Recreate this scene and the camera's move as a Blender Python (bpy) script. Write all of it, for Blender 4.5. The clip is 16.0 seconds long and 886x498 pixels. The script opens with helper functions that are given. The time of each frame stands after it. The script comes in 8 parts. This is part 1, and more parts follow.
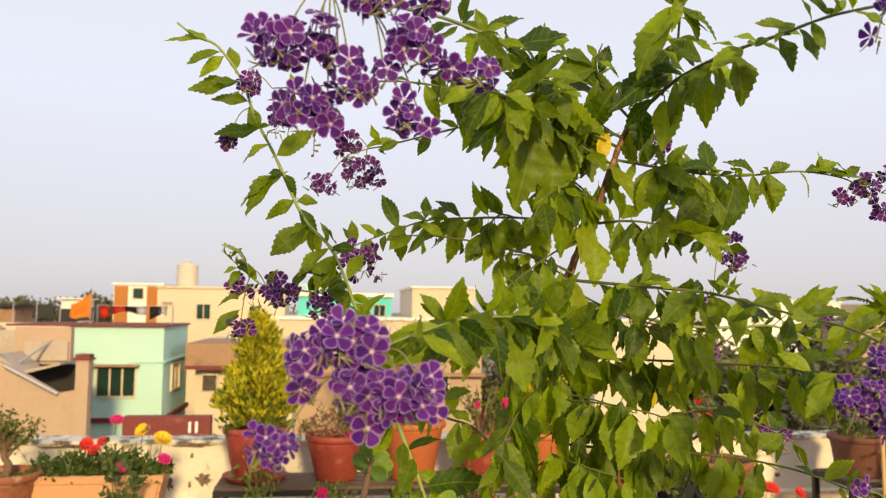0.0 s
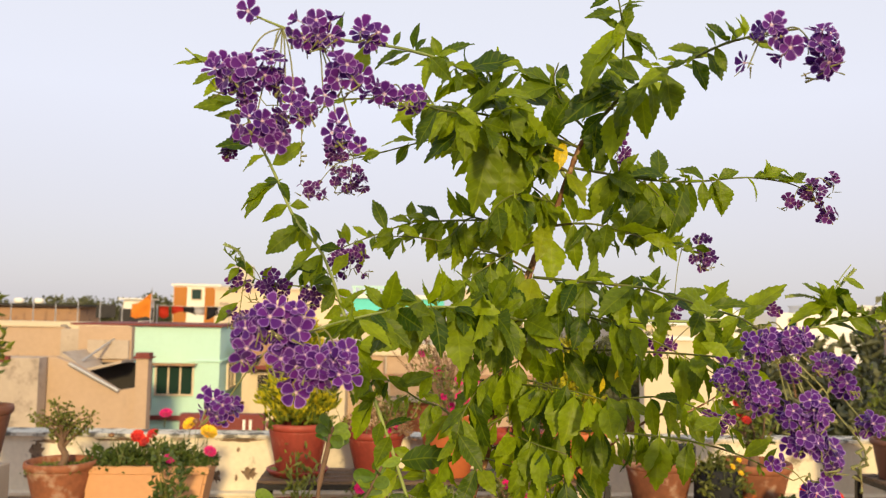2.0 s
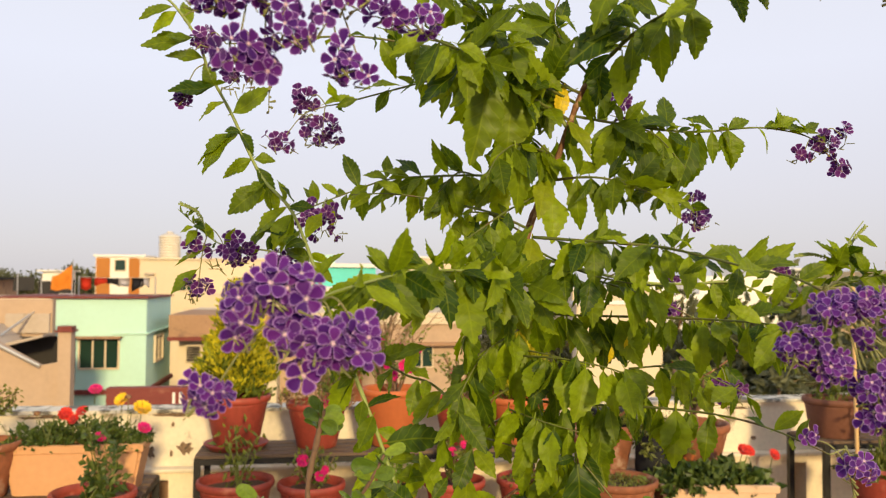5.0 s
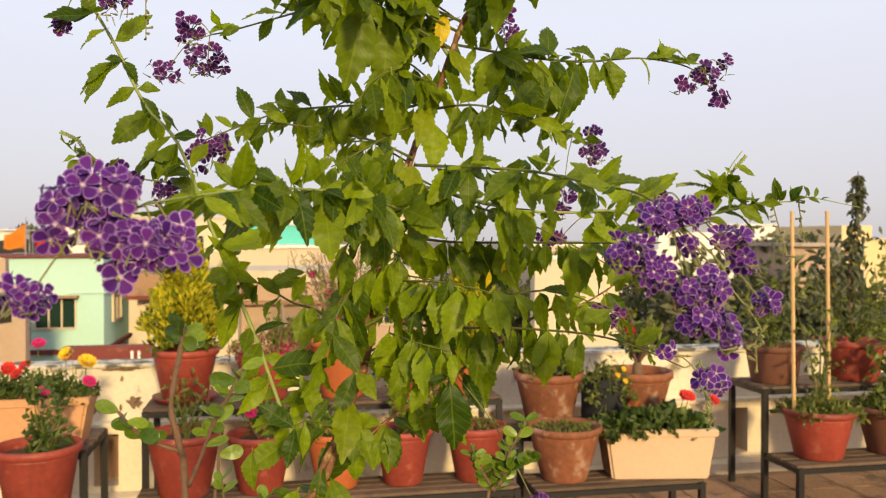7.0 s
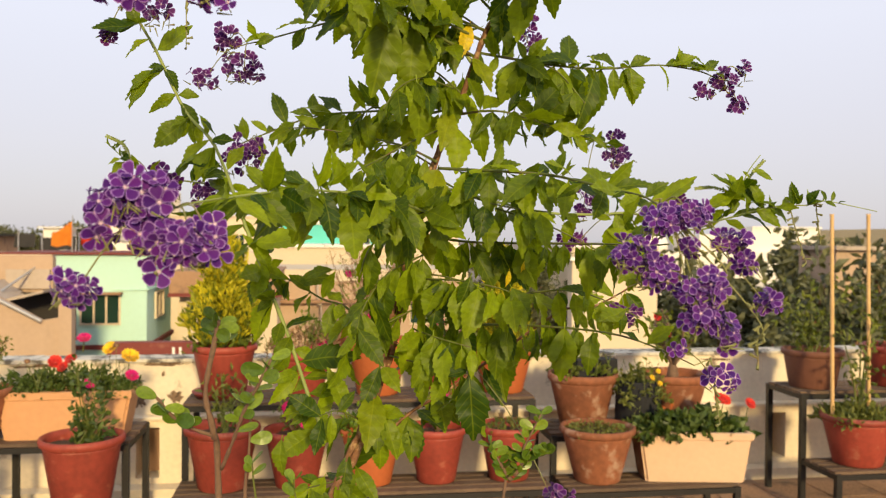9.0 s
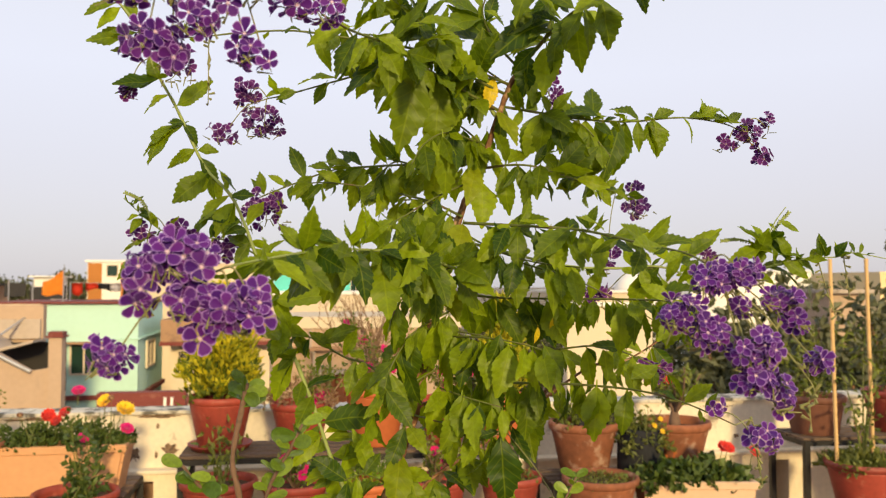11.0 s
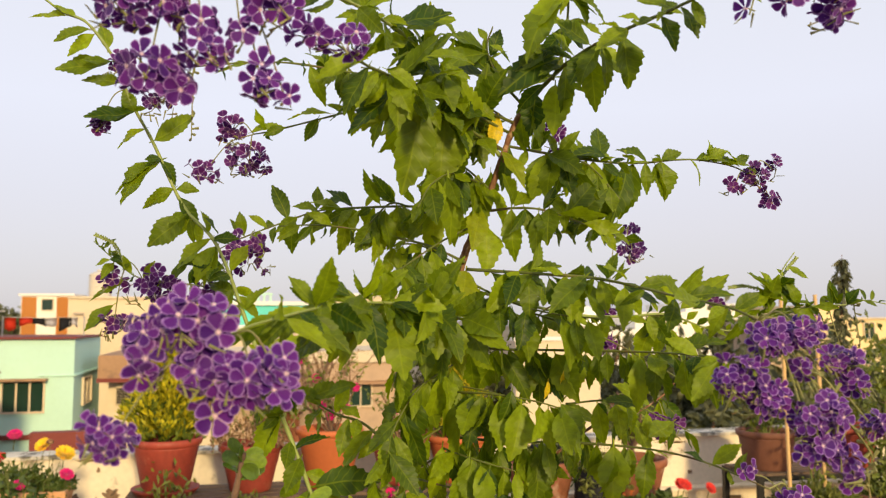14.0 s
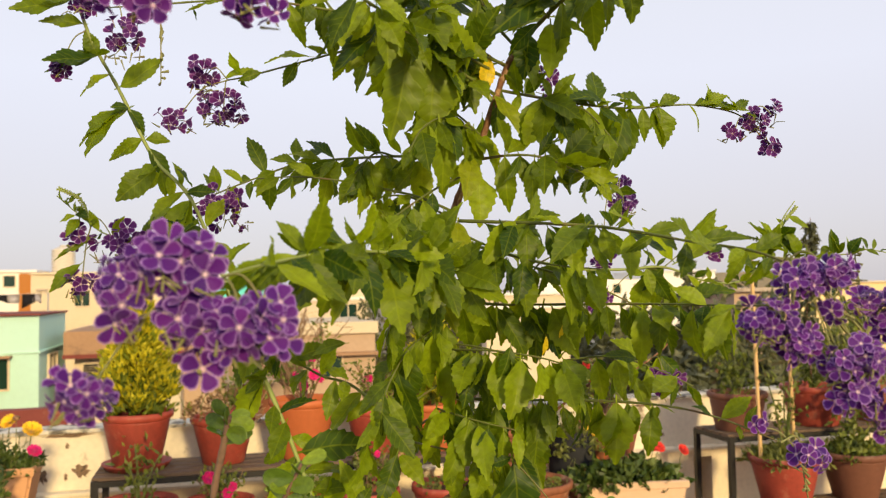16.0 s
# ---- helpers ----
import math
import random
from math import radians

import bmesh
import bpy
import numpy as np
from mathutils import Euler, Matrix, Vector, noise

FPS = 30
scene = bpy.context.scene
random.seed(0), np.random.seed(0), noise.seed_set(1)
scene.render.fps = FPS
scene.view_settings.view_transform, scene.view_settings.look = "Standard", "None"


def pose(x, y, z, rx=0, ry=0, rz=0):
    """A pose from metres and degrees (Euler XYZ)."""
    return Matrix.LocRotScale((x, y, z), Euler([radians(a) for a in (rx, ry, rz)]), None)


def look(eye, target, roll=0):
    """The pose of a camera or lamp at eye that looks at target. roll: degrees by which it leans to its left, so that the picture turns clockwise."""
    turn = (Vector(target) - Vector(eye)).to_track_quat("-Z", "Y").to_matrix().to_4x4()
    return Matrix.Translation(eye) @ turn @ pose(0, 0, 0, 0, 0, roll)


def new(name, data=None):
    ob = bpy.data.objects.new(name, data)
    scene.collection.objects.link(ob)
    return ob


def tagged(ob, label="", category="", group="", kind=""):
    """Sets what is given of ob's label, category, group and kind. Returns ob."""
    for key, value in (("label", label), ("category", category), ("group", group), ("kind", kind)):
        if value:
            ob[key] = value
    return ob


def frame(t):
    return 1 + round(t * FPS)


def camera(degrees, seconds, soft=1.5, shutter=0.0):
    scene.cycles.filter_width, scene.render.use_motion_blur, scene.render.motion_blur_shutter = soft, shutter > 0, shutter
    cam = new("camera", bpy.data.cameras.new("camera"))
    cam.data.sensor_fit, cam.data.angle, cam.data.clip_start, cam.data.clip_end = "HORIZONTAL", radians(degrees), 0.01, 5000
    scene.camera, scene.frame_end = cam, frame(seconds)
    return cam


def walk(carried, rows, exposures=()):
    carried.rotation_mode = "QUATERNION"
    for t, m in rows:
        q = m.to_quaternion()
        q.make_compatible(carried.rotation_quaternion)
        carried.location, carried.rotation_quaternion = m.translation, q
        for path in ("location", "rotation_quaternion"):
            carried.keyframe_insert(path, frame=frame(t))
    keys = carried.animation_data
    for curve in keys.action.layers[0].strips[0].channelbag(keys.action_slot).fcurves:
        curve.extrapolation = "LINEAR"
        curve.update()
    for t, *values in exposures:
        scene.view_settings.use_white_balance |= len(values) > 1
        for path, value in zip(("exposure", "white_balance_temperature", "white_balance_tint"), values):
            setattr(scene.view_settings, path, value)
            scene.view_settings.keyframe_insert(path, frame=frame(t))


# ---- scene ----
cam = camera(56.0, 16.0, 1.2)
cam.data.dof.use_dof, cam.data.dof.focus_distance, cam.data.dof.aperture_fstop = True, 0.78, 15.0
PATH = [
    (0, (-0.094, 0.022, 1.388), (0.162, 2.0, 1.535), 0.7),
    (0.5, (-0.076, 0.006, 1.388), (0.168, 1.985, 1.537), 0.6),
    (1, (-0.043, -0.022, 1.384), (0.165, 1.961, 1.538), 0.9),
    (1.5, (-0.025, -0.053, 1.383), (0.143, 1.935, 1.528), 0.5),
    (2, (-0.024, -0.07, 1.38), (0.104, 1.92, 1.531), 1.1),
    (2.5, (-0.02, -0.067, 1.382), (0.085, 1.925, 1.525), 0.7),
    (3, (-0.022, -0.055, 1.382), (0.079, 1.937, 1.524), 0.8),
    (3.2, (-0.022, -0.049, 1.379), (0.087, 1.944, 1.513), 0.4),
    (5.3, (-0.073, 0.031, 1.377), (0.254, 2.003, 1.437), 0.3),
    (5.5, (-0.066, 0.035, 1.377), (0.281, 2.004, 1.424), 0.2),
    (6, (-0.047, 0.037, 1.366), (0.336, 2.0, 1.385), 0.2),
    (6.5, (-0.021, 0.032, 1.355), (0.373, 1.993, 1.349), 0.1),
    (7, (0.0, 0.0, 1.35), (0.382, 1.963, 1.324), 0.0),
    (7.5, (0.014, -0.018, 1.349), (0.37, 1.95, 1.316), -0.0),
    (8, (0.013, -0.031, 1.348), (0.335, 1.942, 1.312), 0.0),
    (8.2, (0.012, -0.036, 1.347), (0.323, 1.94, 1.312), 0.1),
    (10.3, (0.006, -0.026, 1.356), (0.291, 1.953, 1.388), 0.4),
    (10.5, (0.005, -0.024, 1.356), (0.291, 1.955, 1.404), 0.3),
    (11, (-0.02, -0.015, 1.359), (0.29, 1.959, 1.444), 0.0),
    (11.5, (-0.04, 0.004, 1.364), (0.306, 1.971, 1.478), -0.2),
    (12, (-0.054, 0.024, 1.368), (0.337, 1.981, 1.507), -0.4),
    (12.5, (-0.053, 0.045, 1.373), (0.367, 1.994, 1.529), -0.3),
    (13, (-0.055, 0.05, 1.373), (0.38, 1.995, 1.542), -0.2),
    (13.5, (-0.057, 0.047, 1.373), (0.377, 1.991, 1.547), -0.1),
    (14, (-0.06, 0.044, 1.374), (0.377, 1.989, 1.539), -0.1),
    (14.5, (-0.068, 0.05, 1.369), (0.388, 1.991, 1.517), -0.3),
    (15, (-0.091, 0.068, 1.363), (0.401, 2.003, 1.486), -0.5),
    (15.5, (-0.108, 0.086, 1.355), (0.409, 2.015, 1.462), -0.7),
    (16, (-0.069, 0.088, 1.361), (0.442, 2.019, 1.455), -1.0),
]
walk(cam, [(t, look(eye, target, roll)) for t, eye, target, roll in PATH])

# ---- light ----
SUN_AZ, SUN_EL = 173.0, 16.0        # compass degrees clockwise from +y, and height
world = bpy.data.worlds.new("hazy_sky")
scene.world = world
world.use_nodes = True
wn, wl = world.node_tree.nodes, world.node_tree.links
wn.clear()
w_out, w_bg = wn.new("ShaderNodeOutputWorld"), wn.new("ShaderNodeBackground")
w_sky, w_mix, w_scale = wn.new("ShaderNodeTexSky"), wn.new("ShaderNodeMix"), wn.new("ShaderNodeVectorMath")
w_co, w_sep, w_ramp = wn.new("ShaderNodeTexCoord"), wn.new("ShaderNodeSeparateXYZ"), wn.new("ShaderNodeValToRGB")
w_sky.sky_type, w_sky.sun_disc = "NISHITA", False
w_sky.sun_elevation, w_sky.sun_rotation = radians(SUN_EL), radians(SUN_AZ)
w_scale.operation = "SCALE"
w_scale.inputs["Scale"].default_value = 0.10
w_mix.data_type, w_mix.inputs["Factor"].default_value = "RGBA", 0.86
ramp = w_ramp.color_ramp
ramp.elements[0].position, ramp.elements[0].color = 0.0, (0.565, 0.54, 0.575, 1)
ramp.elements[1].position, ramp.elements[1].color = 0.62, (0.74, 0.75, 0.78, 1)
for spot, tone in ((0.10, (0.665, 0.638, 0.700, 1)), (0.24, (0.755, 0.755, 0.845, 1))):
    ramp.elements.new(spot).color = tone
wl.new(w_co.outputs["Generated"], w_sep.inputs[0])
wl.new(w_sep.outputs["Z"], w_ramp.inputs["Fac"])
wl.new(w_sky.outputs["Color"], w_scale.inputs[0])
wl.new(w_scale.outputs["Vector"], w_mix.inputs["A"])
wl.new(w_ramp.outputs["Color"], w_mix.inputs["B"])
wl.new(w_mix.outputs["Result"], w_bg.inputs["Color"])
w_bg.inputs["Strength"].default_value = 1.2
wl.new(w_bg.outputs[0], w_out.inputs[0])

sun_data = bpy.data.lights.new("sun", "SUN")
sun_data.energy, sun_data.angle, sun_data.color = 4.4, radians(5.0), (1.0, 0.76, 0.37)
sun = new("sun", sun_data)
sun_way = Vector((math.sin(radians(SUN_AZ)) * math.cos(radians(SUN_EL)), math.cos(radians(SUN_AZ)) * math.cos(radians(SUN_EL)), math.sin(radians(SUN_EL))))
sun.matrix_world = look(sun_way * 60, (0, 0, 0))


# ---- materials ----
def surface(name, tone, rough=0.7, grain=30.0, spread=0.18, bump=0.15, stain=None, stain_scale=3.0, stain_at=0.58, metal=0.0, per_piece=0.0, depth=0.002, spec=0.4, placed=False):
    """A matt surface with fine grain, broad unevenness, shaped stains and slight relief."""
    m = bpy.data.materials.new(name)
    m.use_nodes = True
    n, l = m.node_tree.nodes, m.node_tree.links
    b = n["Principled BSDF"]
    b.inputs["Roughness"].default_value, b.inputs["Metallic"].default_value = rough, metal
    b.inputs["Specular IOR Level"].default_value = spec
    co = n.new("ShaderNodeTexCoord")
    fine, broad = n.new("ShaderNodeTexNoise"), n.new("ShaderNodeTexNoise")
    fine.inputs["Scale"].default_value, fine.inputs["Detail"].default_value = grain, 6.0
    broad.inputs["Scale"].default_value, broad.inputs["Detail"].default_value = stain_scale, 5.0
    where = n.new("ShaderNodeNewGeometry").outputs["Position"] if placed else co.outputs["Object"]
    for tex in (fine, broad):
        l.new(where, tex.inputs["Vector"])
    var = n.new("ShaderNodeMapRange")
    var.inputs["To Min"].default_value, var.inputs["To Max"].default_value = 1 - spread, 1 + spread
    var.inputs["From Min"].default_value, var.inputs["From Max"].default_value = 0.25, 0.75
    add = n.new("ShaderNodeMath")
    add.operation = "MULTIPLY_ADD"
    add.inputs[1].default_value, add.inputs[2].default_value = 0.5, 0.0
    l.new(fine.outputs["Fac"], add.inputs[0])
    half = n.new("ShaderNodeMath")
    half.operation, half.inputs[1].default_value = "MULTIPLY_ADD", 0.5
    l.new(broad.outputs["Fac"], half.inputs[0])
    l.new(add.outputs[0], half.inputs[2])
    l.new(half.outputs[0], var.inputs["Value"])
    shade = n.new("ShaderNodeVectorMath")
    shade.operation = "SCALE"
    shade.inputs[0].default_value = tone[:3]
    l.new(var.outputs["Result"], shade.inputs["Scale"])
    last = shade.outputs["Vector"]
    if per_piece:
        info, rng_map, again = n.new("ShaderNodeObjectInfo"), n.new("ShaderNodeMapRange"), n.new("ShaderNodeVectorMath")
        rng_map.inputs["To Min"].default_value, rng_map.inputs["To Max"].default_value = 1 - per_piece, 1 + per_piece
        again.operation = "SCALE"
        l.new(info.outputs["Random"], rng_map.inputs["Value"])
        l.new(last, again.inputs[0])
        l.new(rng_map.outputs["Result"], again.inputs["Scale"])
        last = again.outputs["Vector"]
    if stain:
        blot, edge, mix = n.new("ShaderNodeTexNoise"), n.new("ShaderNodeMapRange"), n.new("ShaderNodeMix")
        blot.inputs["Scale"].default_value, blot.inputs["Detail"].default_value = stain_scale * 1.7, 9.0
        blot.inputs["Roughness"].default_value = 0.62
        l.new(where, blot.inputs["Vector"])
        edge.inputs["From Min"].default_value, edge.inputs["From Max"].default_value = stain_at, stain_at + 0.1
        edge.inputs["To Max"].default_value = 0.85
        l.new(blot.outputs["Fac"], edge.inputs["Value"])
        mix.data_type = "RGBA"
        mix.inputs["B"].default_value = (*stain, 1)
        l.new(edge.outputs["Result"], mix.inputs["Factor"])
        l.new(last, mix.inputs["A"])
        last = mix.outputs["Result"]
    l.new(last, b.inputs["Base Color"])
    if bump:
        bu = n.new("ShaderNodeBump")
        bu.inputs["Strength"].default_value, bu.inputs["Distance"].default_value = bump, depth
        l.new(fine.outputs["Fac"], bu.inputs["Height"])
        l.new(bu.outputs["Normal"], b.inputs["Normal"])
    return m


def leafy(name, dark, light, through_light=0.4, rough=0.42, veins=True, odd=None):
    """Leaf: colour varies from leaf to leaf, a pale midrib and side veins, light shines through."""
    m = bpy.data.materials.new(name)
    m.use_nodes = True
    n, l = m.node_tree.nodes, m.node_tree.links
    b = n["Principled BSDF"]
    out = n["Material Output"]
    b.inputs["Roughness"].default_value = rough
    b.inputs["Specular IOR Level"].default_value = 0.38
    info, geo, pick = n.new("ShaderNodeObjectInfo"), n.new("ShaderNodeNewGeometry"), n.new("ShaderNodeMath")
    pick.operation = "ADD"
    l.new(info.outputs["Random"], pick.inputs[0])
    l.new(geo.outputs["Random Per Island"], pick.inputs[1])
    frac = n.new("ShaderNodeMath")
    frac.operation = "FRACT"
    l.new(pick.outputs[0], frac.inputs[0])
    tone = n.new("ShaderNodeValToRGB")
    tone.color_ramp.elements[0].color, tone.color_ramp.elements[1].color = (*dark, 1), (*light, 1)
    tone.color_ramp.elements.new(0.55).color = (*(d + (g - d) * 0.54 for d, g in zip(dark, light)), 1)
    if odd:
        tone.color_ramp.elements[1].position = 0.985
        tone.color_ramp.elements.new(0.997).color = (*odd, 1)
    l.new(frac.outputs[0], tone.inputs["Fac"])
    co, noise_tex = n.new("ShaderNodeTexCoord"), n.new("ShaderNodeTexNoise")
    noise_tex.inputs["Scale"].default_value = 7.0
    l.new(co.outputs["Object"], noise_tex.inputs["Vector"])
    blotch = n.new("ShaderNodeMapRange")
    blotch.inputs["From Min"].default_value, blotch.inputs["From Max"].default_value = 0.3, 0.7
    blotch.inputs["To Min"].default_value, blotch.inputs["To Max"].default_value = 0.82, 1.2
    l.new(noise_tex.outputs["Fac"], blotch.inputs["Value"])
    vary = n.new("ShaderNodeVectorMath")
    vary.operation = "SCALE"
    l.new(tone.outputs["Color"], vary.inputs[0])
    l.new(blotch.outputs["Result"], vary.inputs["Scale"])
    last = vary.outputs["Vector"]
    if veins:
        sep = n.new("ShaderNodeSeparateXYZ")
        l.new(co.outputs["Object"], sep.inputs[0])
        side = n.new("ShaderNodeMath")
        side.operation = "ABSOLUTE"
        l.new(sep.outputs["X"], side.inputs[0])
        slope = n.new("ShaderNodeMath")
        slope.operation, slope.inputs[1].default_value = "MULTIPLY_ADD", -0.9
        l.new(side.outputs[0], slope.inputs[0])
        l.new(sep.outputs["Y"], slope.inputs[2])
        wave = n.new("ShaderNodeMath")
        wave.operation, wave.inputs[1].default_value = "MULTIPLY", 52.0
        l.new(slope.outputs[0], wave.inputs[0])
        sine = n.new("ShaderNodeMath")
        sine.operation = "SINE"
        l.new(wave.outputs[0], sine.inputs[0])
        vein = n.new("ShaderNodeMapRange")
        vein.inputs["From Min"].default_value, vein.inputs["From Max"].default_value = 0.72, 1.0
        vein.inputs["To Max"].default_value = 0.13
        l.new(sine.outputs[0], vein.inputs["Value"])
        rib = n.new("ShaderNodeMapRange")
        rib.inputs["From Min"].default_value, rib.inputs["From Max"].default_value = 0.016, 0.005
        rib.inputs["To Max"].default_value = 0.26
        l.new(side.outputs[0], rib.inputs["Value"])
        most = n.new("ShaderNodeMath")
        most.operation = "MAXIMUM"
        l.new(vein.outputs["Result"], most.inputs[0])
        l.new(rib.outputs["Result"], most.inputs[1])
        mix = n.new("ShaderNodeMix")
        mix.data_type = "RGBA"
        mix.inputs["B"].default_value = (light[0] * 1.5, light[1] * 1.35, light[2] * 1.6, 1)
        l.new(most.outputs[0], mix.inputs["Factor"])
        l.new(last, mix.inputs["A"])
        last = mix.outputs["Result"]
        bu = n.new("ShaderNodeBump")
        bu.inputs["Strength"].default_value, bu.inputs["Distance"].default_value = 0.4, 0.002
        bu.invert = True
        l.new(most.outputs[0], bu.inputs["Height"])
        l.new(bu.outputs["Normal"], b.inputs["Normal"])
    l.new(last, b.inputs["Base Color"])
    tr, both, warm = n.new("ShaderNodeBsdfTranslucent"), n.new("ShaderNodeMixShader"), n.new("ShaderNodeVectorMath")
    warm.operation = "MULTIPLY"
    warm.inputs[1].default_value = (1.6, 1.42, 0.3)
    l.new(last, warm.inputs[0])
    l.new(warm.outputs["Vector"], tr.inputs["Color"])
    both.inputs["Fac"].default_value = through_light
    l.new(b.outputs[0], both.inputs[1])
    l.new(tr.outputs[0], both.inputs[2])
    l.new(both.outputs[0], out.inputs["Surface"])
    return m


def petal(name, heart, rim_tone, throat, rim_at=0.16):
    """Petal with a pale margin (first map axis: distance from the margin) and a pale throat (second axis)."""
    m = bpy.data.materials.new(name)
    m.use_nodes = True
    n, l = m.node_tree.nodes, m.node_tree.links
    b, out = n["Principled BSDF"], n["Material Output"]
    b.inputs["Roughness"].default_value, b.inputs["Specular IOR Level"].default_value = 0.6, 0.2
    b.inputs["Sheen Weight"].default_value = 0.15
    uv, sep, info = n.new("ShaderNodeUVMap"), n.new("ShaderNodeSeparateXYZ"), n.new("ShaderNodeObjectInfo")
    l.new(uv.outputs["UV"], sep.inputs[0])
    geo, pick, frac = n.new("ShaderNodeNewGeometry"), n.new("ShaderNodeMath"), n.new("ShaderNodeMath")
    l.new(info.outputs["Random"], pick.inputs[0])
    l.new(geo.outputs["Random Per Island"], pick.inputs[1])
    frac.operation = "FRACT"
    l.new(pick.outputs[0], frac.inputs[0])
    tone = n.new("ShaderNodeValToRGB")
    tone.color_ramp.elements[0].color = (heart[0] * 0.62, heart[1] * 0.7, heart[2] * 0.85, 1)
    tone.color_ramp.elements[1].color = (heart[0] * 1.35, heart[1] * 1.35, heart[2] * 1.15, 1)
    l.new(frac.outputs[0], tone.inputs["Fac"])
    rim = n.new("ShaderNodeMapRange")
    rim.inputs["From Min"].default_value, rim.inputs["From Max"].default_value = rim_at + 0.18, rim_at - 0.14
    l.new(sep.outputs["X"], rim.inputs["Value"])
    mix = n.new("ShaderNodeMix")
    mix.data_type = "RGBA"
    mix.inputs["B"].default_value = (*rim_tone, 1)
    l.new(rim.outputs["Result"], mix.inputs["Factor"])
    l.new(tone.outputs["Color"], mix.inputs["A"])
    eye_map, eye_mix = n.new("ShaderNodeMapRange"), n.new("ShaderNodeMix")
    eye_map.inputs["From Min"].default_value, eye_map.inputs["From Max"].default_value = 0.16, 0.07
    l.new(sep.outputs["Y"], eye_map.inputs["Value"])
    eye_mix.data_type = "RGBA"
    eye_mix.inputs["B"].default_value = (*throat, 1)
    l.new(eye_map.outputs["Result"], eye_mix.inputs["Factor"])
    l.new(mix.outputs["Result"], eye_mix.inputs["A"])
    l.new(eye_mix.outputs["Result"], b.inputs["Base Color"])
    tr, both = n.new("ShaderNodeBsdfTranslucent"), n.new("ShaderNodeMixShader")
    l.new(eye_mix.outputs["Result"], tr.inputs["Color"])
    both.inputs["Fac"].default_value = 0.3
    l.new(b.outputs[0], both.inputs[1])
    l.new(tr.outputs[0], both.inputs[2])
    l.new(both.outputs[0], out.inputs["Surface"])
    return m


def glassy(name, tone=(0.02, 0.03, 0.03), rough=0.08):
    m = bpy.data.materials.new(name)
    m.use_nodes = True
    n, l = m.node_tree.nodes, m.node_tree.links
    b = n["Principled BSDF"]
    b.inputs["Base Color"].default_value, b.inputs["Roughness"].default_value = (*tone, 1), rough
    return m


M_WALL = surface("lime_washed_plaster", (0.71, 0.62, 0.49), 0.85, 40, 0.14, 0.3, (0.13, 0.09, 0.06), 4.2, 0.605)
M_WALL_LOW = surface("stained_plaster", (0.70, 0.59, 0.44), 0.85, 40, 0.16, 0.3, (0.16, 0.12, 0.09), 3.2, 0.62)
M_COPING = surface("weathered_coping", (0.60, 0.55, 0.47), 0.9, 50, 0.3, 0.4, (0.04, 0.035, 0.03), 6.0, 0.47)
M_FLAKE = surface("bare_grimy_plaster", (0.20, 0.13, 0.085), 0.95, 70, 0.5, 0.6, (0.04, 0.03, 0.025), 30.0, 0.50)
M_TILE = surface("terrace_tile", (0.31, 0.185, 0.115), 0.85, 60, 0.6, 0.5, (0.11, 0.070, 0.048), 2.6, 0.50, per_piece=0.10, placed=True)
M_JOINT = surface("tile_joint", (0.28, 0.18, 0.115), 0.95, 60, 0.2, 0.3)
M_POT_RED = surface("red_painted_clay", (0.262, 0.044, 0.028), 0.55, 45, 0.34, 0.2, (0.38, 0.12, 0.075), 9.0, 0.58, per_piece=0.18)
M_POT_CLAY = surface("aged_terracotta", (0.235, 0.082, 0.038), 0.8, 38, 0.45, 0.35, (0.42, 0.27, 0.19), 6.0, 0.54, per_piece=0.15)
M_POT_ORANGE = surface("orange_clay", (0.46, 0.12, 0.036), 0.65, 45, 0.14, 0.15, (0.55, 0.30, 0.18), 6.0, 0.68, per_piece=0.12)
M_POT_BROWN = surface("dull_brown_clay", (0.155, 0.060, 0.036), 0.75, 45, 0.22, 0.2, (0.30, 0.19, 0.13), 5.0, 0.62)
M_PLANTER = surface("peach_planter", (0.56, 0.29, 0.14), 0.6, 40, 0.10, 0.1, (0.45, 0.25, 0.14), 5.0, 0.68)
M_PLANTER_PALE = surface("cream_planter", (0.60, 0.40, 0.26), 0.6, 40, 0.08, 0.1, (0.45, 0.27, 0.18), 5.0, 0.70)
M_SOIL = surface("potting_soil", (0.075, 0.045, 0.028), 0.95, 120, 0.45, 0.8, (0.16, 0.11, 0.07), 14.0, 0.6, depth=0.01)
M_IRON = surface("black_iron", (0.022, 0.020, 0.020), 0.5, 60, 0.3, 0.2, (0.10, 0.05, 0.03), 9.0, 0.66, metal=0.4)
M_SLAT = surface("weathered_slat", (0.12, 0.076, 0.05), 0.8, 50, 0.4, 0.3, (0.08, 0.05, 0.035), 5.0, 0.55, per_piece=0.2)
M_BAMBOO = surface("bamboo_cane", (0.58, 0.37, 0.16), 0.55, 60, 0.15, 0.15, (0.35, 0.20, 0.09), 9.0, 0.62)
M_BARK = surface("brown_bark", (0.175, 0.082, 0.042), 0.85, 260, 0.5, 0.9, (0.40, 0.26, 0.14), 60.0, 0.52)
M_TWIG = surface("green_stem", (0.11, 0.13, 0.024), 0.6, 200, 0.22, 0.3, (0.15, 0.085, 0.045), 26.0, 0.55)
M_SHOOT = surface("pale_green_shoot", (0.24, 0.29, 0.085), 0.6, 160, 0.2, 0.3, (0.20, 0.15, 0.06), 30.0, 0.60)
M_STALK = surface("pale_flower_stalk", (0.20, 0.20, 0.07), 0.6, 200, 0.22, 0.2, (0.24, 0.13, 0.06), 40.0, 0.56)
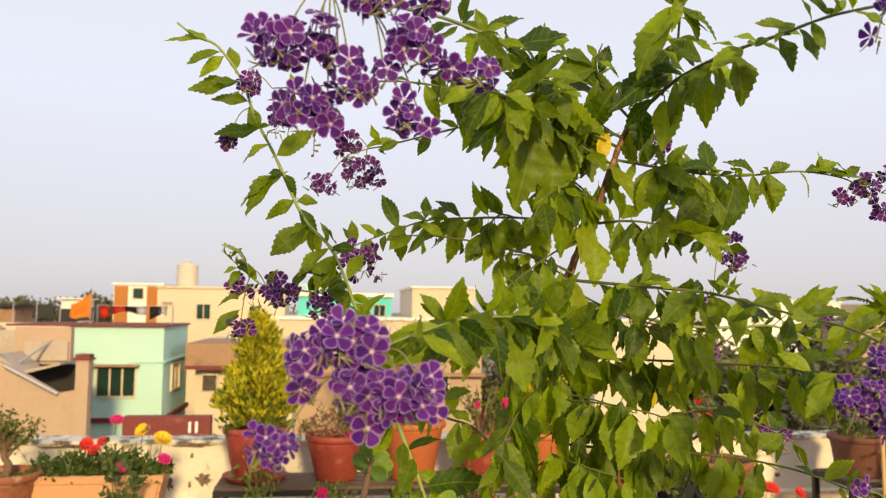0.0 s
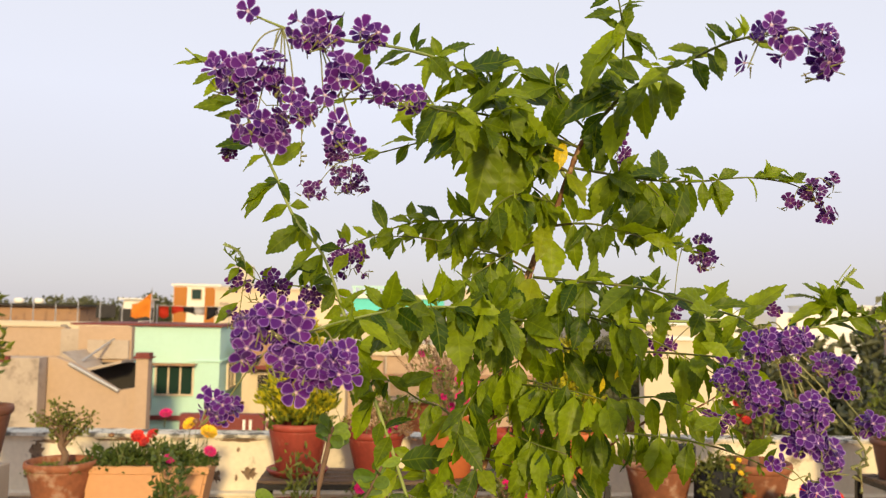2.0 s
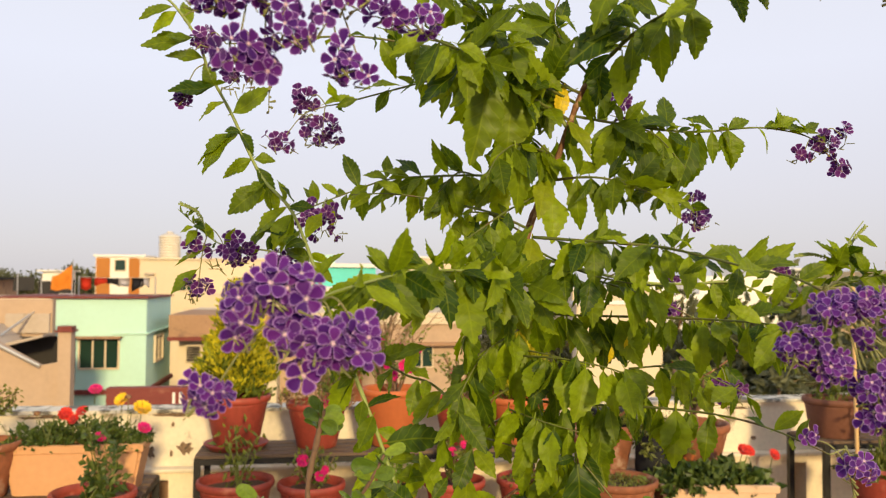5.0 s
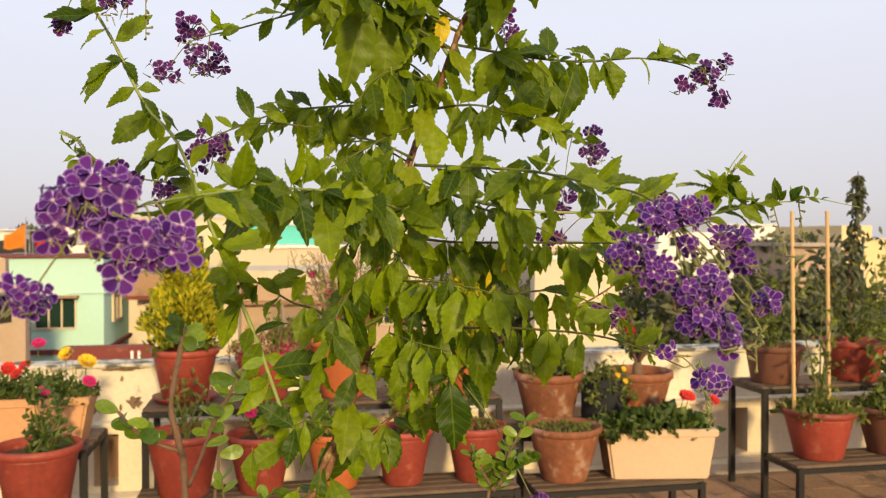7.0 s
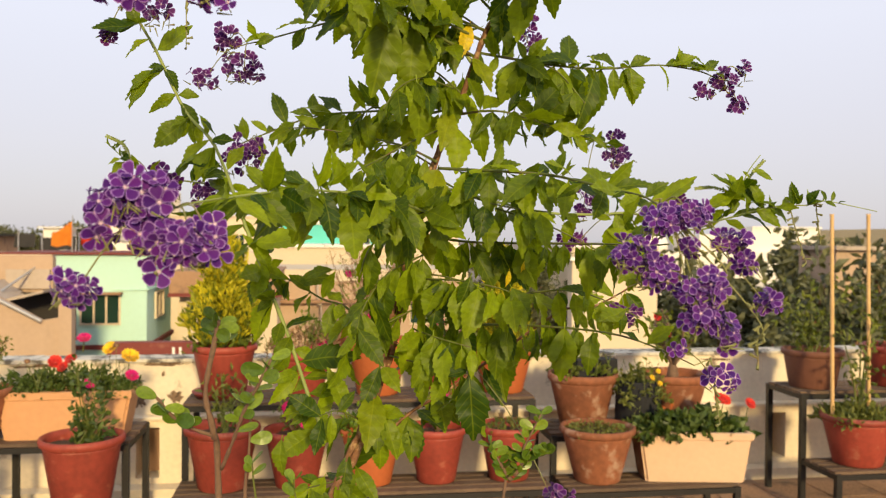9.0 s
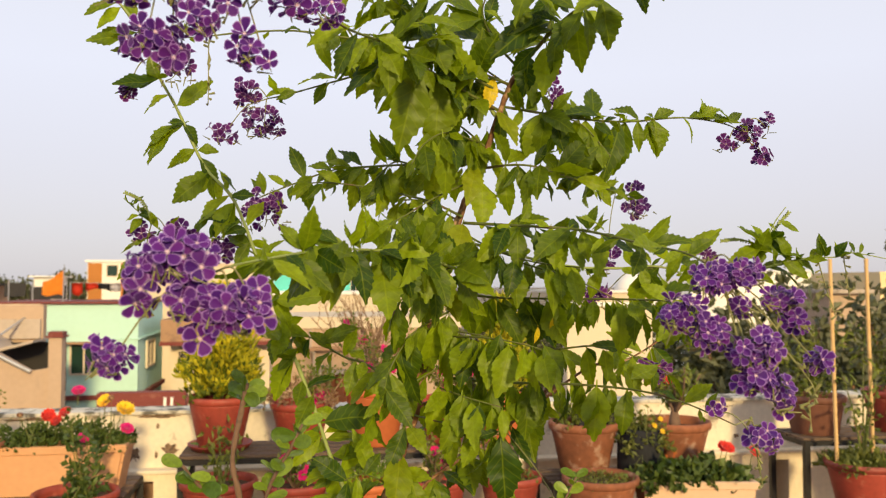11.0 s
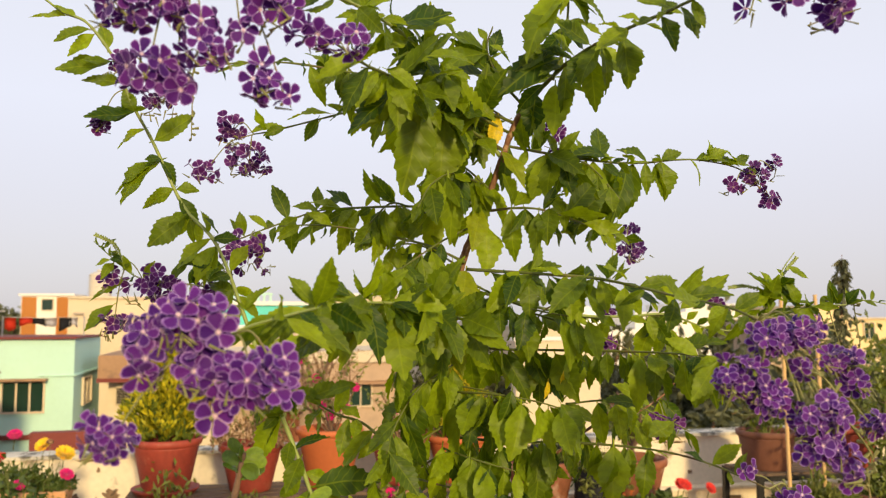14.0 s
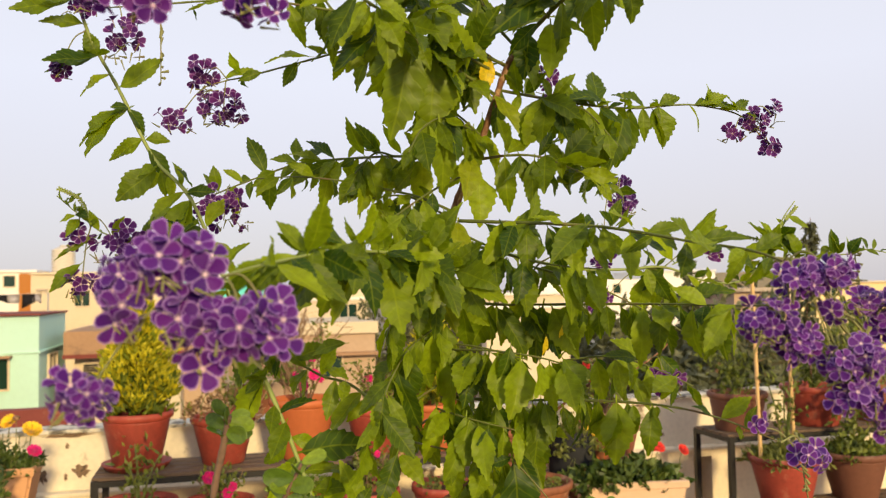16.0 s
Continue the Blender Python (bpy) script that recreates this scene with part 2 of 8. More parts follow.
M_JADE_BARK = surface("grey_succulent_bark", (0.16, 0.095, 0.062), 0.85, 220, 0.35, 0.6, (0.11, 0.07, 0.05), 50.0, 0.58)
M_LEAF = leafy("shrub_leaf", (0.030, 0.072, 0.004), (0.250, 0.340, 0.006), 0.50, 0.47)
M_LEAF_YELLOW = leafy("yellowed_leaf", (0.66, 0.50, 0.012), (0.80, 0.62, 0.02), 0.4)
M_LEAF_LIME = leafy("lime_green_leaf", (0.17, 0.23, 0.006), (0.28, 0.33, 0.010), 0.45)
M_JADE = leafy("succulent_leaf", (0.06, 0.12, 0.010), (0.20, 0.28, 0.022), 0.25, 0.35, veins=False)
M_BUSH = leafy("bush_leaf", (0.065, 0.095, 0.018), (0.21, 0.24, 0.042), 0.3, 0.5, veins=False)
M_FERN = leafy("dark_bedding_leaf", (0.030, 0.058, 0.012), (0.100, 0.140, 0.028), 0.25, 0.5, veins=False)
M_THUJA = leafy("golden_conifer", (0.13, 0.17, 0.010), (0.60, 0.52, 0.020), 0.3, 0.6, veins=False)
M_THUJA_LOW = leafy("green_conifer", (0.05, 0.085, 0.012), (0.17, 0.20, 0.020), 0.3, 0.6, veins=False)
M_DRY = leafy("dry_twigs", (0.16, 0.09, 0.055), (0.32, 0.20, 0.12), 0.2, 0.7, veins=False)
# foliage tone lightened so that its colour carries the haze over the trees
M_TREE = leafy("tree_foliage", (0.055, 0.062, 0.034), (0.150, 0.152, 0.078), 0.2, 0.6, veins=False)
M_GRASS = leafy("pot_grass", (0.075, 0.10, 0.022), (0.21, 0.22, 0.055), 0.3, 0.6, veins=False)
M_VIOLET = petal("violet_petal", (0.088, 0.010, 0.190), (0.50, 0.30, 0.74), (0.75, 0.55, 0.66), 0.09)
M_VIOLET_FAR = petal("dark_violet_petal", (0.080, 0.010, 0.130), (0.34, 0.17, 0.44), (0.5, 0.35, 0.45), 0.13)
M_PETAL_RED = petal("red_petal", (0.58, 0.020, 0.016), (0.72, 0.06, 0.035), (0.5, 0.05, 0.03))
M_PETAL_PINK = petal("pink_petal", (0.58, 0.008, 0.14), (0.72, 0.030, 0.21), (0.5, 0.05, 0.1))
M_PETAL_YELLOW = petal("yellow_petal", (0.86, 0.50, 0.012), (0.92, 0.62, 0.04), (0.6, 0.3, 0.02))
M_MINT = surface("mint_paint", (0.45, 0.67, 0.59), 0.8, 9, 0.05, 0.1, (0.30, 0.50, 0.42), 0.8, 0.66)
M_MINT_DARK = surface("teal_paint", (0.12, 0.56, 0.52), 0.8, 9, 0.06, 0.1)
M_TAN = surface("tan_render", (0.44, 0.31, 0.22), 0.9, 8, 0.10, 0.2, (0.36, 0.26, 0.19), 0.7, 0.58)
M_GREYWALL = surface("grey_render", (0.42, 0.34, 0.28), 0.9, 8, 0.14, 0.2, (0.24, 0.19, 0.16), 0.9, 0.56)
M_CREAM = surface("cream_paint", (0.61, 0.50, 0.36), 0.85, 7, 0.06, 0.1, (0.50, 0.38, 0.27), 0.6, 0.64)
M_WHITEPAINT = surface("white_paint", (0.76, 0.72, 0.67), 0.8, 7, 0.06, 0.1, (0.5, 0.45, 0.4), 0.6, 0.66)
M_YELLOW = surface("yellow_paint", (0.74, 0.56, 0.30), 0.85, 7, 0.06, 0.1, (0.45, 0.33, 0.16), 0.6, 0.66)
M_ORANGE = surface("orange_paint", (0.40, 0.15, 0.03), 0.8, 9, 0.08, 0.1, (0.4, 0.15, 0.05), 0.9, 0.64)
M_MAROON = surface("maroon_paint", (0.17, 0.035, 0.028), 0.75, 9, 0.15, 0.1, (0.26, 0.10, 0.07), 1.2, 0.6)
M_BROWN = surface("brown_render", (0.34, 0.20, 0.12), 0.9, 9, 0.14, 0.2, (0.22, 0.13, 0.09), 1.1, 0.56)
M_WOOD = surface("old_timber_door", (0.26, 0.085, 0.035), 0.8, 14, 0.2, 0.2)
# near-black finish of roofs and panels; also paints the shade inside the stair opening
M_DARK = surface("near_black_and_inner_shade", (0.030, 0.026, 0.024), 0.9, 10, 0.2, 0.0)
M_GLASS = glassy("dark_window_glass", (0.012, 0.035, 0.026))
M_FRAME = surface("window_frame_paint", (0.62, 0.50, 0.36), 0.7, 12, 0.08, 0.05)
M_METAL = surface("galvanised_pipe", (0.48, 0.46, 0.45), 0.4, 20, 0.1, 0.05, metal=0.7)
M_TANK = surface("beige_tank_plastic", (0.56, 0.50, 0.43), 0.6, 9, 0.08, 0.05)
M_CLOTH_ORANGE = surface("orange_cloth", (0.85, 0.30, 0.03), 0.8, 30, 0.14, 0.2, (0.80, 0.16, 0.02), 5.0, 0.6)
M_CLOTH_RED = surface("red_cloth", (0.70, 0.055, 0.025), 0.8, 30, 0.12, 0.2)
M_CLOTH_DARK = surface("dark_cloth", (0.03, 0.03, 0.04), 0.9, 30, 0.2, 0.2)
M_CLOTH_PALE = surface("pale_cloth", (0.62, 0.60, 0.62), 0.9, 30, 0.1, 0.2)
M_GROUND = surface("dusty_ground", (0.22, 0.18, 0.14), 0.95, 0.6, 0.25, 0.0, (0.10, 0.10, 0.06), 0.05, 0.55)
M_BAG = surface("black_grow_bag", (0.016, 0.016, 0.018), 0.9, 40, 0.2, 0.3)


# ---- building blocks ----
def part(name, bm, material, parent, label="", smooth=False):
    """Links a bmesh as one mesh object under a thing or a part (or at the top level when parent is None)."""
    me = bpy.data.meshes.new(name)
    bm.normal_update()
    bm.to_mesh(me)
    bm.free()
    for m in material if isinstance(material, (list, tuple)) else [material]:
        me.materials.append(m)
    if smooth:
        me.polygons.foreach_set("use_smooth", [True] * len(me.polygons))
    ob = new(name, me)
    ob.parent = parent
    return tagged(ob, label)


def thing(name, place, label, category, group="", kind="", turn=0.0):
    ob = new(name)
    ob.empty_display_size = 0.05
    ob.matrix_basis = pose(*place, 0, 0, turn)
    return tagged(ob, label, category, group, kind)


def box(bm, x0, x1, y0, y1, z0, z1, bevel=0.0):
    verts = [bm.verts.new((x, y, z)) for x in (x0, x1) for y in (y0, y1) for z in (z0, z1)]
    faces = [bm.faces.new([verts[i] for i in q]) for q in ((0, 1, 3, 2), (4, 6, 7, 5), (0, 4, 5, 1), (2, 3, 7, 6), (0, 2, 6, 4), (1, 5, 7, 3))]
    if bevel:
        edges = list({e for fc in faces for e in fc.edges})
        bmesh.ops.bevel(bm, geom=edges, offset=bevel, segments=2, affect="EDGES", profile=0.6)


def box_part(name, dims, material, parent, label="", bevel=0.0):
    bm = bmesh.new()
    box(bm, *dims, bevel)
    return part(name, bm, material, parent, label)


def lathe(bm, profile, seg=28, wobble=0.0, seed=1):
    rnd = random.Random(seed)
    rings = []
    for r, z in profile:
        rings.append([bm.verts.new((r * math.cos(a) * (1 + wobble * rnd.uniform(-1, 1)), r * math.sin(a) * (1 + wobble * rnd.uniform(-1, 1)), z)) for a in (2 * math.pi * i / seg for i in range(seg))])
    for lo, hi in zip(rings, rings[1:]):
        for i in range(seg):
            bm.faces.new((lo[i], lo[(i + 1) % seg], hi[(i + 1) % seg], hi[i]))
    bm.faces.new(list(reversed(rings[0])))
    bm.faces.new(rings[-1])


def smooth_line(points, steps):
    """A curve through points (Catmull-Rom)."""
    p = [Vector(q) for q in points]
    p = [p[0] * 2 - p[1], *p, p[-1] * 2 - p[-2]]
    out = []
    for i in range(1, len(p) - 2):
        for k in range(steps):
            u = k / steps
            a, b, c, d = p[i - 1 : i + 3]
            out.append(0.5 * (2 * b + (c - a) * u + (2 * a - 5 * b + 4 * c - d) * u * u + (3 * b - a - 3 * c + d) * u ** 3))
    return out + [p[-2]]


def tube(bm, line, r0, r1, seg=7, knob=0.0, seed=0):
    rnd = random.Random(seed)
    rings, n = [], len(line)
    ref = Vector((0.31, 0.77, 0.55))
    for i, q in enumerate(line):
        way = (line[min(i + 1, n - 1)] - line[max(i - 1, 0)]).normalized()
        side = way.cross(ref)
        side = (side if side.length > 1e-3 else way.orthogonal()).normalized()
        up = side.cross(way)
        r = (r0 + (r1 - r0) * i / max(n - 1, 1)) * (1 + knob * rnd.uniform(-1, 1))
        rings.append([bm.verts.new(q + (side * math.cos(a) + up * math.sin(a)) * r) for a in (2 * math.pi * k / seg for k in range(seg))])
    for lo, hi in zip(rings, rings[1:]):
        for k in range(seg):
            bm.faces.new((lo[k], lo[(k + 1) % seg], hi[(k + 1) % seg], hi[k]))
    bm.faces.new(list(reversed(rings[0])))
    bm.faces.new(rings[-1])


def tuft(bm, at, way, length, width, rnd, fold=0.25):
    """One small leaf of four triangles, folded along its middle."""
    way = way.normalized()
    side = way.cross(Vector((rnd.uniform(-1, 1), rnd.uniform(-1, 1), rnd.uniform(-1, 1))))
    side = (side if side.length > 1e-3 else way.orthogonal()).normalized()
    lift = side.cross(way) * width * fold
    a, b = bm.verts.new(at), bm.verts.new(at + way * length)
    m = bm.verts.new(at + way * length * 0.5 - lift)
    s, t = bm.verts.new(at + way * length * 0.45 + side * width * 0.5 + lift), bm.verts.new(at + way * length * 0.45 - side * width * 0.5 + lift)
    for q in ((a, s, m), (m, s, b), (a, m, t), (m, b, t)):
        bm.faces.new(q)


def rand_way(rnd, up=0.0):
    v = Vector((rnd.gauss(0, 1), rnd.gauss(0, 1), rnd.gauss(0, 1) + up))
    return v.normalized() if v.length > 1e-4 else Vector((0, 0, 1))


def sprays(bm, tips, rnd, n, spread, length, width, up=0.3):
    """Small leaves scattered round twig points."""
    for q in tips:
        for _ in range(n):
            at = Vector(q) + rand_way(rnd) * spread * rnd.random() ** 0.5
            tuft(bm, at, rand_way(rnd, up), length * rnd.uniform(0.6, 1.3), width * rnd.uniform(0.7, 1.2), rnd)


def twigs(owner, material, base, rnd, n, height, spread, r=0.004, bend=0.2, seg=5):
    """A fan of twigs from a base, each a part of its plant; returns points along them."""
    tips = []
    for _ in range(n):
        a, w, h = rnd.uniform(0, 6.283), spread * rnd.uniform(0.2, 1), height * rnd.uniform(0.6, 1)
        end = Vector(base) + Vector((math.cos(a) * w, math.sin(a) * w, h))
        mid = (Vector(base) + end) / 2 + Vector((rnd.uniform(-1, 1), rnd.uniform(-1, 1), 0)) * bend * h
        line = smooth_line([base, mid, end], 4)
        b = bmesh.new()
        tube(b, line, r, r * 0.4, seg)
        part("twig", b, material, owner, "", True)
        tips += line[3:]
    return tips


# ---- ground, terrace, parapet ----
bm = bmesh.new()
bm.faces.new([bm.verts.new((*q, -8.0)) for q in ((-900, -300), (900, -300), (900, 2500), (-900, 2500))])
tagged(part("ground", bm, M_GROUND, None), "dusty ground between the houses of the town", "ground", kind="structure")

TERRACE = (-4.5, 5.5, -3.5, 4.72)
floor = tagged(box_part("floor", (*TERRACE, -0.25, -0.012), M_JOINT, None), "brown tiled roof terrace floor with dark joints", "floor", kind="structure")
tagged(box_part("terrace_house", (TERRACE[0] + 0.1, TERRACE[1] - 0.1, TERRACE[2] + 0.1, TERRACE[3] - 0.04, -8.0, -0.25), M_CREAM, None), "cream rendered house below the roof terrace", "house", kind="structure")

PARAPET_Y = 4.55
parapet = tagged(new("parapet"), "white plastered terrace parapet with stains and niches", "wall", kind="structure")
box_part("wall_panel", (TERRACE[0], TERRACE[1], PARAPET_Y, PARAPET_Y + 0.14, 0.405, 0.685), M_WALL, parapet)
# lower course, with openings through it
edges = [TERRACE[0], -3.30, -3.18, -2.12, -2.0, -0.94, -0.82, 0.24, 0.36, 1.42, 1.54, 2.60, 2.72, TERRACE[1]]
for a, b in zip(edges[::2], edges[1::2]):
    box_part("wall_pier", (a, b, PARAPET_Y - 0.05, PARAPET_Y + 0.14, 0.0, 0.385), M_WALL_LOW, parapet)
for a, b in zip(edges[1::2], edges[2::2]):
    box_part("niche_sill", (a, b, PARAPET_Y - 0.05, PARAPET_Y + 0.14, 0.0, 0.08), M_WALL_LOW, parapet)
    box_part("niche_head", (a, b, PARAPET_Y - 0.05, PARAPET_Y + 0.14, 0.345, 0.385), M_WALL_LOW, parapet)
    box_part("niche_back", (a, b, PARAPET_Y + 0.10, PARAPET_Y + 0.138, 0.08, 0.345), M_BROWN, parapet)
bm = bmesh.new()
box(bm, TERRACE[0], TERRACE[1], PARAPET_Y - 0.075, PARAPET_Y + 0.14, 0.385, 0.405, 0.006)
part("ledge", bm, M_WALL, parapet)
rnd = random.Random(4)
x = TERRACE[0]
while x < TERRACE[1]:
    w = rnd.uniform(0.8, 1.3)
    box_part("coping", (x, min(x + w - 0.004, TERRACE[1]), PARAPET_Y - 0.02 - rnd.uniform(0, 0.008), PARAPET_Y + 0.16, 0.685, 0.70 + rnd.uniform(0, 0.006)), M_COPING, parapet)
    x += w
# patches where the plaster has flaked off, 2 mm deep in grime
def plaster_flake(x, z, w, h, seed):
    chip = random.Random(seed)
    b = bmesh.new()
    n = 26
    rim = []
    for k in range(n):
        a = 2 * math.pi * k / n
        r = chip.uniform(0.5, 1.15)
        rim.append((x + w * r * math.cos(a), z + h * r * math.sin(a)))
    front = [b.verts.new((u, PARAPET_Y - 0.003, v)) for u, v in rim]
    back = [b.verts.new((u, PARAPET_Y + 0.002, v)) for u, v in rim]
    hub = b.verts.new((x, PARAPET_Y - 0.002, z))
    for k in range(n):
        b.faces.new((hub, front[(k + 1) % n], front[k]))
        b.faces.new((front[k], front[(k + 1) % n], back[(k + 1) % n], back[k]))
    part("plaster_flake", b, M_FLAKE, parapet, "patch of bare grimy plaster")


for i, (x, z, w, h) in enumerate(((-0.752, 0.495, 0.045, 0.034), (-1.864, 0.600, 0.045, 0.055), (-1.79, 0.655, 0.12, 0.012), (-0.931, 0.482, 0.037, 0.043), (-0.811, 0.620, 0.010, 0.016), (-1.917, 0.475, 0.013, 0.010), (-0.817, 0.471, 0.010, 0.022), (-1.40, 0.668, 0.17, 0.010), (-0.804, 0.670, 0.13, 0.010), (2.30, 0.655, 0.10, 0.010), (2.05, 0.52, 0.012, 0.016), (2.42, 0.48, 0.018, 0.014))):
    plaster_flake(x, z, w, h, 600 + i)
# low step along the foot of the parapet
tagged(box_part("kerb", (TERRACE[0], TERRACE[1], PARAPET_Y - 0.16, PARAPET_Y - 0.052, -0.012, 0.05), M_WALL_LOW, None), "worn plaster kerb at the foot of the parapet", "kerb", kind="structure")


# ---- the town beyond, laid out at its true distance ----
TOWN = 1.4


def fx(v):
    return v * TOWN


def fz(v):
    return 1.37 + (v - 1.37) * TOWN


def block(name, x0, x1, y0, y1, z1, material, parent, z0=None, label=""):
    return box_part(name, (fx(x0), fx(x1), fx(y0), fx(y1), -8.0 if z0 is None else fz(z0), fz(z1)), material, parent, label)


def house(label, category="house"):
    return tagged(new("house"), label, category)


def window(parent, x0, x1, y, z0, z1, bars=3, tone=None, face="y", name="window"):
    """A framed window proud of a wall that looks towards -y (face 'y') or +x (face 'x', where x0, x1 run along y)."""
    t = 0.05
    fr = bmesh.new()
    X0, X1, Z0, Z1, P = fx(x0), fx(x1), fz(z0), fz(z1), fx(y)

    def put(b, a0, a1, c0, c1, d0, d1):
        if face == "y":
            box(b, a0, a1, P - d1, P - d0, c0, c1)
        else:
            box(b, P + d0, P + d1, a0, a1, c0, c1)
    put(fr, X0 - t, X1 + t, Z1, Z1 + t, 0.0, 0.07)
    put(fr, X0 - t, X1 + t, Z0 - t, Z0, 0.0, 0.07)
    put(fr, X0 - t, X0, Z0, Z1, 0.0, 0.07)
    put(fr, X1, X1 + t, Z0, Z1, 0.0, 0.07)
    wf = part(name, fr, M_FRAME, parent)
    pane = (X1 - X0) / bars
    for i in range(bars):
        b = bmesh.new()
        put(b, X0 + i * pane + 0.005, X0 + (i + 1) * pane - 0.005, Z0, Z1, 0.005, 0.015)
        part("pane", b, M_GLASS, wf)
        if i:
            b = bmesh.new()
            put(b, X0 + i * pane - 0.025, X0 + i * pane + 0.025, Z0, Z1, 0.02, 0.05)
            part("mullion", b, tone or M_FRAME, wf)
    return wf


# mint house
mint = house("mint green painted house with a flat red-edged roof")
block("wall", -5.75, -3.75, 19.0, 22.0, 0.945, M_MINT, mint)
block("roof_edge", -7.0, -3.70, 18.9, 22.05, 0.985, M_MAROON, mint, 0.945)
block("plinth", -5.7, -3.68, 18.93, 22.05, -1.02, M_MAROON, mint, -1.12)
block("band", -4.45, -3.70, 18.96, 22.03, 0.20, M_MINT, mint, 0.17)
window(mint, -5.11, -4.33, 19.0, -0.55, 0.06)
block("sunshade", -5.2, -4.24, 18.75, 19.0, 0.13, M_BROWN, mint, 0.09)
window(mint, 19.9, 20.8, -3.75, -0.50, 0.05, 2, face="x")

# tan stair house before it
stair = house("tan rendered stair house with a sloping roof slab and dark opening")
TY = 15.0
bm = bmesh.new()
ring = [(-8.2, -6.0), (-4.30, -6.0), (-4.30, -0.03), (-4.70, -0.10), (-5.47, 0.35), (-5.80, 0.47), (-8.2, 0.47)]
front = [bm.verts.new((fx(a), fx(TY), fz(b) if b > -5 else -8.0)) for a, b in ring]
back = [bm.verts.new((v.co.x, v.co.y + 0.25, v.co.z)) for v in front]
bm.faces.new(front)
bm.faces.new(list(reversed(back)))
for i in range(len(front)):
    j = (i + 1) % len(front)
    bm.faces.new((front[j], front[i], back[i], back[j]))
bmesh.ops.recalc_face_normals(bm, faces=bm.faces)
part("wall", bm, M_TAN, stair)
block("pillar", -4.38, -4.17, 14.9, 15.15, 0.47, M_TAN, stair)
bm = bmesh.new()
box(bm, fx(-4.42), fx(-4.13), fx(14.86), fx(15.19), fz(0.47), fz(0.50))
box(bm, fx(-4.39), fx(-4.16), fx(14.89), fx(15.16), fz(0.50), fz(0.565))
part("pillar_cap", bm, M_MAROON, stair)
block("rear_wall", -5.95, -4.95, 16.5, 16.7, 0.98, M_TAN, stair)
block("rear_panel", -5.75, -4.98, 16.42, 16.5, 0.72, M_GREYWALL, stair, 0.36)
bm = bmesh.new()
slab = [(-5.85, 0.48), (-5.40, 0.19), (-4.75, 0.36), (-4.75, 0.40), (-5.38, 0.25), (-5.80, 0.54)]
lo = [bm.verts.new((fx(a), fx(15.3), fz(b))) for a, b in slab]
hi = [bm.verts.new((fx(a), fx(16.5), fz(b))) for a, b in slab]
bm.faces.new(lo)
bm.faces.new(list(reversed(hi)))
for i in range(6):
    bm.faces.new((lo[(i + 1) % 6], lo[i], hi[i], hi[(i + 1) % 6]))
bmesh.ops.recalc_face_normals(bm, faces=bm.faces)
part("roof_slab", bm, M_GREYWALL, stair)
# near-black slab that stands in for the shade inside the opening
block("stairwell_shade_panel", -5.7, -4.5, 16.3, 16.4, 0.30, M_DARK, stair, -0.6)
bm = bmesh.new()
tube(bm, [Vector((fx(-5.52), fx(14.9), fz(0.36))), Vector((fx(-4.66), fx(14.9), fz(-0.10)))], 0.045, 0.045, 8)
part("handrail", bm, M_METAL, stair)
bm = bmesh.new()
tube(bm, [Vector((fx(-5.55), fx(15.6), fz(0.36))), Vector((fx(-5.25), fx(16.6), fz(0.78)))], 0.03, 0.03, 8)
part("strut", bm, M_METAL, stair)

grey = house("grey rendered house with a maroon ledge and a roof parapet")
block("wall", -9.5, -5.90, 14.6, 14.95, 0.47, M_GREYWALL, grey)
block("ledge", -9.5, -6.37, 14.5, 14.6, 0.50, M_MAROON, grey, 0.41)
block("upper_wall", -9.5, -6.55, 17.4, 17.7, 0.93, M_TAN, grey)
block("upper_panel", -6.55, -5.98, 17.2, 17.5, 0.90, M_GREYWALL, grey)
block("roof_rim", -9.5, -6.62, 17.35, 17.75, 0.98, M_CREAM, grey, 0.93)

# long flat roof line with posts, behind
roofs = house("row of low flat roofs with posts and white drums")
block("wall", -16.0, -6.2, 26.0, 27.0, 0.86, M_CREAM, roofs)
block("dark_shed", -16.0, -10.8, 30.0, 32.0, 1.32, M_BROWN, roofs)
block("shed_roof", -16.0, -10.6, 29.7, 32.1, 1.40, M_DARK, roofs, 1.32)
for i in range(7):
    bm = bmesh.new()
    px = fx(-13.2 + i * 0.72)
    tube(bm, [Vector((px, fx(28.5), fz(0.3))), Vector((px, fx(28.5), fz(1.42 + 0.06 * (i % 3))))], 0.03, 0.03, 6)
    part("post", bm, M_METAL, roofs)
for i, px in enumerate((-13.3, -12.6)):
    bm = bmesh.new()
    lathe(bm, [(0.18, 0), (0.26, 0.04), (0.26, 0.2), (0.2, 0.26), (0.06, 0.28)], 16)
    d = part("drum", bm, M_WHITEPAINT, roofs, "white roof drum", True)
    d.matrix_basis = pose(fx(px), fx(31), fz(1.40))
for i, (px, pz) in enumerate(((-9.9, 1.18), (-9.1, 1.05), (-8.6, 1.1))):
    bm = bmesh.new()
    box(bm, -0.45, 0.45, -0.02, 0.02, -0.35, 0.35)
    s = part("solar_panel", bm, M_DARK, roofs, "dark tilted panel in a pale surround")
    s.matrix_basis = pose(fx(px), fx(30), fz(pz), -25, 0, 12)
block("white_hut", -10.55, -9.75, 34.0, 35.5, 1.64, M_WHITEPAINT, roofs)
block("white_hut_roof", -10.7, -9.6, 33.8, 35.7, 1.69, M_WHITEPAINT, roofs, 1.64)

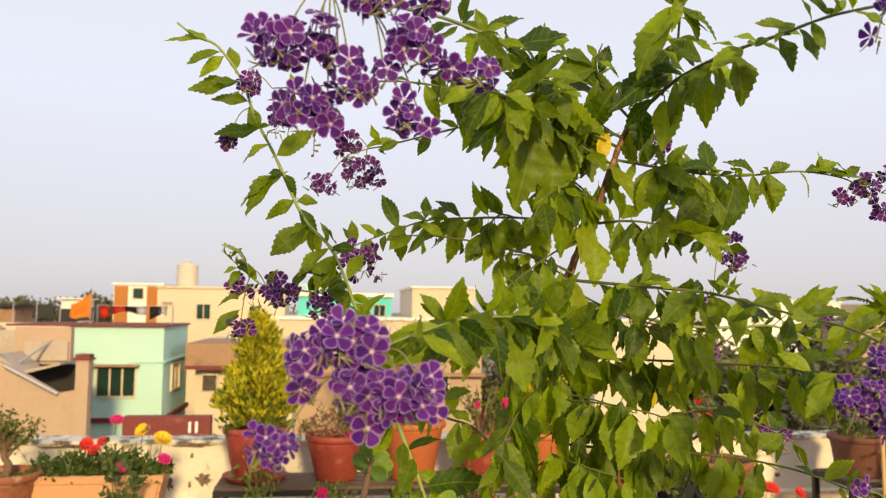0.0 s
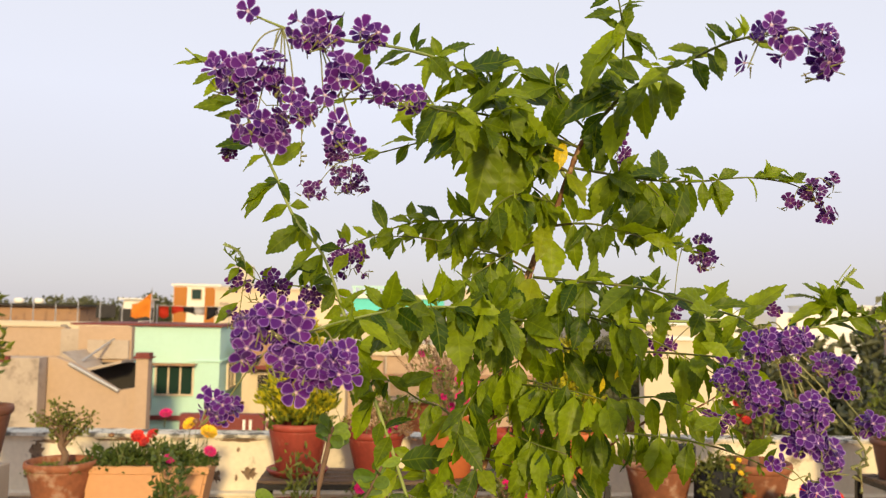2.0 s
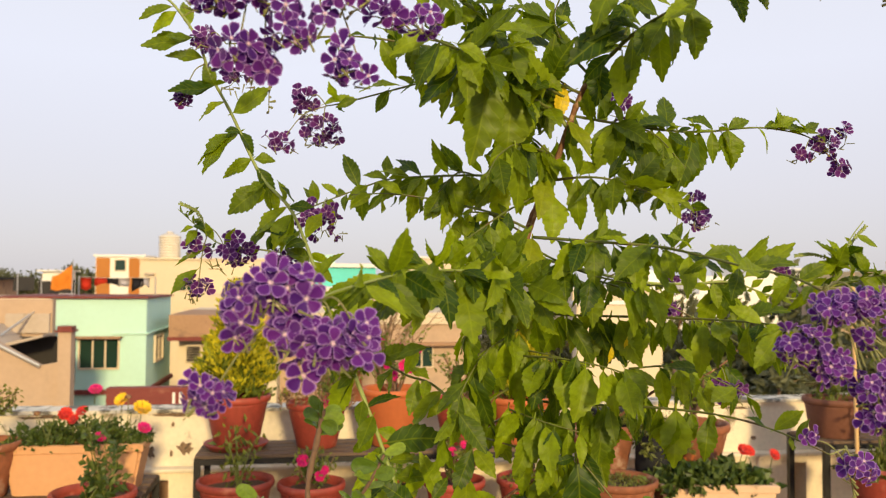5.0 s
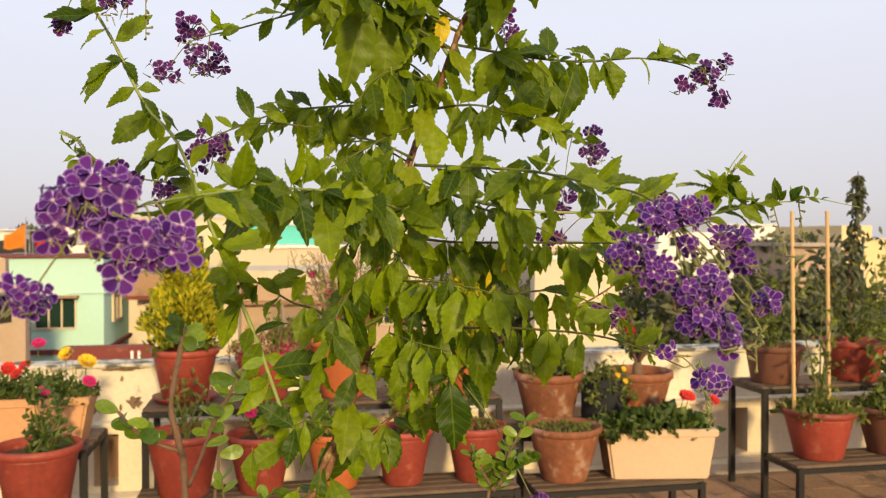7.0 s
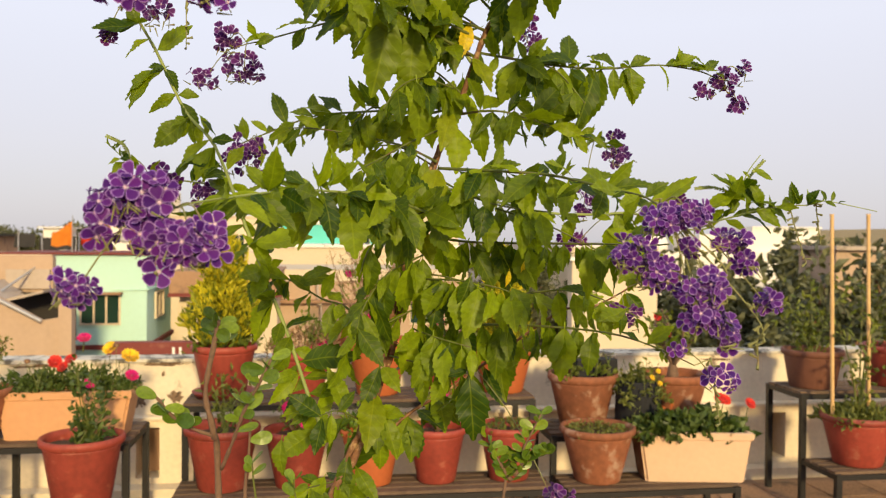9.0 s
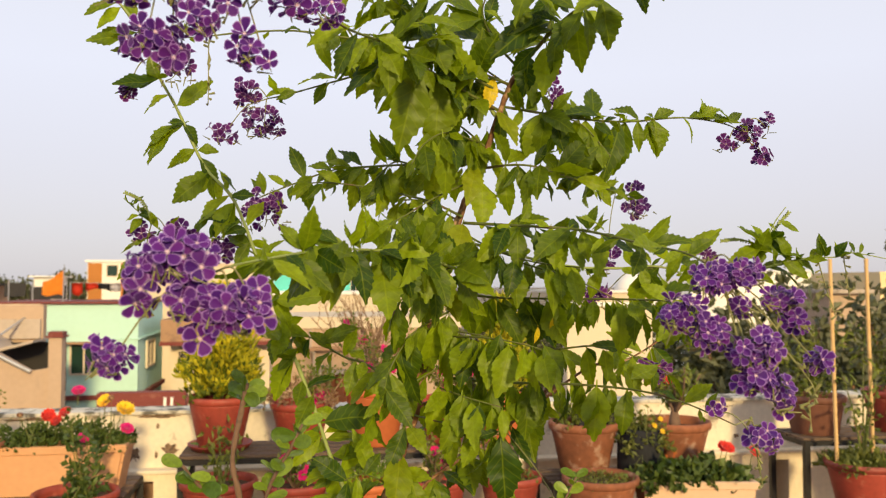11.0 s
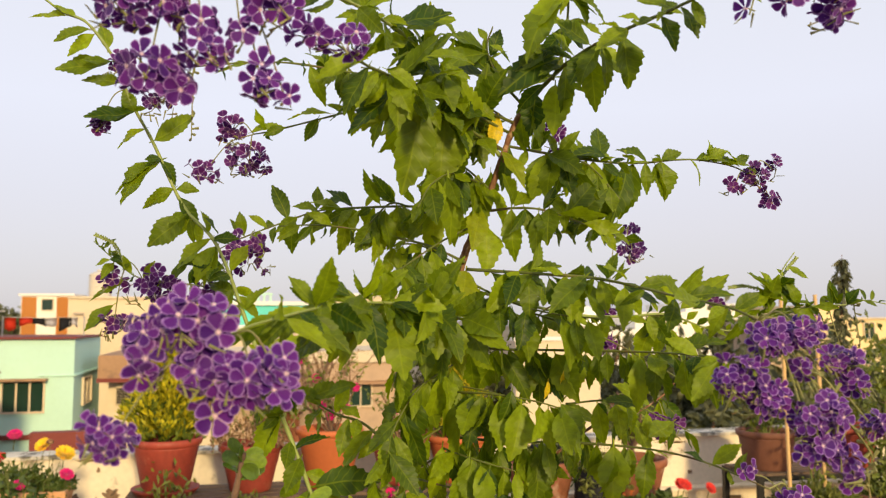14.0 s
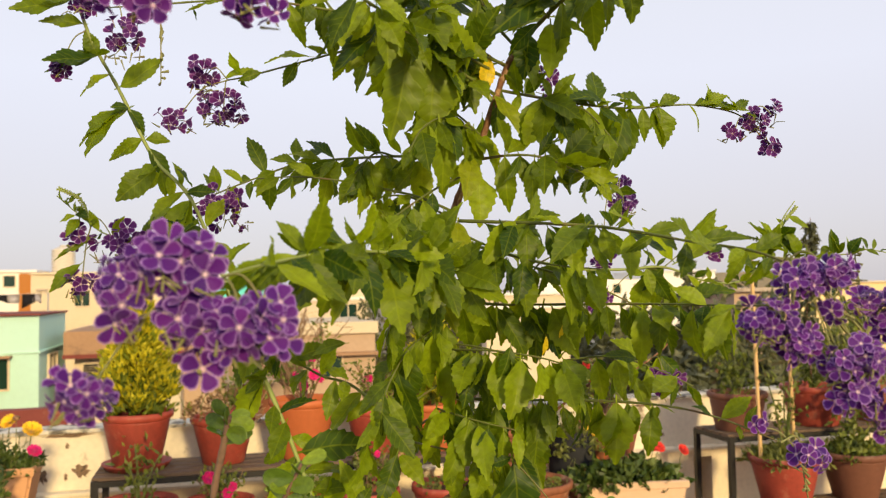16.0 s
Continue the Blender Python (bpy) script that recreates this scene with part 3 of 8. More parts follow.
# tower with orange panels, cream house beside it
tower = house("white stair tower with orange side panels and a dark window")
block("wall", -9.62, -7.60, 38.0, 40.5, 2.33, M_WHITEPAINT, tower)
block("roof_rim", -9.70, -7.52, 37.9, 40.6, 2.42, M_WHITEPAINT, tower, 2.33)
block("side_panel", -9.58, -9.02, 37.93, 38.0, 2.28, M_ORANGE, tower, 0.5)
block("side_panel", -8.22, -7.64, 37.93, 38.0, 2.28, M_ORANGE, tower, 0.5)
window(tower, -8.80, -8.38, 38.0, 1.74, 2.18, 1)
cream = house("cream painted flat-roofed house with paired windows")
block("wall", -7.58, -2.2, 37.0, 41.0, 2.20, M_CREAM, cream)
block("roof_rim", -7.62, -2.1, 36.9, 41.1, 2.28, M_CREAM, cream, 2.20)
block("lower_wing", -4.6, 1.2, 34.0, 37.0, 0.75, M_CREAM, cream)
window(cream, -5.92, -5.36, 37.0, 0.90, 1.52, 2)
window(cream, -3.7, -3.25, 37.0, 0.75, 1.45, 2)
block("ledge_over_vent", -7.35, -6.95, 36.85, 37.0, 1.62, M_GREYWALL, cream, 1.54)
tank = thing("water_tank", (fx(-6.87), fx(40), fz(2.28)), "beige ribbed plastic water tank on a roof", "water tank")
bm = bmesh.new()
prof = []
for i in range(9):
    prof += [(0.61, 0.17 * i), (0.70, 0.17 * i + 0.05), (0.70, 0.17 * i + 0.12), (0.61, 0.17 * i + 0.165)]
lathe(bm, prof + [(0.45, 1.62), (0.2, 1.70)], 24)
part("barrel", bm, M_TANK, tank, "", True)
bm = bmesh.new()
lathe(bm, [(0.2, 1.70), (0.22, 1.72), (0.22, 1.78), (0.18, 1.80)], 16)
part("lid", bm, M_TANK, tank, "", True)

# flag and washing on the mint roof
flag = thing("flag", (fx(-5.42), fx(19.4), fz(0.985)), "orange cloth flag on a thin roof pole", "flag")
bm = bmesh.new()
tube(bm, [Vector((0, 0, 0)), Vector((0.02, 0, 1.15))], 0.02, 0.015, 6)
part("pole", bm, M_METAL, flag)
bm = bmesh.new()
grid = [[bm.verts.new((0.02 + 0.62 * u * -1, 0.05 * math.sin(5 * u + 2 * v), 0.16 + v * (0.78 - 0.42 * u) + 0.06 * u + 0.05 * math.sin(6 * u + v))) for u in (0, 0.25, 0.5, 0.75, 1)] for v in (0, 0.33, 0.66, 1)]
for a, b in zip(grid, grid[1:]):
    for i in range(4):
        bm.faces.new((a[i], a[i + 1], b[i + 1], b[i]))
bmesh.ops.solidify(bm, geom=bm.faces[:], thickness=0.006)
part("cloth", bm, M_CLOTH_ORANGE, flag, "orange cloth", True)
line = thing("clothes_line", (fx(-5.5), fx(20.5), fz(0.985)), "washing drying on a roof clothes line", "clothes line")
bm = bmesh.new()
for px in (-0.1, 2.3):
    tube(bm, [Vector((px, 0, 0)), Vector((px, 0, 0.62))], 0.025, 0.025, 6)
tube(bm, [Vector((-0.1, 0, 0.6)), Vector((1.1, 0, 0.56)), Vector((2.3, 0, 0.6))], 0.008, 0.008, 5)
part("line_frame", bm, M_METAL, line)
rnd = random.Random(9)
for i, m in enumerate((M_CLOTH_RED, M_CLOTH_RED, M_CLOTH_DARK, M_CLOTH_PALE, M_CLOTH_DARK, M_CLOTH_PALE)):
    bm = bmesh.new()
    w, h, x0 = rnd.uniform(0.22, 0.44), rnd.uniform(0.22, 0.52), i * 0.38 + rnd.uniform(-0.06, 0.06)
    grid = [[bm.verts.new((x0 + w * u, 0.03 * math.sin(7 * u + i) * v + 0.01, 0.57 - h * v * (1 + 0.25 * math.sin(3 * u + 2 * i)))) for u in (0, 0.3, 0.6, 1)] for v in (0, 0.5, 1)]
    for a, b in zip(grid, grid[1:]):
        for k in range(3):
            bm.faces.new((a[k], b[k], b[k + 1], a[k + 1]))
    bmesh.ops.solidify(bm, geom=bm.faces[:], thickness=0.01)
    part("garment", bm, m, line, "hanging garment", True)

# brown awning house, maroon railing wall, peach house with a timber door
shed = house("brown flat-roofed outhouse with a slatted vent")
block("wall", -3.25, -1.0, 20.2, 23.0, 0.10, M_CREAM, shed)
block("roof", -3.40, -0.9, 19.7, 23.2, 0.56, M_BROWN, shed, 0.06)
block("roof_edge", -3.42, -0.88, 19.66, 23.24, 0.06, M_MAROON, shed, -0.03)
vent = block("vent", -3.08, -2.72, 20.1, 20.2, -0.14, M_FRAME, shed, -0.54)
for i in range(6):
    block("slat", -3.05, -2.75, 20.04, 20.1, -0.19 - i * 0.058, M_DARK, vent, -0.225 - i * 0.058)
rail = house("low maroon roof wall with two pale slots", "wall")
block("wall", -2.9, -1.73, 12.0, 12.2, -0.12, M_MAROON, rail)
for px in (-2.02, -1.93):
    block("slot", px, px + 0.035, 11.97, 12.0, -0.19, M_WHITEPAINT, rail, -0.34)
peach = house("peach rendered house with a cream roof band, pipe and timber door")
block("wall", -1.0, 3.85, 22.0, 26.0, 0.25, M_TAN, peach)
block("roof_band", -3.6, 3.92, 21.9, 26.1, 0.52, M_CREAM, peach, 0.22)
block("band_shadow_ledge", -1.0, 3.90, 21.7, 22.0, -0.26, M_BROWN, peach, -0.34)
block("door", 0.10, 1.10, 21.9, 22.0, -0.95, M_WOOD, peach)
for i in range(4):
    block("door_plank", 0.12 + i * 0.245, 0.34 + i * 0.245, 21.86, 21.9, -0.98, M_WOOD, peach)
block("door_hood", 0.0, 1.25, 21.4, 22.0, -0.84, M_GREYWALL, peach, -0.92)
bm = bmesh.new()
tube(bm, smooth_line([(fx(-0.05), fx(21.8), fz(0.2)), (fx(-0.03), fx(21.8), fz(-0.4)), (fx(0.05), fx(21.8), fz(-0.7)), (fx(0.04), fx(21.8), -8)], 4), 0.05, 0.05, 8)
part("drain_pipe", bm, M_GREYWALL, peach)
window(peach, 2.4, 2.95, 22.0, -0.9, -0.35, 2)
cream_b = house("pale cream apartment house with a plain parapet")
block("wall", -2.0, 5.05, 30.0, 36.0, 1.00, M_CREAM, cream_b)
block("upper_storey", 2.75, 5.05, 30.3, 36.0, 2.18, M_CREAM, cream_b, 1.10)
block("roof_rim", 2.68, 5.12, 30.2, 36.1, 2.25, M_WHITEPAINT, cream_b, 2.18)
block("parapet", -2.05, 5.10, 29.9, 36.1, 1.10, M_WHITEPAINT, cream_b, 1.00)
window(cream_b, 4.0, 4.6, 30.0, 0.25, 0.85, 2)
gable = house("plain cream rendered boundary wall of a neighbouring roof", "wall")
box_part("wall", (4.05, 5.50, 13.0, 13.25, -8.0, 1.00), M_CREAM, gable)
box_part("coping", (4.01, 5.54, 12.96, 13.29, 1.00, 1.06), M_WHITEPAINT, gable, bevel=0.01)
cream_c = house("low cream rendered house behind the trees")
block("wall", 9.3, 12.7, 30.0, 35.0, 1.05, M_CREAM, cream_c)
block("parapet", 9.25, 12.75, 29.9, 35.1, 1.13, M_WHITEPAINT, cream_c, 1.05)
window(cream_c, 10.2, 10.8, 30.0, -0.35, 0.25, 2)
teal = house("teal and white house top behind the cream house")
block("wall", -2.0, 3.0, 45.0, 49.0, 2.05, M_MINT_DARK, teal)
block("balcony", -1.8, 1.2, 44.4, 45.0, 0.95, M_WHITEPAINT, teal, 0.70)
block("roof_rim", -2.1, 3.1, 44.8, 49.1, 2.25, M_WHITEPAINT, teal, 2.05)
window(teal, 2.05, 2.65, 45.0, 1.0, 1.62, 2)
for i in range(9):
    block("baluster", -1.9 + i * 0.32, -1.78 + i * 0.32, 44.9, 45.0, 2.60, M_MINT, teal, 2.25)
block("top_rail", -2.0, 0.85, 44.88, 45.02, 2.70, M_MINT, teal, 2.60)

# right-hand houses
white_r = house("white house with a domed roof room and small windows")
block("wall", 14.0, 26.0, 40.0, 46.0, 0.75, M_WHITEPAINT, white_r)
block("upper_room", 19.2, 22.2, 40.2, 45.0, 1.66, M_WHITEPAINT, white_r)
block("upper_hall", 22.2, 26.0, 40.4, 45.0, 2.02, M_WHITEPAINT, white_r)
block("upper_rim", 22.15, 26.05, 40.3, 45.1, 2.10, M_WHITEPAINT, white_r, 2.02)
window(white_r, 19.8, 20.2, 40.2, 0.95, 1.40, 1)
window(white_r, 21.0, 21.4, 40.2, 0.95, 1.40, 1)
window(white_r, 16.2, 16.7, 40.0, -0.2, 0.4, 1)
bm = bmesh.new()
lathe(bm, [(1.7, 0), (1.72, 0.7), (1.5, 1.2), (1.0, 1.6), (0.4, 1.8), (0.05, 1.85)], 24)
d = part("dome", bm, M_WHITEPAINT, white_r, "white dome", True)
d.matrix_basis = pose(fx(17.6), fx(43.5), fz(0.75))
yellow = house("yellow apartment house with rows of dark windows")
block("wall", 19.3, 27.0, 26.0, 32.0, 1.30, M_YELLOW, yellow)
block("stair_head", 19.3, 20.5, 26.0, 30.0, 1.80, M_YELLOW, yellow, 1.30)
block("roof_rim", 20.5, 27.1, 25.9, 32.1, 1.36, M_CREAM, yellow, 1.30)
for i in range(4):
    for z0 in (0.62, -0.30, -1.2):
        window(yellow, 19.75 + i * 1.5, 20.15 + i * 1.5, 26.0, z0, z0 + 0.55, 2)
hut = house("tan flat-roofed hut behind the potted bushes", "hut")
block("wall", 9.35, 10.15, 14.0, 15.2, 1.20, M_TAN, hut)
block("roof", 9.25, 10.25, 13.85, 15.3, 1.27, M_GREYWALL, hut, 1.20)

# ---- far trees ----
def tree(place, height, crown_r, seed, label="dark leafy tree among the houses", lean=1.0):
    rnd = random.Random(seed)
    t = thing("tree", place, label, "tree", "town trees")
    b = bmesh.new()
    ends = []
    tube(b, smooth_line([(0, 0, 0), (0.1, 0.05, height * 0.3), (0, 0, height * 0.62)], 4), crown_r * 0.09, crown_r * 0.05, 8)
    for i in range(9):
        a = i * 2.4
        h0 = height * rnd.uniform(0.35, 0.6)
        end = Vector((math.cos(a) * crown_r * rnd.uniform(0.4, 0.85), math.sin(a) * crown_r * rnd.uniform(0.4, 0.85), height * rnd.uniform(0.6, 0.95)))
        limb = smooth_line([(0, 0, h0), (end.x * 0.5, end.y * 0.5, h0 + (end.z - h0) * 0.4), end], 4)
        tube(b, limb, crown_r * 0.045, crown_r * 0.012, 6)
        ends += limb[5:]
    part("trunk", b, M_BARK, t, "", True)
    b = bmesh.new()
    for q in ends:
        for _ in range(70):
            at = q + rand_way(rnd) * crown_r * 0.34 * rnd.random() ** 0.4
            tuft(b, at, rand_way(rnd, 0.2), crown_r * rnd.uniform(0.10, 0.20), crown_r * rnd.uniform(0.06, 0.11), rnd)
    part("crown", b, M_TREE, t)
    return t


rnd = random.Random(21)
for i, (px, py, top, r) in enumerate(((15.5, 26, 1.0, 3.0), (18.0, 24, -0.6, 2.6), (12.5, 22, 0.8, 2.8), (20.5, 22, -1.2, 2.4), (23.5, 22, -1.4, 2.4), (10.9, 20, 0.4, 2.2), (14.8, 18, -0.8, 2.2), (17.5, 18, -1.0, 2.2), (12.0, 29, 0.45, 2.4), (10.8, 16, 0.45, 2.2), (13.0, 15, -0.7, 1.9), (8.4, 15.5, 0.40, 1.9), (9.9, 14.5, 0.30, 1.8), (6.6, 33.0, 0.55, 1.7), (8.4, 35.0, 0.20, 1.9), (10.4, 38.0, 0.40, 2.0), (12.0, 41.0, 0.20, 2.0), (12.6, 15.6, 0.75, 1.7), (8.6, 12.4, -0.05, 1.3))):
    tree((px, py, -8.0), top + 8.6, r, 50 + i)
for i in range(16):
    tree((-66 + i * 3.0 + rnd.uniform(-1, 1), 118 + rnd.uniform(-6, 10), -8.0), 9.6 + rnd.uniform(-0.4, 0.9), 4.2, 80 + i, "distant dark tree on the skyline")
tree((fx(-7.9), fx(17.9), -8.0), fz(0.95) + 8.0, 1.1, 131, "small dark tree between the roofs")
# bare grey shrub before the peach house
bare = thing("bare_tree", (1.6, 24.0, -8.0), "leafless grey-brown tree before the peach house", "tree")
bm = bmesh.new()
rnd = random.Random(6)
tube(bm, [Vector((0, 0, 0)), Vector((0.05, 0, 6.8))], 0.14, 0.09, 8)
part("trunk", bm, M_DRY, bare)
tips = twigs(bare, M_DRY, (0.05, 0, 6.6), rnd, 34, 2.6, 1.9, 0.03, 0.16)
bm = bmesh.new()
for q in tips[::2]:
    tube(bm, smooth_line([q, q + rand_way(rnd, 0.6) * 0.3, q + rand_way(rnd, 0.4) * 0.7], 3), 0.012, 0.005, 4)
tagged(part("twig_tangle", bm, M_DRY, bare), kind="stuff")


# ---- plant stands ----
def bar(bm, a, b, t=0.022):
    """A square bar between two points along an axis or slope."""
    a, b = Vector(a), Vector(b)
    tube(bm, [a, b], t * 0.7, t * 0.7, 4)


def stand(x0, x1, y0, ym, y1, z_low, z_high, label, slats=4, legs=2):
    """A two-step black iron stand: low tier from y0 to ym, high tier from ym to y1."""
    s = thing("plant_stand", (x0, y0, 0), label, "plant stand", "plant stands")
    w = x1 - x0
    for i in range(legs):
        lx = w * i / (legs - 1)
        for y, z in ((0, z_low), (ym - y0, z_high), (y1 - y0, z_high)):
            b = bmesh.new()
            box(b, lx - 0.014, lx + 0.014, y - 0.014, y + 0.014, 0, z)
            part("leg", b, M_IRON, s)
        for y, yy, z in ((0, ym - y0, z_low), (ym - y0, y1 - y0, z_high)):
            b = bmesh.new()
            box(b, lx - 0.012, lx + 0.012, y + 0.014, yy - 0.014, z - 0.028, z - 0.004)
            part("side_rail", b, M_IRON, s)
    for y, z in ((0, z_low), (ym - y0, z_high), (y1 - y0, z_high), (ym - y0 - 0.03, z_low)):
        b = bmesh.new()
        box(b, 0.014, w - 0.014, y - 0.012, y + 0.012, z - 0.028, z - 0.004)
        part("front_rail", b, M_IRON, s)
    for ya, yb, z in ((0, ym - y0 - 0.03, z_low), (ym - y0, y1 - y0, z_high)):
        d = (yb - ya) / slats
        for i in range(slats):
            b = bmesh.new()
            box(b, -0.012, w + 0.012, ya + d * i + 0.006, ya + d * (i + 1) - 0.012, z - 0.004, z + 0.010)
            part("slat", b, M_SLAT, s)
    return s


LOW, HIGH = 0.225, 0.57
stand(2.455, 3.75, 3.60, 3.90, 4.22, LOW + 0.015, HIGH, "black iron two-step plant stand beside a cream planter")
stand(1.13, 1.92, 3.56, 3.86, 4.20, LOW - 0.01, 0.40, "black iron two-step plant stand with rusted slats")
stand(-0.60, 1.04, 3.60, 3.92, 4.28, LOW, HIGH, "long low plant stand with weathered slats", 4, 3)
stand(-1.95, -0.80, 3.34, 3.64, 4.05, LOW, 0.47, "black iron plant stand under a peach planter", 4, 3)


# ---- pots ----
def flowerpot(place, r, h, material, label, rim=0.028, group="flower pots", seed=0, foot=0.63, saucer=False, name="flower_pot", lip=1.0):
    p = thing(name, place, label, "flower pot", group)
    b = bmesh.new()
    lathe(b, [(r * foot * 0.96, 0), (r * foot, 0.006), (r * 0.90, h - rim * 1.5), (r * 0.91, h - rim * 1.3), (r * (0.86), h - rim * 1.25), (r * 0.86, h - rim * 2.2), (r * 0.80, h - rim * 2.2)], 32, 0.004, seed)
    part("body", b, material, p, "", True)
    b = bmesh.new()
    ring = []
    for k in range(40):
        a = 2 * math.pi * k / 40
        wob = 1 + 0.008 * lip * math.sin(20 * a) + 0.006 * math.sin(3 * a + seed)
        ring.append([b.verts.new((rr * wob * math.cos(a), rr * wob * math.sin(a), z)) for rr, z in ((r * 0.895, h - rim * 1.35), (r * 0.985, h - rim), (r, h - rim * 0.5), (r * 0.98, h), (r * 0.91, h), (r * 0.875, h - rim * 0.8), (r * 0.865, h - rim * 2.0))])
    for k in range(40):
        u, v = ring[k], ring[(k + 1) % 40]
        for i in range(6):
            b.faces.new((u[i], v[i], v[i + 1], u[i + 1]))
    part("rim", b, material, p, "", True)
    b = bmesh.new()
    rnd = random.Random(seed + 77)
    rings = [[b.verts.new((r * q * math.cos(a), r * q * math.sin(a), h - rim * 1.4 + rnd.uniform(-1, 1) * 0.006)) for a in (2 * math.pi * k / 20 for k in range(20))] for q in (0.87, 0.6, 0.3)]
    for u, v in zip(rings, rings[1:]):
        for k in range(20):
            b.faces.new((u[k], u[(k + 1) % 20], v[(k + 1) % 20], v[k]))
    b.faces.new(rings[-1])
    part("soil", b, M_SOIL, p, "", True)
    if saucer:
        b = bmesh.new()
        lathe(b, [(r * 0.80, -0.0), (r * 0.93, 0.022), (r * 0.95, 0.030), (r * 0.90, 0.030), (r * 0.78, 0.010)], 32)
        part("saucer", b, material, p, "", True)
    return p


def trough(place, w, d, h, front, side, label, turn=0.0):
    """A tapered rectangular planter with a thick rim."""
    p = thing("planter", place, label, "planter", "planters", turn=turn)
    b = bmesh.new()
    t = 0.86
    lo = [b.verts.new((sx * w / 2 * t, sy * d / 2 * t, 0)) for sx, sy in ((-1, -1), (1, -1), (1, 1), (-1, 1))]
    hi = [b.verts.new((sx * w / 2 * 0.975, sy * d / 2 * 0.95, h - 0.03)) for sx, sy in ((-1, -1), (1, -1), (1, 1), (-1, 1))]
    for k in range(4):
        fc = b.faces.new((lo[k], lo[(k + 1) % 4], hi[(k + 1) % 4], hi[k]))
        fc.material_index = k % 2
    b.faces.new(list(reversed(lo)))
    bmesh.ops.bevel(b, geom=[e for e in b.edges if abs(e.verts[0].co.z - e.verts[1].co.z) > h * 0.5], offset=0.012, segments=3, affect="EDGES")
    part("body", b, [front, side], p)
    b = bmesh.new()
    def rect(kx, ky, z):
        return [b.verts.new((sx * (w / 2 + kx), sy * (d / 2 + ky), z)) for sx, sy in ((-1, -1), (1, -1), (1, 1), (-1, 1))]
    loops = [rect(-0.008, -0.008, h - 0.036), rect(0, 0, h - 0.032), rect(0.002, 0.002, h - 0.004), rect(-0.004, -0.004, h), rect(-0.02, -0.02, h), rect(-0.024, -0.024, h - 0.05)]
    for u, v in zip(loops, loops[1:]):
        for k in range(4):
            b.faces.new((u[k], u[(k + 1) % 4], v[(k + 1) % 4], v[k]))
    part("rim", b, front, p)
    b = bmesh.new()
    box(b, -w / 2 + 0.02, w / 2 - 0.02, -d / 2 + 0.02, d / 2 - 0.02, h - 0.08, h - 0.03)
    part("soil", b, M_SOIL, p)
    return p


# ---- potted plants: each plant is a thing of its own, standing in its pot ----
def bedding(place, w, d, height, n, seed, label, material=M_FERN, leaf=0.03, name="bedding_plant", broad=1.0):
    """A low mound of leaves."""
    rnd = random.Random(seed)
    p = thing(name, place, label, "plant", "potted plants")
    b = bmesh.new()
    for _ in range(max(8, n // 60)):
        q = Vector((rnd.uniform(-w, w) / 2, rnd.uniform(-d, d) / 2, 0))
        tube(b, smooth_line([q, q + Vector((rnd.uniform(-0.02, 0.02), rnd.uniform(-0.02, 0.02), height * 0.5)), q + Vector((rnd.uniform(-0.05, 0.05), rnd.uniform(-0.05, 0.05), height))], 3), 0.0025, 0.0012, 5)
    tagged(part("stalk_tangle", b, M_TWIG, p), kind="stuff")
    b = bmesh.new()
    for _ in range(n):
        u, v = rnd.uniform(-1, 1), rnd.uniform(-1, 1)
        dome = max(0.1, 1 - 0.5 * (u * u + v * v)) * (0.75 + 0.35 * math.sin(u * 9 + seed) * math.cos(v * 5))
        at = Vector((u * w / 2, v * d / 2, height * dome * rnd.random() ** 0.4))
        tuft(b, at, rand_way(rnd, 0.8) + Vector((u, v, 0)) * 0.5, leaf * rnd.uniform(0.6, 1.3), leaf * broad * rnd.uniform(0.35, 0.6), rnd)
    part("foliage", b, material, p)
    return p


def make_floret(name, petals, r, cup, material, notch=0.06, wide=1.0, claw=0.95):
    """One flat flower mesh: petals with an even margin."""
    b = bmesh.new()
    uvl = b.loops.layers.uv.new("UVMap")
    for i in range(petals):
        a = 2 * math.pi * i / petals
        half = math.pi / petals * wide

        def at(rad, off, lift):
            return b.verts.new((r * rad * math.cos(a + off), r * rad * math.sin(a + off), r * lift))
        core = at(0.05, 0, -0.12)
        mids = [at(0.42, -half * 0.62 * claw, cup * 0.25), at(0.66, 0, cup * 0.55), at(0.42, half * 0.62 * claw, cup * 0.25)]
        rims = [at(0.40, -half * claw, cup * 0.30), at(0.80, -half * 0.92, cup * 0.9), at(1.0, -half * 0.45, cup * 1.0), at(1.0 - notch, 0, cup * 0.85), at(1.0, half * 0.45, cup * 1.0), at(0.80, half * 0.92, cup * 0.9), at(0.40, half * claw, cup * 0.30)]
        mapped = {core: (0.5, 0.0)}
        mapped |= {v: (0.55, 0.45) for v in mids} | {v: (0.0, 0.6) for v in rims}
        mapped[rims[0]] = mapped[rims[-1]] = (0.25, 0.4)
        tris = [(core, mids[0], mids[1]), (core, mids[1], mids[2]), (core, rims[0], mids[0]), (core, mids[2], rims[6]), (mids[0], rims[0], rims[1]), (mids[0], rims[1], mids[1]), (mids[1], rims[1], rims[2]), (mids[1], rims[2], rims[3]), (mids[1], rims[3], rims[4]), (mids[1], rims[4], rims[5]), (mids[1], rims[5], mids[2]), (mids[2], rims[5], rims[6])]
        for q in tris:
            fc = b.faces.new(q)
            fc.smooth = True
            for lp in fc.loops:
                lp[uvl].uv = mapped[lp.vert]
    me = bpy.data.meshes.new(name)
    b.to_mesh(me)
    b.free()
    me.materials.append(material)
    return me


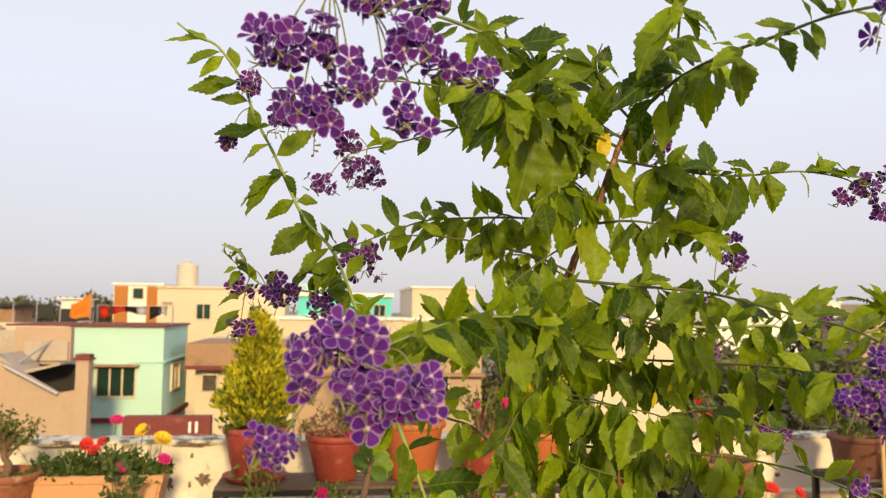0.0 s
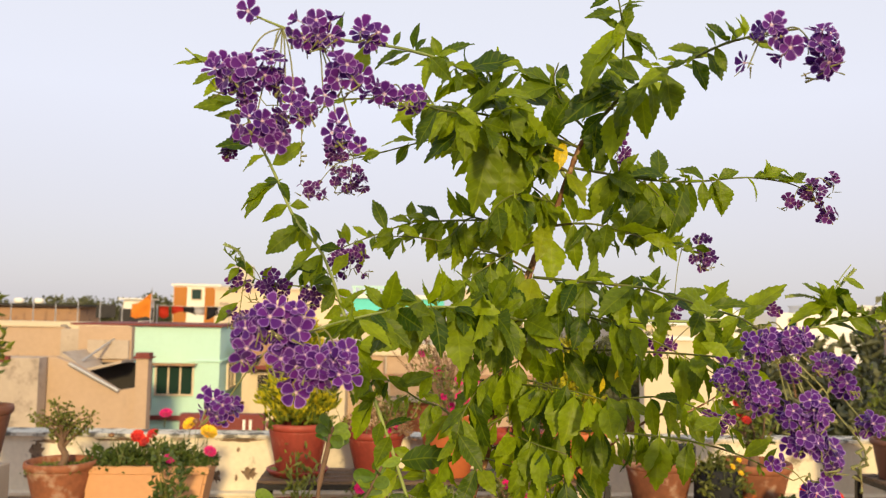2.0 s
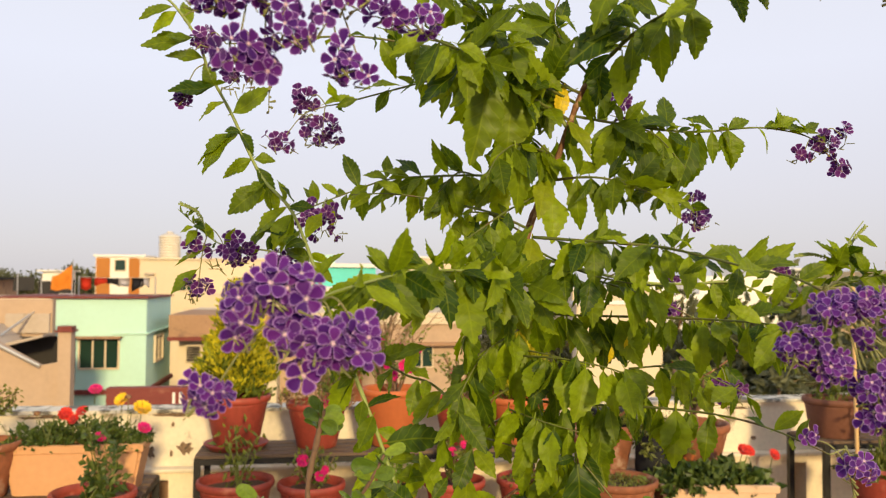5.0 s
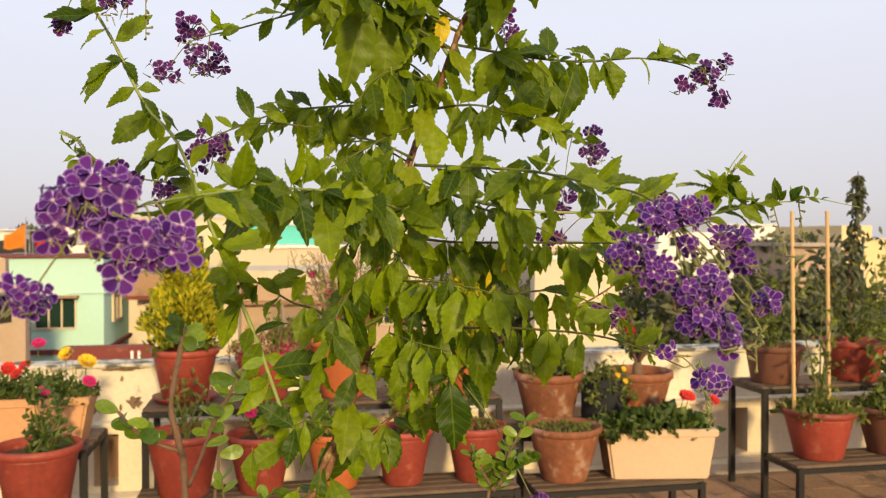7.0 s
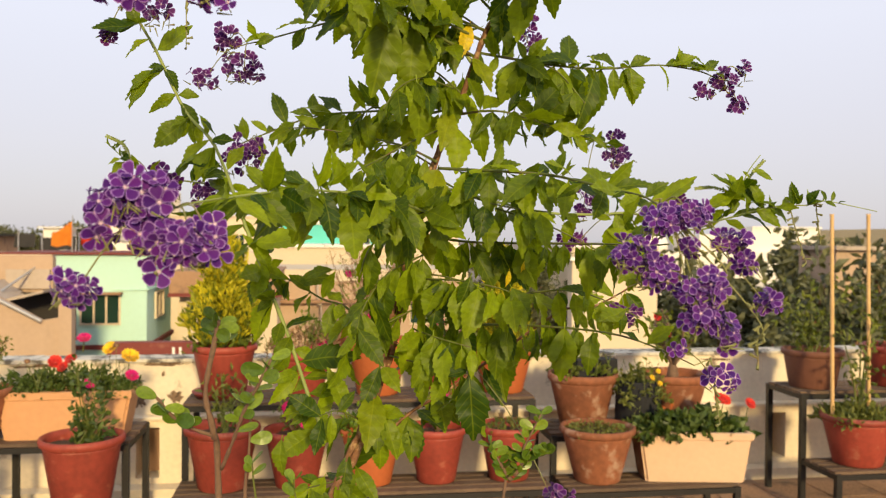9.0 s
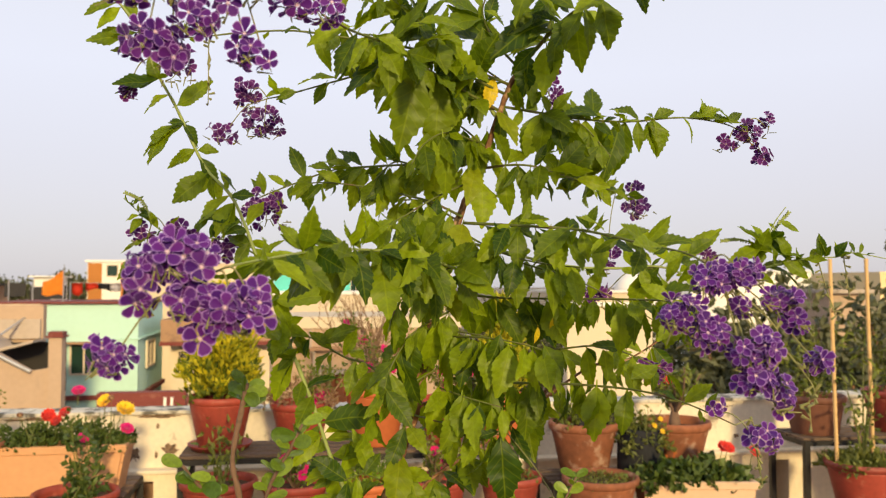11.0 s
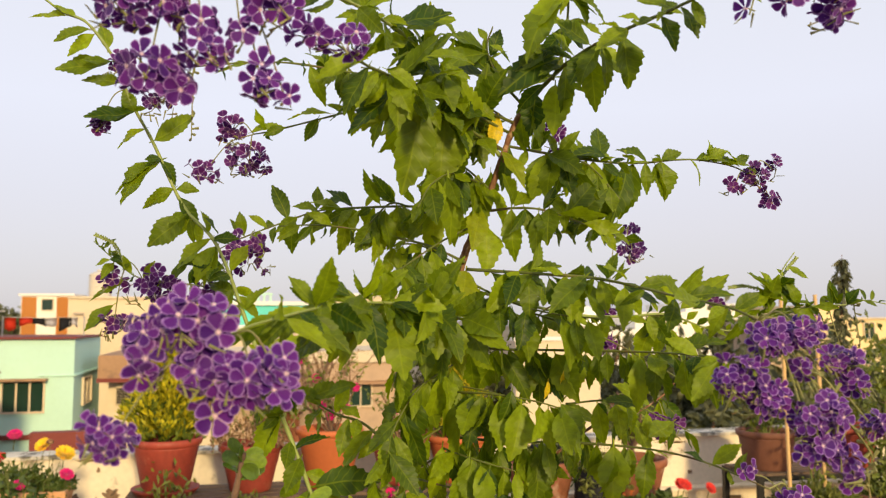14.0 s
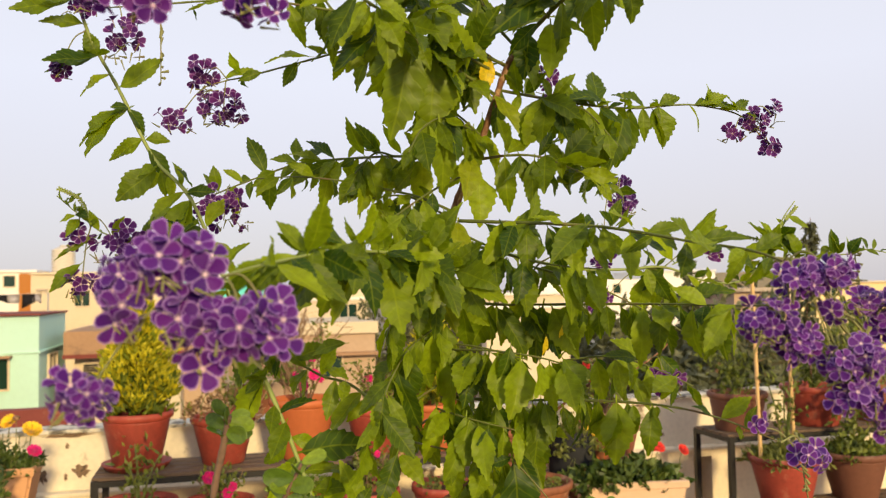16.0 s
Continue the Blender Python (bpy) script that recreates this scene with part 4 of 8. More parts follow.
def facing(at, way, scale=1.0, spin=0.0):
    """A pose whose z axis looks along way."""
    return Matrix.Translation(at) @ Vector(way).to_track_quat("Z", "Y").to_matrix().to_4x4() @ Matrix.Rotation(spin, 4, "Z") @ Matrix.Scale(scale, 4)


F_RED = make_floret("red_flower", 6, 0.028, 0.35, M_PETAL_RED, 0.12, 1.1)
F_PINK = make_floret("pink_flower", 6, 0.026, 0.30, M_PETAL_PINK, 0.12, 1.1)
F_YELLOW = make_floret("yellow_flower", 8, 0.030, 0.45, M_PETAL_YELLOW, 0.10, 1.15)


def bloom(plant, mesh, at, scale=1.0, layers=2, way=(0.1, -0.8, 0.6), stalk=0.06):
    """A flower head of one or more whorls on a stalk, part of its plant."""
    b = bmesh.new()
    q = Vector(at)
    tube(b, smooth_line([q - Vector((0.01, -0.02, stalk)), q - Vector((0.005, -0.012, stalk * 0.4)), q], 3), 0.0022, 0.0016, 5)
    stem = part("flower_stalk", b, M_TWIG, plant)
    for k in range(layers):
        fl = new("flower", mesh)
        fl.parent = stem
        fl.matrix_basis = facing(q + Vector(way) * 0.006 * k, Vector(way) + Vector((0.2 * math.sin(k * 3 + q.x * 50), 0, 0.15 * k)), scale * (1 - 0.22 * k), k * 0.6 + q.x * 31)
    return stem


# peach planter with dianthus
PX, PY, PZ = -1.07, 3.80, 0.48
trough((PX, PY, PZ), 0.56, 0.22, 0.205, M_PLANTER, M_PLANTER, "peach clay planter with red, pink and yellow flowers")
dianthus = bedding((PX, PY, PZ + 0.17), 0.56, 0.22, 0.14, 1500, 3, "mound of dark bedding leaves with red, pink and yellow blooms", M_FERN, 0.030)
for mesh, bx, by, bz, s in ((F_RED, -0.10, -0.08, 0.155, 1.3), (F_RED, -0.03, -0.09, 0.165, 1.2), (F_RED, -0.06, -0.10, 0.135, 1.1), (F_PINK, 0.01, -0.05, 0.25, 1.4), (F_PINK, 0.22, -0.11, 0.095, 1.4), (F_PINK, 0.05, -0.12, 0.065, 1.2), (F_YELLOW, 0.215, -0.05, 0.175, 1.6), (F_YELLOW, 0.13, -0.02, 0.21, 1.3)):
    bloom(dianthus, mesh, (bx + (0.045 if mesh is F_YELLOW else 0.062), by, bz + (-0.006 if mesh is F_YELLOW else 0.004)), s * 0.86, 3, (0.5 * math.sin(bx * 40), -0.75, 0.75 + 0.3 * math.cos(bx * 33)))
for bx, bz in ((-0.16, 0.15), (0.205, 0.215)):
    b = bmesh.new()
    lathe(b, [(0.002, 0), (0.012, 0.004), (0.014, 0.014), (0.008, 0.02), (0.001, 0.021)], 10)
    d = part("seed_head", b, M_BARK, dianthus, "dry brown seed head", True)
    d.matrix_basis = pose(bx, -0.05, bz)
    b = bmesh.new()
    tube(b, [Vector((bx, -0.05, 0.02)), Vector((bx, -0.05, bz))], 0.0015, 0.0012, 5)
    part("flower_stalk", b, M_TWIG, dianthus)

# small cream trough, mostly hidden
trough((-1.62, 3.45, LOW + 0.01), 0.40, 0.2, 0.20, M_PLANTER_PALE, M_PLANTER, "small cream planter on the low tier")
bedding((-1.62, 3.45, LOW + 0.16), 0.36, 0.18, 0.16, 420, 8, "leafy seedlings in a small cream planter", M_BUSH, 0.032)

# red pot with a scrambling vine
flowerpot((-0.930, 3.47, LOW + 0.01), 0.164, 0.315, M_POT_RED, "red painted clay pot with pale scuffs and a creeper", seed=1, lip=2.2)
vine = thing("creeper", (-0.930, 3.47, LOW + 0.27), "leafy green creeper climbing from a red pot", "plant", "potted plants")
rnd = random.Random(12)
vine_pts = []
for k in range(9):
    a = rnd.uniform(0, 6.28)
    e = Vector((rnd.uniform(-0.10, 0.11), rnd.uniform(-0.06, 0.08), rnd.uniform(0.08, 0.38)))
    ln = smooth_line([(0.05 * math.cos(a), 0.05 * math.sin(a), 0), (e.x * 0.6 + 0.03 * math.sin(k), e.y * 0.5, e.z * 0.5), e], 6)
    bm = bmesh.new()
    tube(bm, ln, 0.003, 0.0014, 5)
    part("stem", bm, M_TWIG, vine)
    vine_pts += ln[2:]
bm = bmesh.new()
sprays(bm, vine_pts, rnd, 2, 0.042, 0.044, 0.024)
part("foliage", bm, M_FERN, vine)

# bonsai in a brown pot
flowerpot((-1.43, 3.72, 0.48), 0.150, 0.225, M_POT_CLAY, "brown clay pot with a small gnarled tree", seed=2)
bonsai = thing("bonsai", (-1.43, 3.72, 0.672), "gnarled small tree with sparse dull leaves", "plant", "potted plants")
rnd = random.Random(3)
bm = bmesh.new()
tube(bm, smooth_line([(0, 0, 0), (0.018, 0, 0.05), (-0.005, 0.0, 0.10), (0.012, 0, 0.14)], 5), 0.018, 0.010, 9, 0.12)
bt = []
for k in range(15):
    a = k * 2.4
    h0 = rnd.uniform(0.07, 0.14)
    e = Vector((math.cos(a) * rnd.uniform(0.05, 0.14), math.sin(a) * 0.09, rnd.uniform(0.12, 0.29)))
    ln = smooth_line([(0.008, 0, h0), (e.x * 0.5 + rnd.uniform(-0.02, 0.02), e.y * 0.5, h0 + (e.z - h0) * 0.6), e], 5)
    lb = bmesh.new()
    tube(lb, ln, 0.006, 0.002, 6, 0.15)
    part("limb", lb, M_JADE_BARK, bonsai, "", True)
    bt += ln[3:]
part("trunk", bm, M_JADE_BARK, bonsai, "", True)
bm = bmesh.new()
sprays(bm, bt, rnd, 5, 0.022, 0.022, 0.013)
part("foliage", bm, M_GRASS, bonsai)
bedding((-1.43, 3.72, 0.665), 0.24, 0.24, 0.03, 500, 44, "moss and short grass in a clay pot", M_GRASS, 0.014, "moss")

# dark red pot with a tall seedling, at the end of the row
flowerpot((-1.86, 3.86, 0.65), 0.150, 0.27, M_POT_BROWN, "dull red clay pot with a tall seedling on a pedestal", seed=5, rim=0.032)
box_part("pedestal_block", (-0.11, 0.11, -0.11, 0.11, 0.0, 0.165), M_GREYWALL, thing("brick_pedestal", (-1.86, 3.86, 0.485), "grey rendered block carrying a pot", "block"), bevel=0.006)
seedling = thing("seedling", (-1.86, 3.86, 0.88), "tall leafy seedling in a dull red pot", "plant", "potted plants")
rnd = random.Random(15)
sp = []
for e in ((0.06, -0.02, 0.62), (-0.05, 0, 0.5), (0.10, 0, 0.36), (-0.1, 0, 0.4), (0.02, 0, 0.44)):
    ln = smooth_line([(0, 0, 0), (e[0] * 0.4, e[1], e[2] * 0.5), e], 8)
    bm = bmesh.new()
    tube(bm, ln, 0.005, 0.002, 6)
    part("stem", bm, M_TWIG, seedling)
    sp += ln[3:]
bm = bmesh.new()
sprays(bm, sp, rnd, 5, 0.045, 0.055, 0.028)
part("foliage", bm, M_BUSH, seedling)

# golden conifer in a red pot
flowerpot((-0.446, 4.10, HIGH + 0.01), 0.159, 0.252, M_POT_RED, "red clay pot and saucer under a golden conifer", seed=6, saucer=True)


def conifer(place, height, spread, seed, label, dense=1.0):
    thuja = thing("conifer", place, label, "plant", "potted plants")
    rnd = random.Random(seed)
    b = bmesh.new()
    tube(b, [Vector((0, 0, 0)), Vector((0, 0, height * 0.5)), Vector((0.01, 0, height * 0.87))], 0.012, 0.003, 7)
    part("trunk", b, M_BARK, thuja)
    for nm, m, lo, hi, n in (("lower_foliage", M_THUJA_LOW, 0.02, height * 0.33, 900), ("golden_foliage", M_THUJA, 0.05, height * 0.93, 5200)):
        b = bmesh.new()
        for _ in range(int(n * dense)):
            z = lo + (hi - lo) * rnd.random() ** 1.25
            rad = spread * max(0.05, 1 - z / height) ** 0.6 * (0.82 + 0.3 * math.sin(z * 40 + 3 * math.sin(z * 17)))
            a = rnd.uniform(0, 6.283)
            r = rad * (0.55 + 0.5 * rnd.random() + 0.34 * math.sin(5 * a + 31 * z))
            at = Vector((math.cos(a) * r, math.sin(a) * r, z + 0.02 * math.sin(7 * a + 3)))
            tuft(b, at, Vector((math.cos(a) * 0.6, math.sin(a) * 0.6, 0.9)) + rand_way(rnd) * 0.6, rnd.uniform(0.024, 0.056), rnd.uniform(0.009, 0.018), rnd, 0.4)
        part(nm, b, m, thuja)


conifer((-0.446, 4.10, HIGH + 0.23), 0.57, 0.158, 18, "golden yellow dwarf conifer in a red pot")
conifer((0.93, 4.10, HIGH + 0.20), 0.54, 0.12, 19, "slender golden conifer in an orange pot", 0.45)

# a row of pots on the long stand
row = (
    (-0.07, 4.10, HIGH + 0.01, 0.150, 0.215, M_POT_RED, "red clay pot with a straggling pink-flowered plant"),
    (0.295, 4.10, HIGH + 0.01, 0.162, 0.275, M_POT_ORANGE, "bright orange clay pot with a woody plant"),
    (0.63, 4.10, HIGH + 0.01, 0.140, 0.22, M_POT_RED, "red clay pot half hidden by leaves"),
    (0.93, 4.10, HIGH + 0.01, 0.162, 0.225, M_POT_ORANGE, "orange-red clay pot on the high tier"),
    (-0.415, 3.76, LOW + 0.012, 0.168, 0.275, M_POT_RED, "red clay pot on the low tier"),
    (-0.09, 3.76, LOW + 0.012, 0.150, 0.255, M_POT_RED, "red clay pot on weathered slats"),
    (0.245, 3.76, LOW + 0.012, 0.145, 0.25, M_POT_ORANGE, "orange clay pot on weathered slats"),
    (0.545, 3.76, LOW + 0.012, 0.140, 0.25, M_POT_RED, "red clay pot with a trailing stem"),
    (0.885, 3.76, LOW + 0.012, 0.146, 0.25, M_POT_RED, "pinkish red clay pot with a soil top"),
)
for i, (x, y, z, r, h, m, text) in enumerate(row):
    flowerpot((x, y, z), r, h, m, text, seed=20 + i, lip=0.4)
bedding((-0.07, 4.10, HIGH + 0.20), 0.34, 0.30, 0.17, 520, 31, "straggling plant with pinkish flowers", M_DRY, 0.026)
bedding((0.885, 3.76, LOW + 0.235), 0.22, 0.22, 0.05, 120, 33, "thin grass in a red pot", M_GRASS, 0.03)
bedding((0.245, 3.76, LOW + 0.24), 0.26, 0.24, 0.13, 380, 34, "small shrub with yellow-green leaves", M_JADE, 0.03)
bougain = []
for i, (x, y, z, seed, hgt, sp) in enumerate(((0.31, 4.10, HIGH + 0.25, 61, 0.42, 0.26), (0.0, 4.12, HIGH + 0.2, 62, 0.22, 0.17), (0.545, 3.76, LOW + 0.25, 63, 0.22, 0.14), (-0.09, 3.76, LOW + 0.25, 64, 0.16, 0.13), (0.63, 4.1, HIGH + 0.21, 65, 0.28, 0.2))):
    p = thing("flowering_shrub", (x, y, z), "woody shrub with thin twigs and magenta blooms", "plant", "potted plants")
    rnd = random.Random(seed)
    tips = twigs(p, M_DRY, (0, 0, -0.02), rnd, 15, hgt, sp, 0.0055, 0.12)
    bm = bmesh.new()
    sprays(bm, tips, rnd, 3, 0.03, 0.030, 0.017)
    part("foliage", bm, M_BUSH, p)
    for q in rnd.sample(tips, 4 if i else 8):
        bloom(p, F_PINK, (q.x, q.y - 0.02, q.z), rnd.uniform(0.75, 1.15), 2, (rnd.uniform(-0.4, 0.4), -0.8, rnd.uniform(0, 0.6)), 0.03)

# middle stand
flowerpot((1.325, 4.02, 0.41), 0.178, 0.27, M_POT_CLAY, "aged terracotta pot with pale bloom on the high tier", seed=41, rim=0.034)
bedding((1.325, 4.02, 0.65), 0.26, 0.26, 0.14, 220, 42, "stubby green shoots in a terracotta pot", M_BUSH, 0.05)
for k, (dx, dy) in enumerate(((-0.03, -0.05), (0.06, -0.03))):
    box_part("small_box", (-0.045, 0.045, -0.045, 0.045, 0, 0.11), M_BAG, thing("nursery_bag", (1.325 + dx * 1.4 + 0.03, 4.02 + dy, 0.645), "small black nursery bag standing in a pot", "nursery bag"), bevel=0.008)
wide_pot = flowerpot((1.805, 4.02, 0.41), 0.182, 0.262, M_POT_CLAY, "wide terracotta pot with a flaking orange patch", seed=43, rim=0.034)
chips = random.Random(8)
for z0, off, size in ((0.135, -0.02, 0.045), (0.10, -0.34, 0.018), (0.185, 0.18, 0.014)):
    bm = bmesh.new()
    a0 = math.radians(-112) + off
    spot = []
    for k in range(18):
        th = 2 * math.pi * k / 18
        rr = size * chips.uniform(0.65, 1.15)
        z = z0 + rr * math.sin(th)
        rad = 0.178 * (0.63 + 0.27 * z / 0.22) + 0.0025
        a = a0 + rr * math.cos(th) / rad
        spot.append(bm.verts.new((rad * math.cos(a), rad * math.sin(a), z)))
    rad = 0.178 * (0.63 + 0.27 * z0 / 0.22) + 0.004
    hub = bm.verts.new((rad * math.cos(a0), rad * math.sin(a0), z0))
    for k in range(18):
        bm.faces.new((hub, spot[k], spot[(k + 1) % 18]))
    part("paint_patch", bm, M_POT_ORANGE, wide_pot, "flaking orange paint")
desert = thing("desert_rose", (1.805, 4.02, 0.63), "desert rose with bare limbs and a few coral blooms", "plant", "potted plants")
rnd = random.Random(47)
bm = bmesh.new()
lathe(bm, [(0.026, 0), (0.030, 0.03), (0.022, 0.07), (0.012, 0.10)], 12)
part("trunk", bm, M_JADE_BARK, desert, "", True)
tips = twigs(desert, M_JADE_BARK, (0, 0, 0.07), rnd, 12, 0.30, 0.2, 0.009, 0.15)
bm = bmesh.new()
sprays(bm, tips[::2], rnd, 7, 0.035, 0.05, 0.02)
part("foliage", bm, M_BUSH, desert)
for q in (tips[3], tips[9], tips[17]):
    bloom(desert, F_RED, (q.x, q.y - 0.03, q.z), 0.9, 2)
bag = thing("grow_bag", (1.585, 3.93, 0.41), "black grow bag with a yellow-flowered plant", "grow bag")
bm = bmesh.new()
lathe(bm, [(0.10, 0), (0.112, 0.02), (0.115, 0.15), (0.108, 0.24), (0.10, 0.245), (0.095, 0.22), (0.02, 0.215)], 20, 0.03, 5)
part("sack", bm, M_BAG, bag, "", True)
marigold = bedding((1.585, 3.92, 0.54), 0.24, 0.24, 0.22, 520, 48, "grey-green plant with small yellow blooms", M_GRASS, 0.036)
for bx, bz in ((0.02, 0.14), (0.06, 0.11), (0.05, 0.17)):
    bloom(marigold, F_YELLOW, (bx, -0.11, bz), 0.5, 2)
flowerpot((1.300, 3.71, LOW + 0.002), 0.178, 0.252, M_POT_CLAY, "weathered terracotta pot with a wavy rim and dry grass", seed=45, foot=0.60, lip=1.6)
bedding((1.300, 3.71, LOW + 0.219), 0.28, 0.28, 0.045, 420, 46, "dry moss and weeds in a terracotta pot", M_GRASS, 0.02, "weeds")
# front and back take the cream colour, both ends a darker brown one
trough((1.755, 3.71, LOW + 0.002), 0.530, 0.24, 0.232, M_PLANTER_PALE, M_POT_CLAY, "cream fronted planter with darker brown ends and geraniums", -9.0)
geranium = bedding((1.745, 3.71, LOW + 0.19), 0.53, 0.24, 0.13, 560, 49, "clump of dark scalloped leaves with red blooms", M_FERN, 0.056, broad=1.7)
for bx, by, bz in ((0.10, -0.12, 0.20), (0.135, -0.10, 0.19), (0.27, -0.08, 0.165)):
    bloom(geranium, F_RED, (bx, by, bz), 1.1, 3, stalk=0.09)

# right stand
flowerpot((2.60, 4.05, HIGH + 0.01), 0.158, 0.20, M_POT_BROWN, "dull brown bowl-shaped pot with leafy stems", seed=51, foot=0.74)
flowerpot((3.08, 4.05, HIGH + 0.01), 0.175, 0.215, M_POT_RED, "wide red clay bowl with leafy stems", seed=52, foot=0.74)
flowerpot((3.50, 4.06, HIGH + 0.01), 0.16, 0.21, M_POT_CLAY, "terracotta bowl on the high tier", seed=57, foot=0.74)
flowerpot((2.655, 3.745, LOW + 0.027), 0.180, 0.245, M_POT_RED, "red clay pot with grass and bamboo canes", seed=53, foot=0.64)
flowerpot((3.08, 3.76, LOW + 0.027), 0.172, 0.235, M_POT_BROWN, "brown clay pot with weeds beside a red one", seed=54)
flowerpot((3.48, 3.76, LOW + 0.027), 0.165, 0.235, M_POT_CLAY, "terracotta pot at the end of the low tier", seed=58)
bedding((2.66, 3.745, LOW + 0.235), 0.30, 0.30, 0.075, 620, 55, "tufted grass in a red pot", M_GRASS, 0.05, "grass_tuft")
bedding((3.08, 3.76, LOW + 0.225), 0.28, 0.26, 0.12, 420, 56, "weeds in a brown pot", M_BUSH, 0.04)
bedding((3.48, 3.76, LOW + 0.225), 0.28, 0.26, 0.18, 420, 59, "leafy weeds in a terracotta pot", M_BUSH, 0.045)
canes = ((2.555, 3.74, 1.485, 2.515), (2.80, 3.75, 1.488, 2.718))
for x, y, top, fx0 in canes:
    c = thing("bamboo_cane", (fx0, y, LOW + 0.22), "straight pale bamboo cane stuck in a pot", "cane", "bamboo canes")
    bm = bmesh.new()
    hgt = top - LOW - 0.22
    prof = []
    for k in range(7):
        prof += [(0.0105, hgt * k / 7), (0.0092, hgt * k / 7 + 0.012), (0.0092, hgt * (k + 1) / 7 - 0.012)]
    lathe(bm, prof + [(0.0105, hgt)], 10)
    o = part("shaft", bm, M_BAMBOO, c, "", True)
    o.matrix_basis = pose(0, 0, 0, 0, -1.0, 0)
b_cane = thing("bamboo_cane", (2.70, 3.76, LOW + 0.22), "short split cane leaning in a pot", "cane", "bamboo canes")
bm = bmesh.new()
tube(bm, [Vector((0, 0, 0)), Vector((-0.06, 0.02, 0.24))], 0.007, 0.006, 6)
part("shaft", bm, M_BAMBOO, b_cane)


def tall_bush(place, height, spread, seed, label, n=10, leaf=0.06, m=M_BUSH, dense=6):
    rnd = random.Random(seed)
    p = thing("potted_bush", place, label, "plant", "potted plants")
    tips = []
    for _ in range(n):
        a, w, h = rnd.uniform(0, 6.28), spread * rnd.uniform(0.2, 1), height * rnd.uniform(0.55, 1)
        ln = smooth_line([(0, 0, -0.02), (math.cos(a) * w * 0.35, math.sin(a) * w * 0.35, h * 0.5), (math.cos(a) * w, math.sin(a) * w, h)], 8)
        b = bmesh.new()
        tube(b, ln, 0.006, 0.002, 6)
        part("stem", b, M_TWIG, p)
        tips += ln[2:]
    b = bmesh.new()
    sprays(b, tips, rnd, dense, 0.085, leaf, leaf * 0.45, 0.2)
    part("foliage", b, m, p)
    return p


tall_bush((2.60, 4.05, HIGH + 0.17), 0.42, 0.26, 71, "leafy bush with drooping stems in a brown bowl", 5, 0.048, dense=3)
tall_bush((3.08, 4.05, HIGH + 0.18), 0.42, 0.24, 72, "low leafy growth in a red bowl", 5, 0.048, dense=3)
tall_bush((3.50, 4.06, HIGH + 0.17), 0.62, 0.22, 73, "leafy sapling in a terracotta bowl", 6, 0.06, dense=4)
tall_bush((2.66, 3.745, LOW + 0.23), 0.66, 0.11, 74, "thin climber on bamboo canes", 4, 0.045, dense=2)
tall_bush((3.08, 3.76, LOW + 0.22), 0.80, 0.12, 75, "slender climbing stems on a cane", 4, 0.055, dense=4)

tall_bush((-0.40, 3.72, LOW + 0.25), 0.34, 0.10, 76, "sparse leafy shoots in a red pot", 4, 0.042, dense=2)

spire = thing("spire_sapling", (3.10, 4.07, HIGH + 0.18), "slender spire-shaped sapling with drooping dark leaves", "plant", "potted plants")
rnd = random.Random(81)
bm = bmesh.new()
line = smooth_line([(0, 0, -0.02), (-0.03, 0, 0.35), (0.01, 0, 0.7), (0.02, 0, 0.97)], 9)
tube(bm, line, 0.006, 0.002, 6)
part("trunk", bm, M_BARK, spire)
bm = bmesh.new()
for k in range(300):
    u = rnd.random()
    q = line[int((0.28 + 0.72 * u) * (len(line) - 1))]
    w = 0.085 * (1.05 - u) ** 0.7 * (0.75 + 0.45 * math.sin(u * 31))
    tuft(bm, q + Vector((rnd.gauss(0, 1) * w * 0.6, rnd.gauss(0, 1) * w * 0.6, rnd.uniform(-0.02, 0.01))), Vector((rnd.gauss(0, 0.5), rnd.gauss(0, 0.5), -0.7)), rnd.uniform(0.045, 0.075), rnd.uniform(0.018, 0.030), rnd)
part("foliage", bm, M_TREE, spire)


# ---- the flowering shrub ----
BASE = Vector((-0.02, 0.73, 0.0))
POT_H = 0.36
flowerpot((BASE.x, BASE.y, 0), 0.21, POT_H, M_POT_RED, "large red clay pot holding the flowering shrub", seed=90)
shrub = thing("flowering_shrub", (BASE.x, BASE.y, POT_H - 0.06), "tall shrub with toothed green leaves and white-edged violet flowers", "shrub")
ROOT = Vector((BASE.x, BASE.y, POT_H - 0.06))


